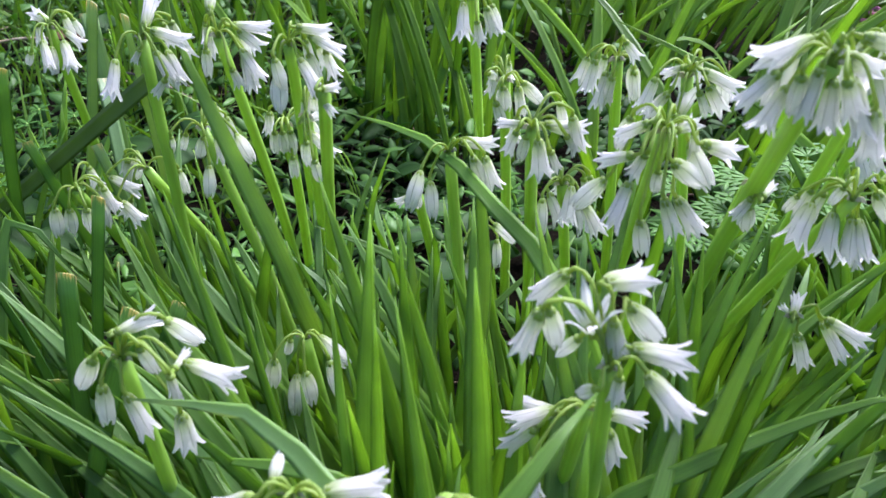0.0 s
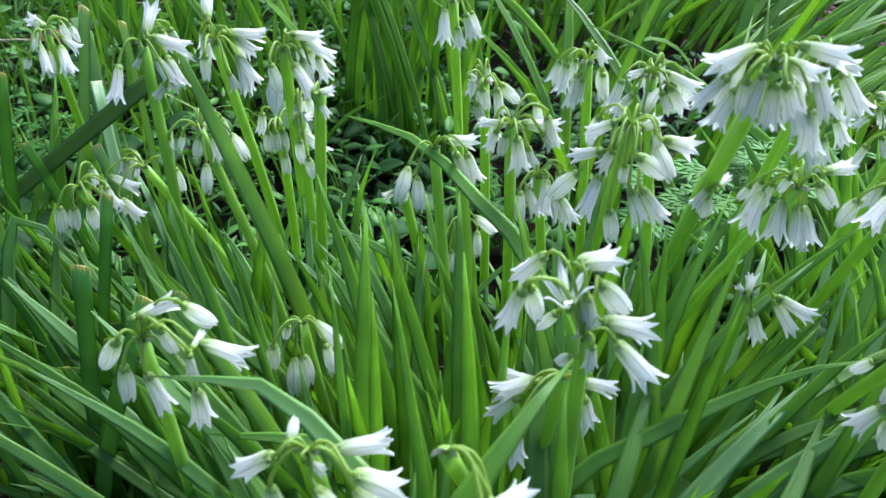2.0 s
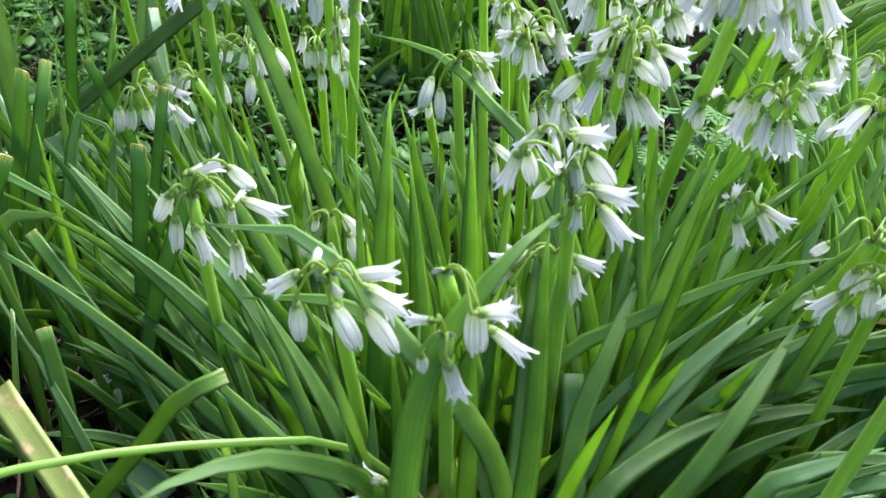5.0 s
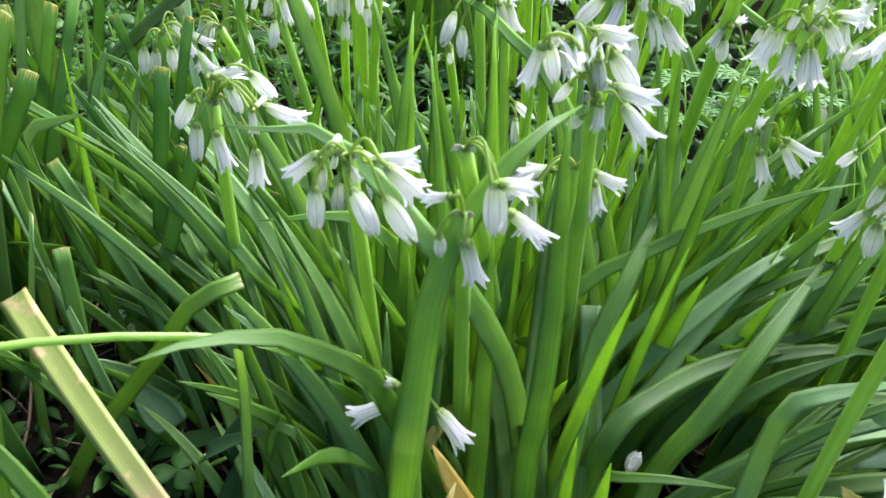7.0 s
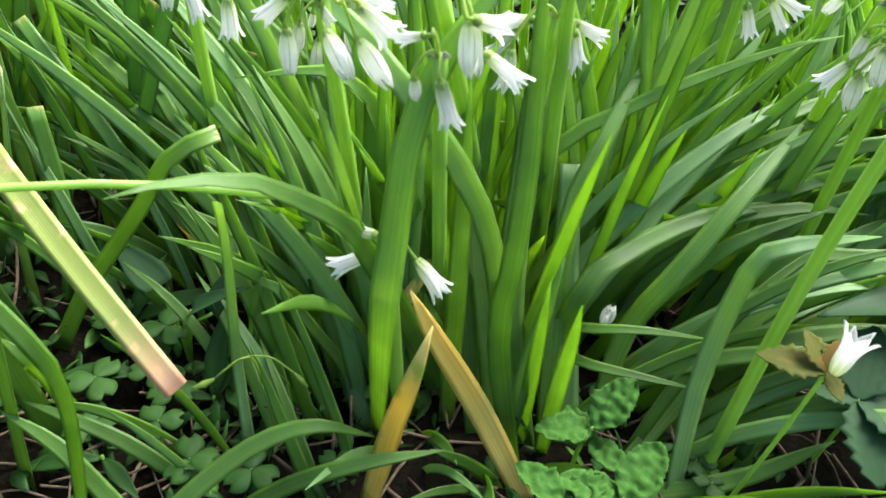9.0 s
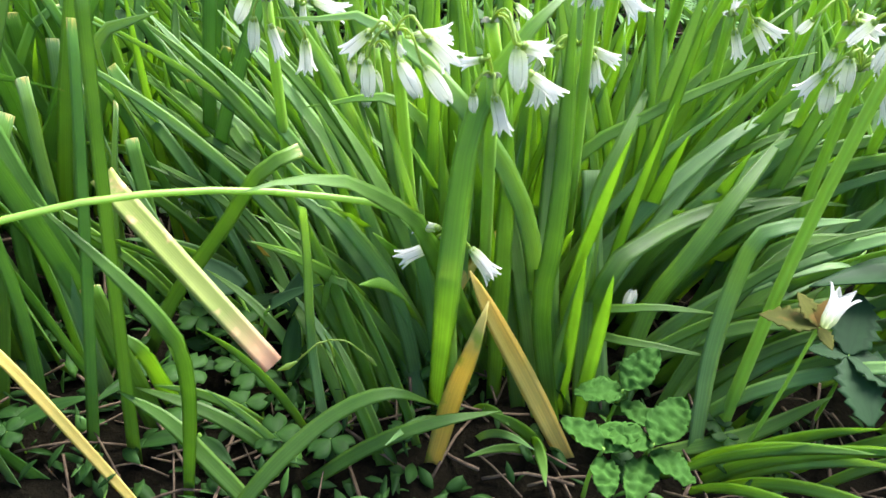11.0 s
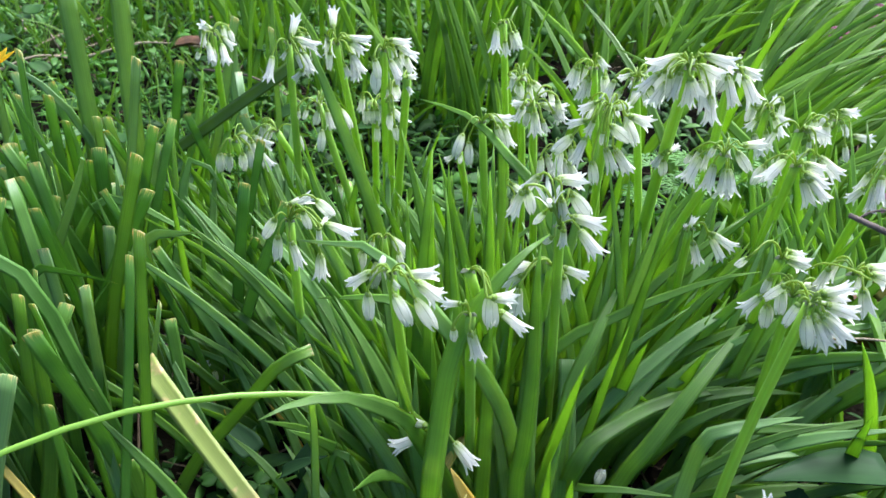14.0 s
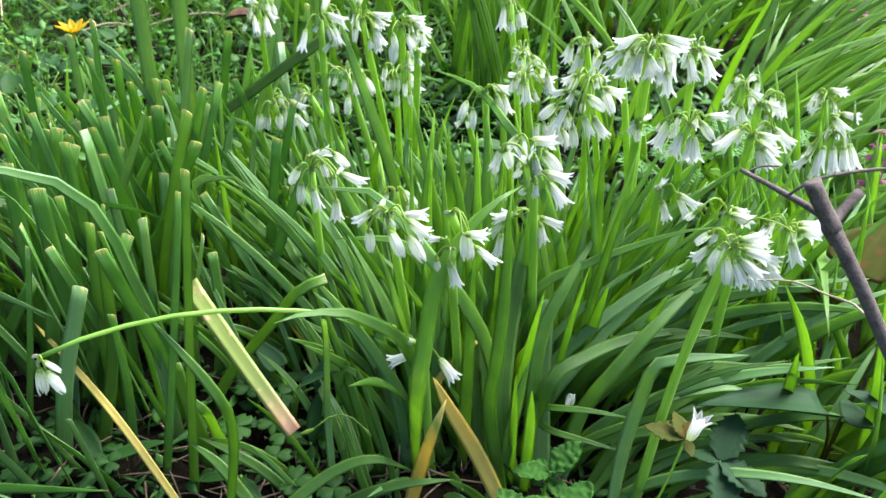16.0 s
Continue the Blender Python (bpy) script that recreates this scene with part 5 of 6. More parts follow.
leaf([(-0.168, 0.180, -0.004), (-0.162, 0.192, 0.060), (-0.166, 0.201, 0.120)], 0.0090, CUT, cut=True, species='cut', face=(0.9, -1.0, 0.2), keel=0.25, fold=0.1, foot=0.9)
leaf([(-0.263, 0.111, -0.004), (-0.268, 0.119, 0.065), (-0.258, 0.135, 0.130)], 0.0112, CUT, cut=True, species='cut', face=(0.6, -1.0, 0.2), keel=0.25, fold=0.1, foot=0.9)
leaf([(-0.412, 0.270, -0.004), (-0.372, 0.255, 0.125), (-0.343, 0.244, 0.250)], 0.0118, CUT, cut=True, species='cut', face=(-0.1, -1.0, 0.2), keel=0.25, fold=0.1, foot=0.9)
leaf([(-0.308, 0.157, -0.004), (-0.295, 0.157, 0.115), (-0.280, 0.147, 0.230)], 0.0101, CUT, cut=True, species='cut', face=(-0.3, -1.0, 0.2), keel=0.25, fold=0.1, foot=0.9)
leaf([(-0.243, 0.128, -0.004), (-0.249, 0.127, 0.100), (-0.250, 0.133, 0.200)], 0.0129, CUT, cut=True, species='cut', face=(0.7, -1.0, 0.2), keel=0.25, fold=0.1, foot=0.9)
leaf([(-0.302, 0.136, -0.004), (-0.291, 0.139, 0.105), (-0.281, 0.142, 0.210)], 0.0112, CUT, cut=True, species='cut', face=(0.8, -1.0, 0.2), keel=0.25, fold=0.1, foot=0.9)
leaf([(-0.269, 0.160, -0.004), (-0.287, 0.160, 0.085), (-0.300, 0.149, 0.170)], 0.0112, CUT, cut=True, species='cut', face=(0.6, -1.0, 0.2), keel=0.25, fold=0.1, foot=0.9)
leaf([(-0.275, 0.073, -0.004), (-0.259, 0.091, 0.085), (-0.242, 0.104, 0.170)], 0.0106, CUT, cut=True, species='cut', face=(-0.5, -1.0, 0.2), keel=0.25, fold=0.1, foot=0.9)
leaf([(-0.250, 0.097, -0.004), (-0.261, 0.129, 0.052), (-0.260, 0.149, 0.105)], 0.0106, CUT_PALE, cut=True, species='cut', face=(-0.2, -1.0, 0.2), keel=0.25, fold=0.1, foot=0.9)
leaf([(-0.325, 0.256, -0.004), (-0.320, 0.244, 0.090), (-0.320, 0.243, 0.180)], 0.0101, CUT, cut=True, species='cut', face=(0.1, -1.0, 0.2), keel=0.25, fold=0.1, foot=0.9)
leaf([(-0.351, 0.229, -0.004), (-0.337, 0.232, 0.095), (-0.328, 0.229, 0.190)], 0.0106, CUT, cut=True, species='cut', face=(0.0, -1.0, 0.2), keel=0.25, fold=0.1, foot=0.9)

leaf([(-0.085, 0.055, -0.004), (-0.072, 0.062, 0.085), (-0.083, 0.066, 0.12), (-0.13, 0.075, 0.165)], 0.0085, LEEK, key=True)

# ---- ground ----
def ground_sheet():
    xs = np.concatenate([[-60, -20, -6, -2.5], np.linspace(-1.3, 1.5, 141), [2.5, 6, 20, 60]])
    ys = np.concatenate([[-60, -20, -6, -2, -1], np.linspace(-0.6, 2.0, 131), [3, 6, 20, 60]])
    v = [(x, y, ground_z(x, y) + 0.006 * noise.noise((x * 60, y * 60, 9))) for y in ys for x in xs]
    w = len(xs)
    f = [(j * w + i, j * w + i + 1, (j + 1) * w + i + 1, (j + 1) * w + i) for j in range(len(ys) - 1) for i in range(w - 1)]
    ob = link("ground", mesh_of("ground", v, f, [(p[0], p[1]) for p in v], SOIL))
    return tagged(ob, "dark soil under the plants", "ground", kind="structure")


ground_sheet()


# ---- leaves that fill the clump ----
def sweep(x, y, yaw, lean, length, bow, rng):
    """A leaf that leaves its foot at a lean from upright along yaw and bows further over on its way."""
    pts = [Vector((x, y, ground_z(x, y) - 0.004))]
    a = lean * 0.35
    for k in range(4):
        a += (lean * 0.65 + bow) / 4
        step = length / 4
        pts.append(pts[-1] + Vector((math.sin(a) * math.cos(yaw), math.sin(a) * math.sin(yaw), math.cos(a))) * step)
        yaw += rng.uniform(-0.08, 0.08)
    return pts


# mean direction from the clump to the camera path
CAMERA_SIDE = np.array((0.14, -0.76, 0.63))


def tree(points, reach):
    """A search tree of places in front of the given ones, on the side towards the camera."""
    p = np.vstack([np.vstack(points) + CAMERA_SIDE * d for d in reach])
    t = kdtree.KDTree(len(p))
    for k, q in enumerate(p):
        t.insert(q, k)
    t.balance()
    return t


# more spots whose camera side stays free of fill leaves
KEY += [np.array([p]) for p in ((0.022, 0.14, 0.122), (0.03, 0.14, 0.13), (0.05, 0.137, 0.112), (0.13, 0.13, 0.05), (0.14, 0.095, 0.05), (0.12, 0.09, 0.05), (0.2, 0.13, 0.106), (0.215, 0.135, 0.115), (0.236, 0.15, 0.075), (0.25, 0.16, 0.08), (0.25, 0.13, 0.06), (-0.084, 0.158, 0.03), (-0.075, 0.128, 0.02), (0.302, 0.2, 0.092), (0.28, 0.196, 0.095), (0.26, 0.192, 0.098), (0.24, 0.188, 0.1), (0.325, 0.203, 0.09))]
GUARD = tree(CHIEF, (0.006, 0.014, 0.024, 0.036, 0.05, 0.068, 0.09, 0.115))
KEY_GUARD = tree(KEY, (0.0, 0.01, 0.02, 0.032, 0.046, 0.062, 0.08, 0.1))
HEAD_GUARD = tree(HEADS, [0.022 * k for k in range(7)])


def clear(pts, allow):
    """Leaves stay out of the camera's view of the nodding heads and key leaves, and run across stems and chief leaves
    rather than along them.
    """
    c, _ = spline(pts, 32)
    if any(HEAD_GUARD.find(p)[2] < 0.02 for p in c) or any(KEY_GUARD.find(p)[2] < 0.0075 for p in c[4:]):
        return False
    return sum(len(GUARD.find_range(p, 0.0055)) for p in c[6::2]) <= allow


def fan(count, heart, radii, yaws, leans, lengths, bows, seed, widths=(0.006, 0.0105), allow=4, pale=0.22):
    """Long leaves that spread from a heart within a range of headings (degrees)."""
    rng = random.Random(seed)
    made = tries = 0
    while made < count and tries < count * 14:
        tries += 1
        a, q = rng.uniform(0, 2 * math.pi), math.sqrt(rng.random())
        x, y = heart[0] + radii[0] * q * math.cos(a), heart[1] + radii[1] * q * math.sin(a)
        pts = sweep(x, y, radians(rng.uniform(*yaws)), radians(rng.uniform(*leans)), rng.uniform(*lengths), radians(rng.uniform(*bows)), rng)
        wide = rng.uniform(*widths)
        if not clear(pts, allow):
            continue
        made += 1
        leaf(pts, wide, LEEK_PALE if rng.random() < pale else LEEK, chief=False, face=(rng.uniform(-0.35, 0.35), -0.8, 0.8), twist=rng.uniform(-45, 45))


def undergrowth(count, heart, radii, leans, lengths, seed, widths=(0.006, 0.01), allow=6):
    """The crowd of leaves deep in a clump, too many to tell apart."""
    rng = random.Random(seed)
    heap = Heap()
    for k in range(count):
        a, r = rng.uniform(0, 2 * math.pi), math.sqrt(rng.random())
        x, y = heart[0] + radii[0] * r * math.cos(a), heart[1] + radii[1] * r * math.sin(a)
        pts = sweep(x, y, a + rng.gauss(0, 0.6), radians(rng.uniform(*leans)) * (0.3 + r), rng.uniform(*lengths), radians(rng.uniform(0, 25)), rng)
        wide = rng.uniform(*widths)
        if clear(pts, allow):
            heap.add(blade_shape(pts, wide, (rng.uniform(-0.5, 0.5), -0.8, 0.8), rng.uniform(-40, 40), 10))
    tagged(link("leek_leaves", heap.mesh("leek_leaves", LEEK)), "crowded green strap leaves among the flower stems", "leaves", kind="stuff")


# the upright heart of the clump
fan(44, (0.08, 0.22), (0.08, 0.06), (0, 180), (0, 14), (0.16, 0.26), (0, 14), 21)
fan(22, (0.08, 0.16), (0.07, 0.03), (0, 360), (0, 12), (0.12, 0.2), (0, 12), 43)
# sweeping to one side, over the cut leaves
fan(22, (0.02, 0.2), (0.06, 0.06), (115, 180), (25, 58), (0.16, 0.27), (0, 26), 34)
fan(18, (-0.04, 0.26), (0.07, 0.06), (90, 185), (10, 45), (0.16, 0.26), (0, 30), 23, pale=0.4)
fan(12, (0.02, 0.15), (0.05, 0.03), (120, 195), (25, 58), (0.13, 0.22), (0, 30), 41)
# arching to the other side
# extra pale leaves on this side: sky gloss put into leaf colour
fan(24, (0.13, 0.21), (0.06, 0.06), (0, 55), (20, 46), (0.18, 0.28), (20, 65), 22, pale=0.4)
fan(14, (0.14, 0.16), (0.05, 0.03), (-15, 50), (30, 55), (0.16, 0.24), (25, 70), 42)
fan(30, (0.18, 0.28), (0.09, 0.08), (-10, 85), (5, 30), (0.16, 0.26), (5, 40), 27, pale=0.5)
fan(30, (0.3, 0.24), (0.08, 0.07), (-40, 90), (15, 50), (0.15, 0.25), (10, 50), 32, pale=0.5)
# low over the soil beside the cut leaves
fan(22, (-0.1, 0.2), (0.06, 0.05), (110, 215), (35, 70), (0.09, 0.17), (0, 30), 51, (0.005, 0.009), 12)
fan(16, (-0.02, 0.11), (0.05, 0.03), (120, 200), (45, 75), (0.07, 0.13), (0, 20), 52, (0.005, 0.008), 12)
# low in front
fan(10, (0.19, 0.135), (0.05, 0.03), (-45, 30), (50, 80), (0.08, 0.15), (0, 25), 53, (0.005, 0.008), 12)
fan(8, (0.07, 0.125), (0.05, 0.02), (200, 340), (40, 75), (0.05, 0.09), (0, 25), 54, (0.004, 0.007), 12)
# behind
fan(40, (-0.06, 0.32), (0.11, 0.08), (70, 175), (6, 42), (0.13, 0.22), (0, 35), 28, pale=0.5, allow=7)
fan(26, (0.1, 0.34), (0.1, 0.06), (20, 150), (4, 34), (0.12, 0.19), (5, 45), 29, pale=0.5, allow=7)
fan(22, (-0.17, 0.28), (0.07, 0.07), (100, 200), (8, 40), (0.14, 0.22), (0, 25), 31)
undergrowth(110, (0.07, 0.25), (0.12, 0.09), (0, 30), (0.1, 0.19), 24)
undergrowth(130, (0.09, 0.36), (0.22, 0.08), (0, 40), (0.09, 0.16), 45, allow=12)
undergrowth(90, (-0.12, 0.36), (0.12, 0.1), (0, 45), (0.09, 0.17), 46, allow=12)
undergrowth(170, (0.38, 0.33), (0.14, 0.2), (0, 40), (0.14, 0.24), 25)
undergrowth(120, (-0.38, 0.34), (0.16, 0.18), (0, 30), (0.1, 0.18), 35)


def fill_cut(count):
    """Cut leaves further off, standing in loose tufts."""
    rng = random.Random(5)
    made = 0
    while made < count:
        x, y = rng.uniform(-0.5, -0.1), rng.uniform(-0.06, 0.44)
        if x > -0.15 and y < 0.2 or y > 0.3 and rng.random() < 0.6:
            continue
        h = rng.uniform(0.06, 0.15) if y < 0.1 else rng.uniform(0.1, 0.225)
        top = (x + rng.gauss(-0.02, 0.05), y + rng.gauss(0.01, 0.03), h)
        pts = [(x, y, -0.004), (x + (top[0] - x) * 0.4, y + (top[1] - y) * 0.4, h * 0.5), top]
        whole = rng.random() < 0.2
        if whole:
            far = rng.uniform(0.03, 0.1) * (1 if top[0] > x else -1)
            pts.append((top[0] + far, top[1] + rng.gauss(0, 0.03), h * rng.uniform(0.8, 1.25)))
        made += 0.25
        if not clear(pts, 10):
            continue
        made += 0.75
        leaf(pts, rng.uniform(0.007, 0.011), CUT if rng.random() < 0.65 else CUT_PALE,
             species="cut", chief=False, cut=not whole, face=(rng.uniform(-0.7, 0.7), -1, 0.2), twist=rng.uniform(-50, 50), keel=0.2, fold=0.14, n=10)


fill_cut(220)


# ---- long grass behind, and unseen grass in front that blocks light ----
def grass_blade(rng, x, y, near):
    right = min(max((x + 0.05) / 0.45, 0), 1)
    yaw = rng.gauss(0.3, 0.35) if rng.random() < right else rng.uniform(0, 6.28)
    length = rng.uniform(0.2, 0.36)
    lean = radians(rng.gauss(10 + 38 * right, 9))
    return blade_shape(sweep(x, y, yaw, lean, length, radians(rng.uniform(5, 25) + 22 * right), rng), rng.uniform(0.006, 0.012) if near else rng.uniform(0.005, 0.011), (rng.uniform(-0.4, 0.4), -0.7, 0.8), rng.uniform(-60, 60), 9, 0.1, 1.4)


def grass_bank():
    rng = random.Random(11)
    heap = Heap()
    for k in range(3700):
        x, y = rng.uniform(-0.7, 1.5), rng.uniform(0.66, 2.1)
        if -0.2 < x < 0.25 and y < 0.95 and rng.random() < 0.82:
            continue
        if math.hypot((x - 0.35) / 1.2, (y - 1.2) / 0.95) + 0.35 * noise.noise((x * 3, y * 3, 1)) > 1:
            continue
        if x < -0.15 and rng.random() < 0.5:
            continue
        heap.add(grass_blade(rng, x, y, False))
    # unseen blades behind the camera, added to cut low light from the front
    for k in range(1300):
        x, y = rng.uniform(-1.4, 1.5), rng.uniform(-1.6, -0.45)
        if math.hypot((x - 0.05) / 1.5, (y + 1.0) / 0.65) + 0.35 * noise.noise((x * 3, y * 3, 5)) > 1:
            continue
        heap.add(grass_blade(rng, x, y, False))
    # unseen low band under the view, added to shade the foot of the clump
    for k in range(700):
        x, y = rng.uniform(-0.9, 0.9), rng.uniform(-0.5, 0.0)
        heap.add(blade_shape(sweep(x, y, rng.uniform(0, 6.28), radians(rng.uniform(0, 30)), rng.uniform(0.05, 0.1), radians(rng.uniform(5, 30)), rng), rng.uniform(0.004, 0.009), (0, -0.7, 0.8), rng.uniform(-60, 60), 6, 0.1, 1.4))
    for k in range(700):
        x, y = rng.uniform(-1.0, -0.12), rng.uniform(0.5, 1.4)
        heap.add(blade_shape(sweep(x, y, rng.uniform(0, 6.28), radians(rng.uniform(0, 35)), rng.uniform(0.06, 0.17), radians(rng.uniform(10, 60)), rng), rng.uniform(0.002, 0.005), (0, -0.7, 0.8), rng.uniform(-60, 60), 7, 0.1, 1.4))
    tagged(link("long_grass", heap.mesh("long_grass", GRASS)), "long bright green grass leaning over, part of it unseen blades added for shade", "grass", kind="stuff")
    for k in range(24):
        x, y = rng.uniform(-0.16, 0.8), rng.uniform(0.5, 0.75)
        if x < 0.2:
            y += 0.12
        t = new("grass_tuft")
        t.location = (x, y, ground_z(x, y))
        tagged(t, "tuft of long broad bright green grass blades", "grass", "grass tufts")
        for j in range(rng.randint(4, 8)):
            shape_object("blade", grass_blade(rng, x + rng.gauss(0, 0.02), y + rng.gauss(0, 0.02), True), GRASS, t)


grass_bank()


# ---- small plants ----
def plate_shape(length, width, outline, teeth=0, bite=0.0, notch=0.0, cup=0.12, droop=0.15, n=12, m=6, wrinkle=0.0, seed=0):
    """A broad leaf lying along +x with its face to +z: outline gives half widths from foot to tip."""
    v, uv = [], []
    for layer in (0, 1):
        for i in range(n + 1):
            s = i / n
            half = width / 2 * np.interp(s, np.linspace(0, 1, len(outline)), outline)
            if teeth:
                half *= 1 - bite * ((s * teeth) % 1.0)
            for k in range(m + 1):
                q = k / m * 2 - 1
                x = length * (s - notch * (1 - abs(q)) * max(0, s - 0.6) / 0.4)
                z = cup * width * (q * q) * (half / (width / 2 + 1e-9)) - droop * length * s * s - layer * 0.0004
                z += wrinkle * noise.noise((x * 320, q * half * 320, seed))
                v.append((x, q * half, z)); uv.append((k / m, s))
    w, top = m + 1, (n + 1) * (m + 1)
    f = []
    for i in range(n):
        for k in range(m):
            a = i * w + k
            f += [(a, a + w, a + w + 1, a + 1), (a + top, a + top + 1, a + top + w + 1, a + top + w)]
    rim = [k for k in range(w)] + [i * w + m for i in range(1, n + 1)] + [n * w + k for k in range(m - 1, -1, -1)] + [i * w for i in range(n - 1, 0, -1)]
    for a, b in zip(rim, rim[1:] + rim[:1]):
        f.append((a, b, b + top, a + top))
    return np.array(v), f, uv


def put(shape, base, yaw, pitch=0.0, roll=0.0):
    """A shape turned to a heading and a rise in degrees, with its foot at base."""
    v, f, uv = shape
    m = np.array(pose(0, 0, 0, 0, -pitch, yaw) @ pose(0, 0, 0, roll, 0, 0))[:3, :3]
    return np.asarray(v) @ m.T + np.array(base), f, uv


def thing(name, place, label, category, group=""):
    e = new(name)
    e.location = place
    return tagged(e, label, category, group)


HEART = (0.12, 0.5, 0.85, 1.0, 0.98, 0.8, 0.35)
OVATE = (0.12, 0.75, 1.0, 0.98, 0.85, 0.62, 0.12)
LANCE = (0.15, 0.6, 0.95, 1.0, 0.8, 0.45, 0.03)
ROUND = (0.75, 0.95, 1.0, 0.97, 0.85, 0.6, 0.12)
ARROW = (0.85, 1.0, 0.92, 0.75, 0.52, 0.28, 0.02)


def mint(x, y, height, leaves, seed):
    rng = random.Random(seed)
    t = thing("mint_plant", (x, y, ground_z(x, y)), "small mint plant with crinkled toothed pale green leaves", "plant", "mint plants")
    top = (x + 0.004, y - 0.004, height)
    shape_object("stem", tube_shape([(x, y, -0.004), (x + 0.001, y, height * 0.5), top], (0.0014, 0.0011), 6, 6), STEM, t)
    for yaw, pitch, size, z in leaves:
        shape_object("leaf", put(plate_shape(size, size * 0.68, OVATE, 11, 0.17, 0, 0.1, 0.15, 24, 10, 0.0034, seed + yaw), (top[0], top[1], z), yaw, pitch), MINT, t)


mint(0.126, 0.133, 0.048, [(195, 12, 0.026, 0.046), (55, 30, 0.030, 0.048), (-40, 5, 0.022, 0.04), (120, 10, 0.022, 0.036)], 1)
mint(0.139, 0.098, 0.052, [(60, 18, 0.031, 0.052), (170, 12, 0.026, 0.05), (-30, 0, 0.024, 0.046), (-110, 0, 0.026, 0.042)], 2)
mint(0.116, 0.092, 0.05, [(150, 15, 0.024, 0.05), (40, 20, 0.022, 0.048), (-80, 5, 0.022, 0.044)], 3)


def clover(x, y, height, size, seed, material=None):
    rng = random.Random(seed)
    t = thing("clover", (x, y, ground_z(x, y)), "small clover with heart-shaped leaflets on a thin stalk", "plant", "clovers")
    top = (x + rng.uniform(-0.008, 0.008), y - rng.uniform(0, 0.01), height)
    shape_object("stalk", tube_shape([(x, y, -0.003), (x, y, height * 0.6), top], (0.0006, 0.0005), 5, 5), STEM, t)
    spin = rng.uniform(0, 120)
    for k in range(3):
        shape_object("leaflet", put(plate_shape(size, size * 1.05, HEART, notch=0.22, cup=-0.12, droop=0.2, n=8), top, spin + 120 * k + rng.uniform(-8, 8), rng.uniform(5, 22)), material or HERB, t)


def clovers():
    rng = random.Random(31)
    spots = [(-0.084, 0.158, 0.03, 0.0125), (-0.075, 0.128, 0.02, 0.013), (-0.066, 0.112, 0.018, 0.012), (-0.098, 0.14, 0.016, 0.012), (-0.12, 0.13, 0.02, 0.014), (-0.13, 0.165, 0.022, 0.013), (-0.052, 0.1, 0.016, 0.013), (-0.1, 0.105, 0.014, 0.014)]
    for k in range(16):
        spots.append((rng.uniform(-0.28, 0.2), rng.uniform(0.03, 0.17), rng.uniform(0.012, 0.03), rng.uniform(0.008, 0.013)))
    for k, (x, y, z, s) in enumerate(spots):
        clover(x, y, z, s, 100 + k, CLOVER if k < 8 else HERB)


clovers()


def ground_cover():
    """Low weeds on the soil all round: small leaves too many to tell apart."""
    rng = random.Random(41)
    heaps = (Heap(), Heap())
    for k in range(13500):
        dark = False
        x, y = rng.uniform(-1.1, 0.9), rng.uniform(-0.05, 1.5)
        if rng.random() < 0.65:
            x, y = rng.uniform(-1.15, 0.0), rng.uniform(0.38, 1.4)
        elif rng.random() < 0.12:
            x, y = rng.uniform(-0.26, 0.04), rng.uniform(-0.02, 0.3)
        if k % 44 == 0:
            x, y = rng.uniform(-0.3, 0.35), rng.uniform(-0.03, 0.2)
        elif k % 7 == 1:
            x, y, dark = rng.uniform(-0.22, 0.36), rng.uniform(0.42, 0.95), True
        # near and hollow weeds mostly take the dark green, colour standing in for shade
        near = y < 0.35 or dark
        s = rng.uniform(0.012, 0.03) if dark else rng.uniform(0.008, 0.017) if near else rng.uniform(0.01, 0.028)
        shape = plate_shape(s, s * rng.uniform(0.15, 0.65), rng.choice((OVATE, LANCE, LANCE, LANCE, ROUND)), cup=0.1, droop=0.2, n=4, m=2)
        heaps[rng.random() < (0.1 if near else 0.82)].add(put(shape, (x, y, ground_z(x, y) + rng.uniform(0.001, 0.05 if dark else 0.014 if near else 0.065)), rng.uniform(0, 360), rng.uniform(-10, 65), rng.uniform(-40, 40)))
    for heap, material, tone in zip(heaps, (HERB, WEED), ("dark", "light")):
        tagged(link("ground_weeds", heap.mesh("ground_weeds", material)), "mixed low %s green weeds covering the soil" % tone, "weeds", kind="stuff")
    straw = Heap()
    for k in range(1300):
        x, y = (rng.uniform(-0.3, 0.3), rng.uniform(0.0, 0.3)) if k % 5 == 0 else (rng.uniform(-1.1, 0.5), rng.uniform(0.0, 1.3))
        a, d = rng.uniform(0, 6.28), rng.uniform(0.015, 0.06)
        z = ground_z(x, y)
        straw.add(tube_shape([(x, y, z + 0.002), (x + d * math.cos(a) * 0.5, y + d * math.sin(a) * 0.5, z + rng.uniform(0.003, 0.014)), (x + d * math.cos(a), y + d * math.sin(a), z + rng.uniform(0.002, 0.02))], (rng.uniform(0.0005, 0.0012),) * 2, 4, 4))
    tagged(link("straw_litter", straw.mesh("straw_litter", LITTER)), "thin dead stalks and straw scattered on the soil", "litter", kind="stuff")


ground_cover()


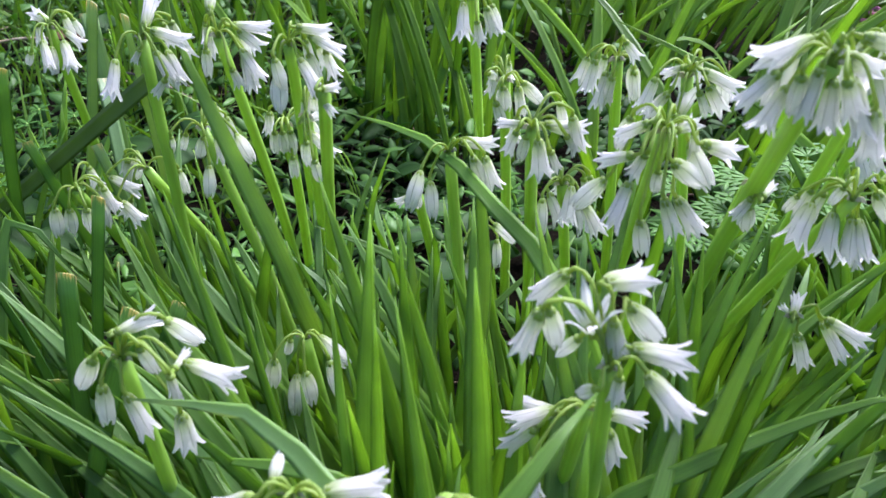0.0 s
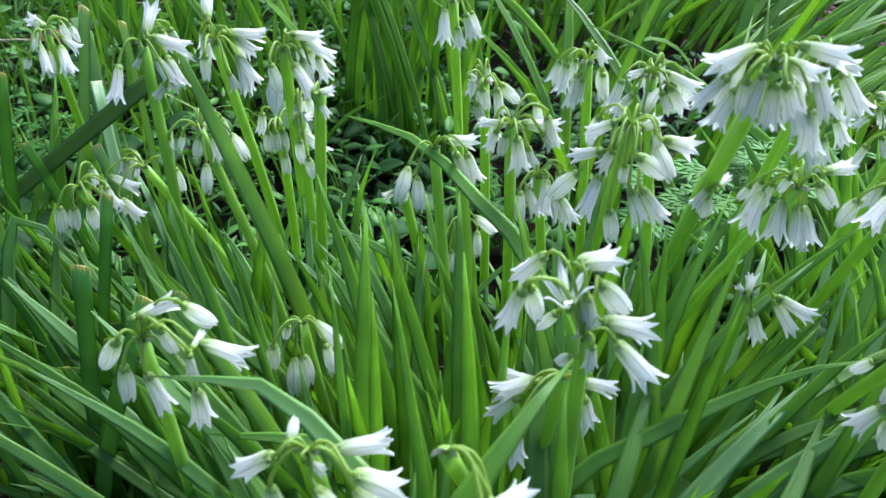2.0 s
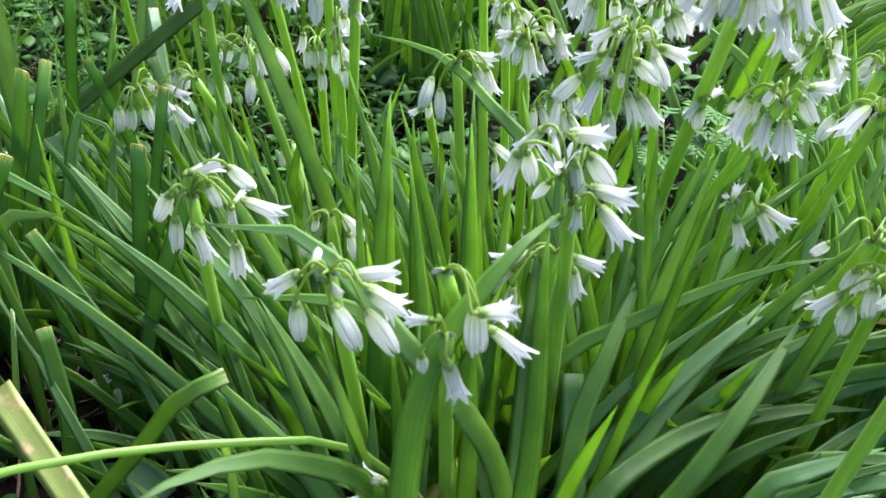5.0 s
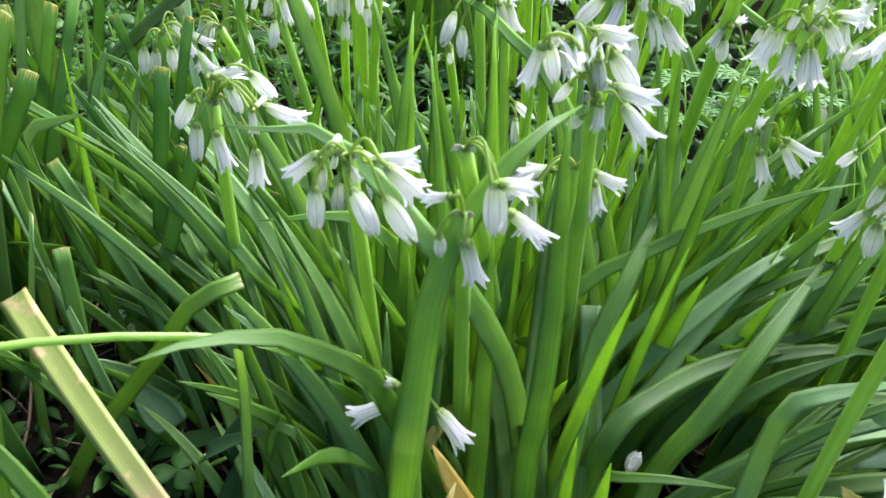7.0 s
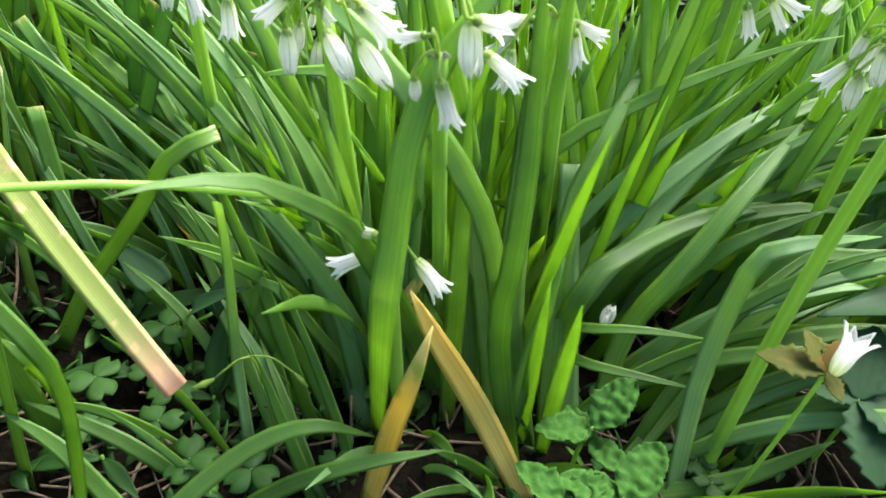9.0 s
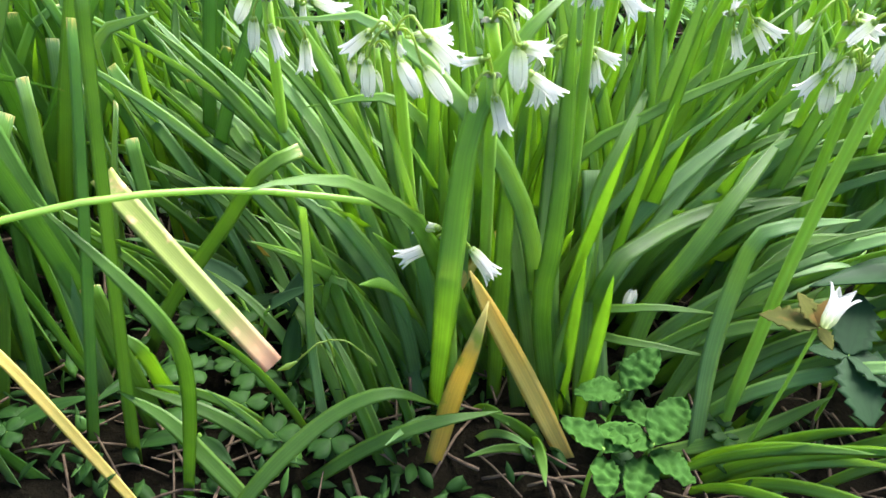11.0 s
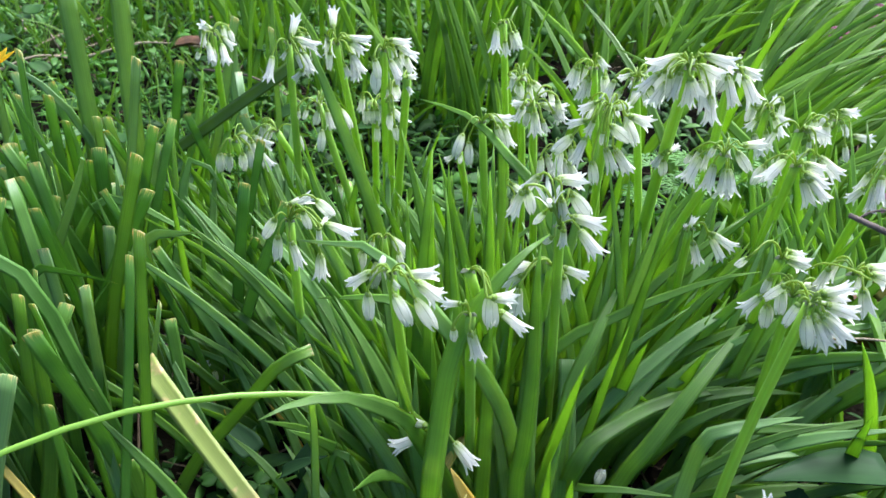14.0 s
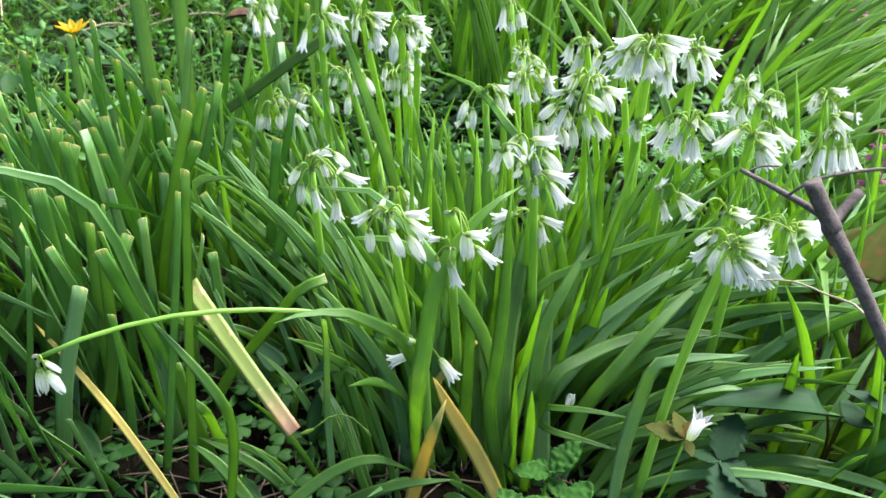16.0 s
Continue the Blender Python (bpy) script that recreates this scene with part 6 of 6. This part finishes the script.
def round_leaf_plant(x, y, leaves, seed, material=None, label="low plant with round dark green leaves"):
    rng = random.Random(seed)
    t = thing("round_leaf_plant", (x, y, ground_z(x, y)), label, "plant", "round-leaved plants")
    for k in range(leaves):
        yaw, r, h, s = rng.uniform(0, 360), rng.uniform(0.01, 0.05), rng.uniform(0.03, 0.1), rng.uniform(0.02, 0.04)
        px_, py_ = x + r * math.cos(radians(yaw)), y + r * math.sin(radians(yaw))
        z = ground_z(x, y)
        shape_object("stalk", tube_shape([(x, y, z - 0.003), ((x + px_) / 2, (y + py_) / 2, z + h * 0.7), (px_, py_, z + h)], (0.0009, 0.0007), 5, 5), STEM, t)
        shape_object("leaf", put(plate_shape(s, s * 0.95, ROUND, cup=0.12, droop=0.25, n=8), (px_, py_, z + h), yaw + rng.uniform(-40, 40), rng.uniform(5, 45)), material or HERB, t)


for k, (x, y, c) in enumerate([(-0.45, 0.56, 6), (-0.58, 0.66, 6), (-0.3, 0.62, 5), (-0.42, 0.78, 6), (-0.62, 0.5, 5), (-0.22, 0.55, 5), (-0.1, 0.62, 5), (-0.52, 0.42, 5), (0.02, 0.5, 4), (-0.33, 0.47, 4), (0.12, 0.47, 4), (-0.7, 0.6, 6), (-0.75, 0.82, 6), (-0.26, 0.42, 4)]):
    round_leaf_plant(x, y, c, 60 + k)


def cleavers(x, y, height, seed):
    rng = random.Random(seed)
    t = thing("cleavers", (x, y, ground_z(x, y)), "thin weed stem with whorls of narrow green leaves", "plant", "cleavers stems")
    lean = (rng.uniform(-0.03, 0.03), rng.uniform(-0.03, 0.02))
    z0 = ground_z(x, y)
    top = (x + lean[0], y + lean[1], z0 + height)
    shape_object("stem", tube_shape([(x, y, z0 - 0.003), (x + lean[0] * 0.3, y + lean[1] * 0.3, z0 + height * 0.5), top], (0.0011, 0.0008), 8, 5), STEM, t)
    for j in range(5):
        s = 0.35 + 0.16 * j
        c = (x + lean[0] * s, y + lean[1] * s, z0 + height * s)
        heap = Heap()
        for k in range(7):
            heap.add(put(plate_shape(0.019 - 0.002 * j, 0.0036, LANCE, cup=0.1, droop=0.1, n=4, m=2), c, k * 51 + rng.uniform(-8, 8), rng.uniform(0, 25)))
        base = np.array(t.location); heap.v = [q - base for q in heap.v]
        link("leaf_whorl", heap.mesh("leaf_whorl", MINT), t)


for k, (x, y, h) in enumerate([(-0.333, 0.53, 0.13), (-0.36, 0.5, 0.11), (-0.31, 0.57, 0.12), (-0.4, 0.6, 0.1), (-0.28, 0.5, 0.1), (-0.5, 0.7, 0.1), (-0.55, 0.58, 0.09), (-0.2, 0.6, 0.12), (-0.6, 0.75, 0.1), (-0.46, 0.66, 0.11), (0.05, 0.58, 0.1), (-0.35, 0.68, 0.1)]):
    cleavers(x, y, h, 80 + k)


def cut_leaf_herb(x, y, height, seed, pale=True):
    """A stalk with finely divided leaves."""
    rng = random.Random(seed)
    t = thing("feathery_herb", (x, y, ground_z(x, y)), "herb with finely divided soft green leaves", "plant", "feathery herbs")
    for j in range(4):
        yaw = rng.uniform(0, 360)
        top = (x + 0.02 * math.cos(radians(yaw)), y + 0.02 * math.sin(radians(yaw)), height * rng.uniform(0.8, 1.05))
        shape_object("stalk", tube_shape([(x, y, ground_z(x, y) - 0.003), (x, y, height * 0.5), top], (0.0009, 0.0006), 5, 5), STEM, t)
        heap = Heap()
        for side in (-70, -35, 0, 35, 70):
            a = yaw + side
            heap.add(put(plate_shape(0.026, 0.004, LANCE, n=5, m=2), top, a, 8))
            c, s = math.cos(radians(a)), math.sin(radians(a))
            for r in (0.009, 0.016):
                for w in (-42, 42):
                    heap.add(put(plate_shape(0.011, 0.0032, LANCE, n=4, m=2), (top[0] + r * c, top[1] + r * s, top[2] + 0.001), a + w, 6))
        base = np.array(t.location); heap.v = [q - base for q in heap.v]
        link("leaf", heap.mesh("leaf", WEED), t)


for k, (x, y, h) in enumerate([(0.2, 0.47, 0.16), (0.165, 0.45, 0.15), (0.24, 0.5, 0.15), (0.33, 0.58, 0.14)]):
    cut_leaf_herb(x, y, h, 120 + k)


def trifoliate(place, foot, spread, material, label):
    """A stalked leaf of three toothed leaflets."""
    t = thing("toothed_leaf", foot, label, "leaf", "toothed leaves")
    p = np.array(place)
    shape_object("stalk", tube_shape([foot, (p + np.array(foot)) / 2 + np.array((0.004, 0.004, 0.004)), place], (0.0012, 0.0009), 6, 6), STEM, t)
    for yaw, pitch, size in spread:
        shape_object("leaflet", put(plate_shape(size, size * 0.72, OVATE if material is BROAD else LANCE, 6, 0.34, 0, 0.06, 0.12, 24, 6), place, yaw, pitch), material, t)


trifoliate((0.236, 0.15, 0.075), (0.245, 0.17, -0.004), [(75, 30, 0.036), (-75, -18, 0.036), (-25, -5, 0.034), (170, 0, 0.018)], BROAD, "soft green leaf with three toothed leaflets")
trifoliate((0.209, 0.132, 0.106), (0.19, 0.12, -0.004), [(172, 6, 0.026), (130, 38, 0.018), (70, 45, 0.014), (-60, -15, 0.012)], SPIKY, "spiky toothed leaf turning yellow-brown")


def fallen_flower(a, b, label, kind="o"):
    """A bell that has dropped: its six tepals lie together."""
    a, b = Vector(a), Vector(b)
    t = thing("fallen_flower", a, label, "flower", "fallen flowers")
    axis = b - a
    turn = axis.to_track_quat("Z", "Y").to_matrix().to_4x4()
    for k in range(6):
        link("tepal", (OPEN[2] if kind == "o" else SHUT[1]), t, turn @ pose(0, 0, 0, 0, 0, 60 * k + 9) @ Matrix.Diagonal((axis.length, axis.length, axis.length * (0.92 if k % 2 else 1), 1)))


fallen_flower((0.211, 0.131, 0.107), (0.216, 0.137, 0.126), "white bell lying on the spiky yellow leaf")
fallen_flower((-0.176, 0.226, 0.05), (-0.163, 0.233, 0.056), "dropped white bell caught between leaves", "b")
fallen_flower((-0.158, 0.23, 0.05), (-0.16, 0.228, 0.036), "dropped white bell caught between leaves", "b")
fallen_flower((-0.334, 0.39, 0.101), (-0.322, 0.391, 0.1), "dropped white bell caught between leaves", "b")
fallen_flower((0.131, 0.192, 0.05), (0.133, 0.189, 0.066), "dropped white bell caught between leaves", "b")


def broad_plant(x, y, leaves, label, material, stem_material):
    t = thing("broad_leaf_plant", (x, y, ground_z(x, y)), label, "plant", "broad-leaved plants")
    for lx, ly, lz, yaw, pitch, roll, size, w in leaves:
        shape_object("stalk", tube_shape([(x, y, -0.004), (x + (lx - x) * 0.3, y + (ly - y) * 0.3, lz * 0.6), (lx, ly, lz)], (0.0014, 0.001), 6, 6), stem_material, t)
        shape_object("leaf", put(plate_shape(size, w, ARROW, cup=0.16, droop=0.12, n=14, m=8), (lx, ly, lz), yaw, pitch, roll), material, t)


broad_plant(0.318, 0.215, [(0.302, 0.2, 0.092, 193, 8, 22, 0.088, 0.05), (0.312, 0.202, 0.09, 10, -8, 0, 0.03, 0.026), (0.33, 0.24, 0.13, 20, 20, 0, 0.05, 0.035)], "broad dark bluish-green arrow-shaped leaves on a brown stalk", BROAD, OLIVE)
broad_plant(0.33, 0.3, [(0.31, 0.3, 0.11, 170, 10, 30, 0.07, 0.05), (0.32, 0.32, 0.13, 60, 30, 10, 0.06, 0.05), (0.345, 0.29, 0.1, -20, 5, 0, 0.06, 0.04)], "broad olive-brown dull leaves behind the flowers", OLIVE, OLIVE)
broad_plant(0.38, 0.2, [(0.36, 0.19, 0.1, 160, 15, 10, 0.055, 0.04), (0.4, 0.2, 0.12, 20, 25, 0, 0.06, 0.045), (0.38, 0.23, 0.09, 90, 5, 0, 0.05, 0.04)], "broad dark bluish-green leaves low in the grass", BROAD, STEM)
broad_plant(-0.085, 0.16, [(-0.07, 0.15, 0.05, 15, 35, 0, 0.035, 0.012), (-0.062, 0.155, 0.045, 60, 50, 0, 0.04, 0.014), (-0.1, 0.17, 0.04, 150, 15, 0, 0.045, 0.02)], "low plant with narrow dark green leaves", BROAD, STEM)


def narrow_herb(x, y, leaves):
    """A low herb with narrow, pointed dark leaves."""
    t = thing("narrow_herb", (x, y, ground_z(x, y)), "low herb with narrow pointed dark green leaves", "plant", "narrow-leaved herbs")
    for yaw, pitch, size in leaves:
        z = ground_z(x, y) + 0.012
        shape_object("leaf", put(plate_shape(size, size * 0.26, LANCE, cup=0.2, droop=0.25, n=10, m=4), (x, y, z), yaw, pitch), HERB, t)
    shape_object("stem", tube_shape([(x, y, -0.004), (x, y, ground_z(x, y) + 0.014)], (0.0012, 0.001), 4, 6), STEM, t)


for spot in ((-0.118, 0.165, ((25, 28, 0.055), (160, 20, 0.04), (80, 45, 0.04))), (-0.055, 0.13, ((95, 62, 0.045), (60, 50, 0.04), (190, 15, 0.035))),
             (-0.135, 0.12, ((170, 12, 0.05), (20, 10, 0.045), (240, 20, 0.035))), (-0.19, 0.06, ((30, 30, 0.05), (150, 25, 0.05), (280, 15, 0.04))), (-0.09, 0.085, ((200, 8, 0.04), (330, 12, 0.03)))):
    narrow_herb(*spot)


# ---- dead stalks and the branch ----
def stalk(name, points, radii, material, label, category, group=""):
    t = thing(name, points[0], label, category, group)
    shape_object("stalk", tube_shape(points, radii, 14, 7), material, t)
    return t


def branch():
    t = thing("dead_branch", (0.36, 0.03, 0.0), "forked grey-brown dead branch with a broken stub", "branch")
    shape_object("limb", tube_shape([(0.36, 0.03, -0.01), (0.317, 0.055, 0.17), (0.27, 0.078, 0.248), (0.236, 0.092, 0.295)], (0.0037, 0.0031, 0.0027, 0.0034), 18, 10, 0.05), WOOD, t)
    shape_object("broken_stub", tube_shape([(0.238, 0.091, 0.292), (0.23, 0.0925, 0.303), (0.2235, 0.093, 0.3125)], (0.0038, 0.0035, 0.0038), 8, 10, 0.12), WOOD, t)
    shape_object("knot", tube_shape([(0.2405, 0.0905, 0.2865), (0.237, 0.0918, 0.2925), (0.234, 0.0925, 0.2985)], (0.0028, 0.0042, 0.0031), 8, 10, 0.1), WOOD, t, "swollen woody knot")
    shape_object("side_limb", tube_shape([(0.236, 0.092, 0.294), (0.241, 0.1, 0.298), (0.247, 0.108, 0.304)], (0.0028, 0.0022, 0.0024), 6, 9, 0.08), WOOD, t)
    shape_object("twig", tube_shape([(0.231, 0.095, 0.297), (0.222, 0.103, 0.298), (0.198, 0.122, 0.2995)], (0.0017, 0.0014, 0.001), 8, 7, 0.1), WOOD, t)
    shape_object("thin_twig", tube_shape([(0.217, 0.096, 0.3035), (0.224, 0.1, 0.309), (0.232, 0.103, 0.312), (0.255, 0.112, 0.315), (0.29, 0.125, 0.313)], (0.0007, 0.0008, 0.0006), 12, 5), WOOD, t)
    shape_object("thin_twig", tube_shape([(0.2, 0.12, 0.2985), (0.206, 0.121, 0.303), (0.214, 0.12, 0.305)], (0.0006, 0.0004), 6, 5), WOOD, t)


branch()
stalk("dry_tendril", [(0.208, 0.172, 0.206), (0.225, 0.167, 0.209), (0.245, 0.164, 0.215), (0.26, 0.148, 0.221), (0.275, 0.12, 0.23), (0.3, 0.085, 0.2)], (0.0005, 0.0006, 0.0007), STRAW, "pale thin dry stalk touching the dead branch", "stalk", "dry stalks")
stalk("dry_tendril", [(0.22, 0.218, 0.215), (0.226, 0.215, 0.223), (0.237, 0.208, 0.226), (0.249, 0.208, 0.221)], (0.0005, 0.0006), PEDICEL, "pale thin stalk between the bells", "stalk", "dry stalks")
stalk("dry_stalk", [(0.03, 0.155, 0.06), (0.045, 0.17, 0.09), (0.0585, 0.186, 0.101)], (0.0032, 0.0031, 0.0029), DRY, "hollow tan dead stalk lying between the leaves", "stalk", "dry stalks")


for k, pts in enumerate(([(-0.165, 0.235, 0.0), (-0.163, 0.23, 0.03), (-0.168, 0.226, 0.062)], [(-0.155, 0.24, 0.0), (-0.158, 0.236, 0.025), (-0.15, 0.23, 0.05)], [(-0.14, 0.215, 0.0), (-0.143, 0.21, 0.022), (-0.136, 0.2, 0.045)],
                         [(-0.1, 0.19, 0.0), (-0.103, 0.182, 0.02), (-0.098, 0.176, 0.036)], [(-0.075, 0.2, 0.01), (-0.088, 0.2, 0.04), (-0.1, 0.198, 0.062)], [(-0.09, 0.175, 0.0), (-0.085, 0.172, 0.016), (-0.088, 0.168, 0.032)])):
    t = thing("withered_leaf", pts[0], "thin withered tan leaf standing among the stalks", "leaf", "withered leaves")
    shape_object("blade", blade_shape(pts, 0.004 + 0.001 * (k % 3), (0.3, -0.8, 0.5), 60, 8, 0.2), STRAW if k % 2 else DRY, t)


def pod_stalk():
    t = thing("pod_stalk", (-0.014, 0.115, 0.0), "thin weed stalk with two small green pods", "plant")
    shape_object("stalk", tube_shape([(-0.014, 0.115, -0.004), (-0.023, 0.124, 0.03), (-0.026, 0.122, 0.06), (-0.036, 0.117, 0.054), (-0.042, 0.113, 0.049)], (0.0008, 0.0007, 0.0005), 12, 5), PEDICEL, t)
    shape_object("side_stalk", tube_shape([(-0.026, 0.122, 0.06), (-0.016, 0.123, 0.06), (-0.006, 0.123, 0.052)], (0.0005, 0.0005), 8, 5), PEDICEL, t)
    shape_object("pod", tube_shape([(-0.041, 0.1135, 0.0495), (-0.046, 0.111, 0.047), (-0.051, 0.109, 0.045)], (0.0006, 0.0018, 0.0004), 8, 7), PEDICEL, t)
    shape_object("pod", tube_shape([(-0.0065, 0.123, 0.0525), (-0.003, 0.1225, 0.049), (0.0, 0.122, 0.046)], (0.0006, 0.0015, 0.0004), 8, 7), PEDICEL, t)


pod_stalk()


def twigs():
    rng = random.Random(51)
    for k in range(22):
        x, y = rng.uniform(-1.05, -0.45), rng.uniform(0.7, 1.25)
        a, d = rng.choice((-0.7, 0.5, 1.3)) + rng.gauss(0, 0.3), rng.uniform(0.1, 0.26)
        z = ground_z(x, y) + rng.uniform(0.02, 0.05)
        p = [(x, y, z), (x + d * 0.5 * math.cos(a) + rng.uniform(-0.01, 0.01), y + d * 0.5 * math.sin(a), z + rng.uniform(0, 0.025)), (x + d * math.cos(a), y + d * math.sin(a), z + rng.uniform(-0.02, 0.02))]
        stalk("dead_twig", p, (rng.uniform(0.0012, 0.0026), 0.0009), STRAW if k % 3 else TWIG, "thin bleached dead twig lying in the weeds", "twig", "dead twigs")


twigs()


def dead_leaf(place, yaw, pitch, size, label):
    t = thing("dead_leaf", place, label, "leaf", "dead leaves")
    shape_object("blade", put(plate_shape(size, size * 0.6, OVATE, cup=0.25, droop=0.3, n=10, wrinkle=0.002), place, yaw, pitch), DEAD, t)


dead_leaf((-0.5, 0.78, 0.1), 20, 20, 0.06, "curled rust-brown dead leaf among the weeds")
dead_leaf((-0.33, 0.36, 0.05), 80, 40, 0.05, "curled rust-brown dead leaf among the stalks")
dead_leaf((-0.3, 0.37, 0.07), 120, 30, 0.03, "curled rust-brown dead leaf among the stalks")
dead_leaf((-0.06, 0.13, 0.008), 200, 5, 0.02, "small brown dead leaf on the soil")
dead_leaf((0.34, 0.36, 0.06), 120, 55, 0.06, "dull brown dying leaf beside the flowers")


def yellow_flower(place, label):
    t = thing("yellow_flower", (place[0], place[1] + 0.02, 0.0), label, "flower")
    shape_object("stalk", tube_shape([(place[0], place[1] + 0.02, -0.003), (place[0], place[1] + 0.01, place[2] * 0.6), place], (0.001, 0.0008), 6, 5), STEM, t)
    for k in range(8):
        shape_object("petal", put(plate_shape(0.016, 0.006, LANCE, cup=0.2, droop=-0.1, n=6, m=4), place, 45 * k, 25), YELLOW, t)
    shape_object("centre", tube_shape([(place[0], place[1], place[2] - 0.001), (place[0], place[1], place[2] + 0.003)], (0.003, 0.0022), 3, 8), YELLOW, t)


yellow_flower((-0.325, 0.285, 0.255), "small yellow flower with narrow petals beside cut leaves")


def pink_spike(x, y, height, seed):
    rng = random.Random(seed)
    t = thing("pink_flower_spike", (x, y, ground_z(x, y)), "spike of small pink flowers standing in the grass", "flower", "pink flower spikes")
    z0 = ground_z(x, y)
    shape_object("stalk", tube_shape([(x, y, z0 - 0.003), (x + 0.005, y, z0 + height * 0.5), (x + 0.002, y - 0.004, z0 + height)], (0.0015, 0.001), 8, 6), STEM, t)
    for k in range(16):
        s = 0.5 + 0.5 * k / 15
        a = 137.5 * k
        c = (x + 0.004 * math.cos(radians(a)), y + 0.004 * math.sin(radians(a)), z0 + height * s)
        heap = Heap()
        for j in range(3):
            heap.add(put(plate_shape(0.012, 0.006, OVATE, cup=0.3, droop=0.2, n=4, m=2), c, a + (j - 1) * 34, 12))
        base = np.array(t.location); heap.v = [q - base for q in heap.v]
        link("floret", heap.mesh("floret", PINK), t)


for k, (x, y, h) in enumerate([(0.455, 0.985, 0.17), (0.475, 0.93, 0.14), (0.4, 0.95, 0.13), (0.372, 0.53, 0.16), (0.43, 0.66, 0.15), (0.5, 0.82, 0.12)]):
    pink_spike(x, y, h, 140 + k)
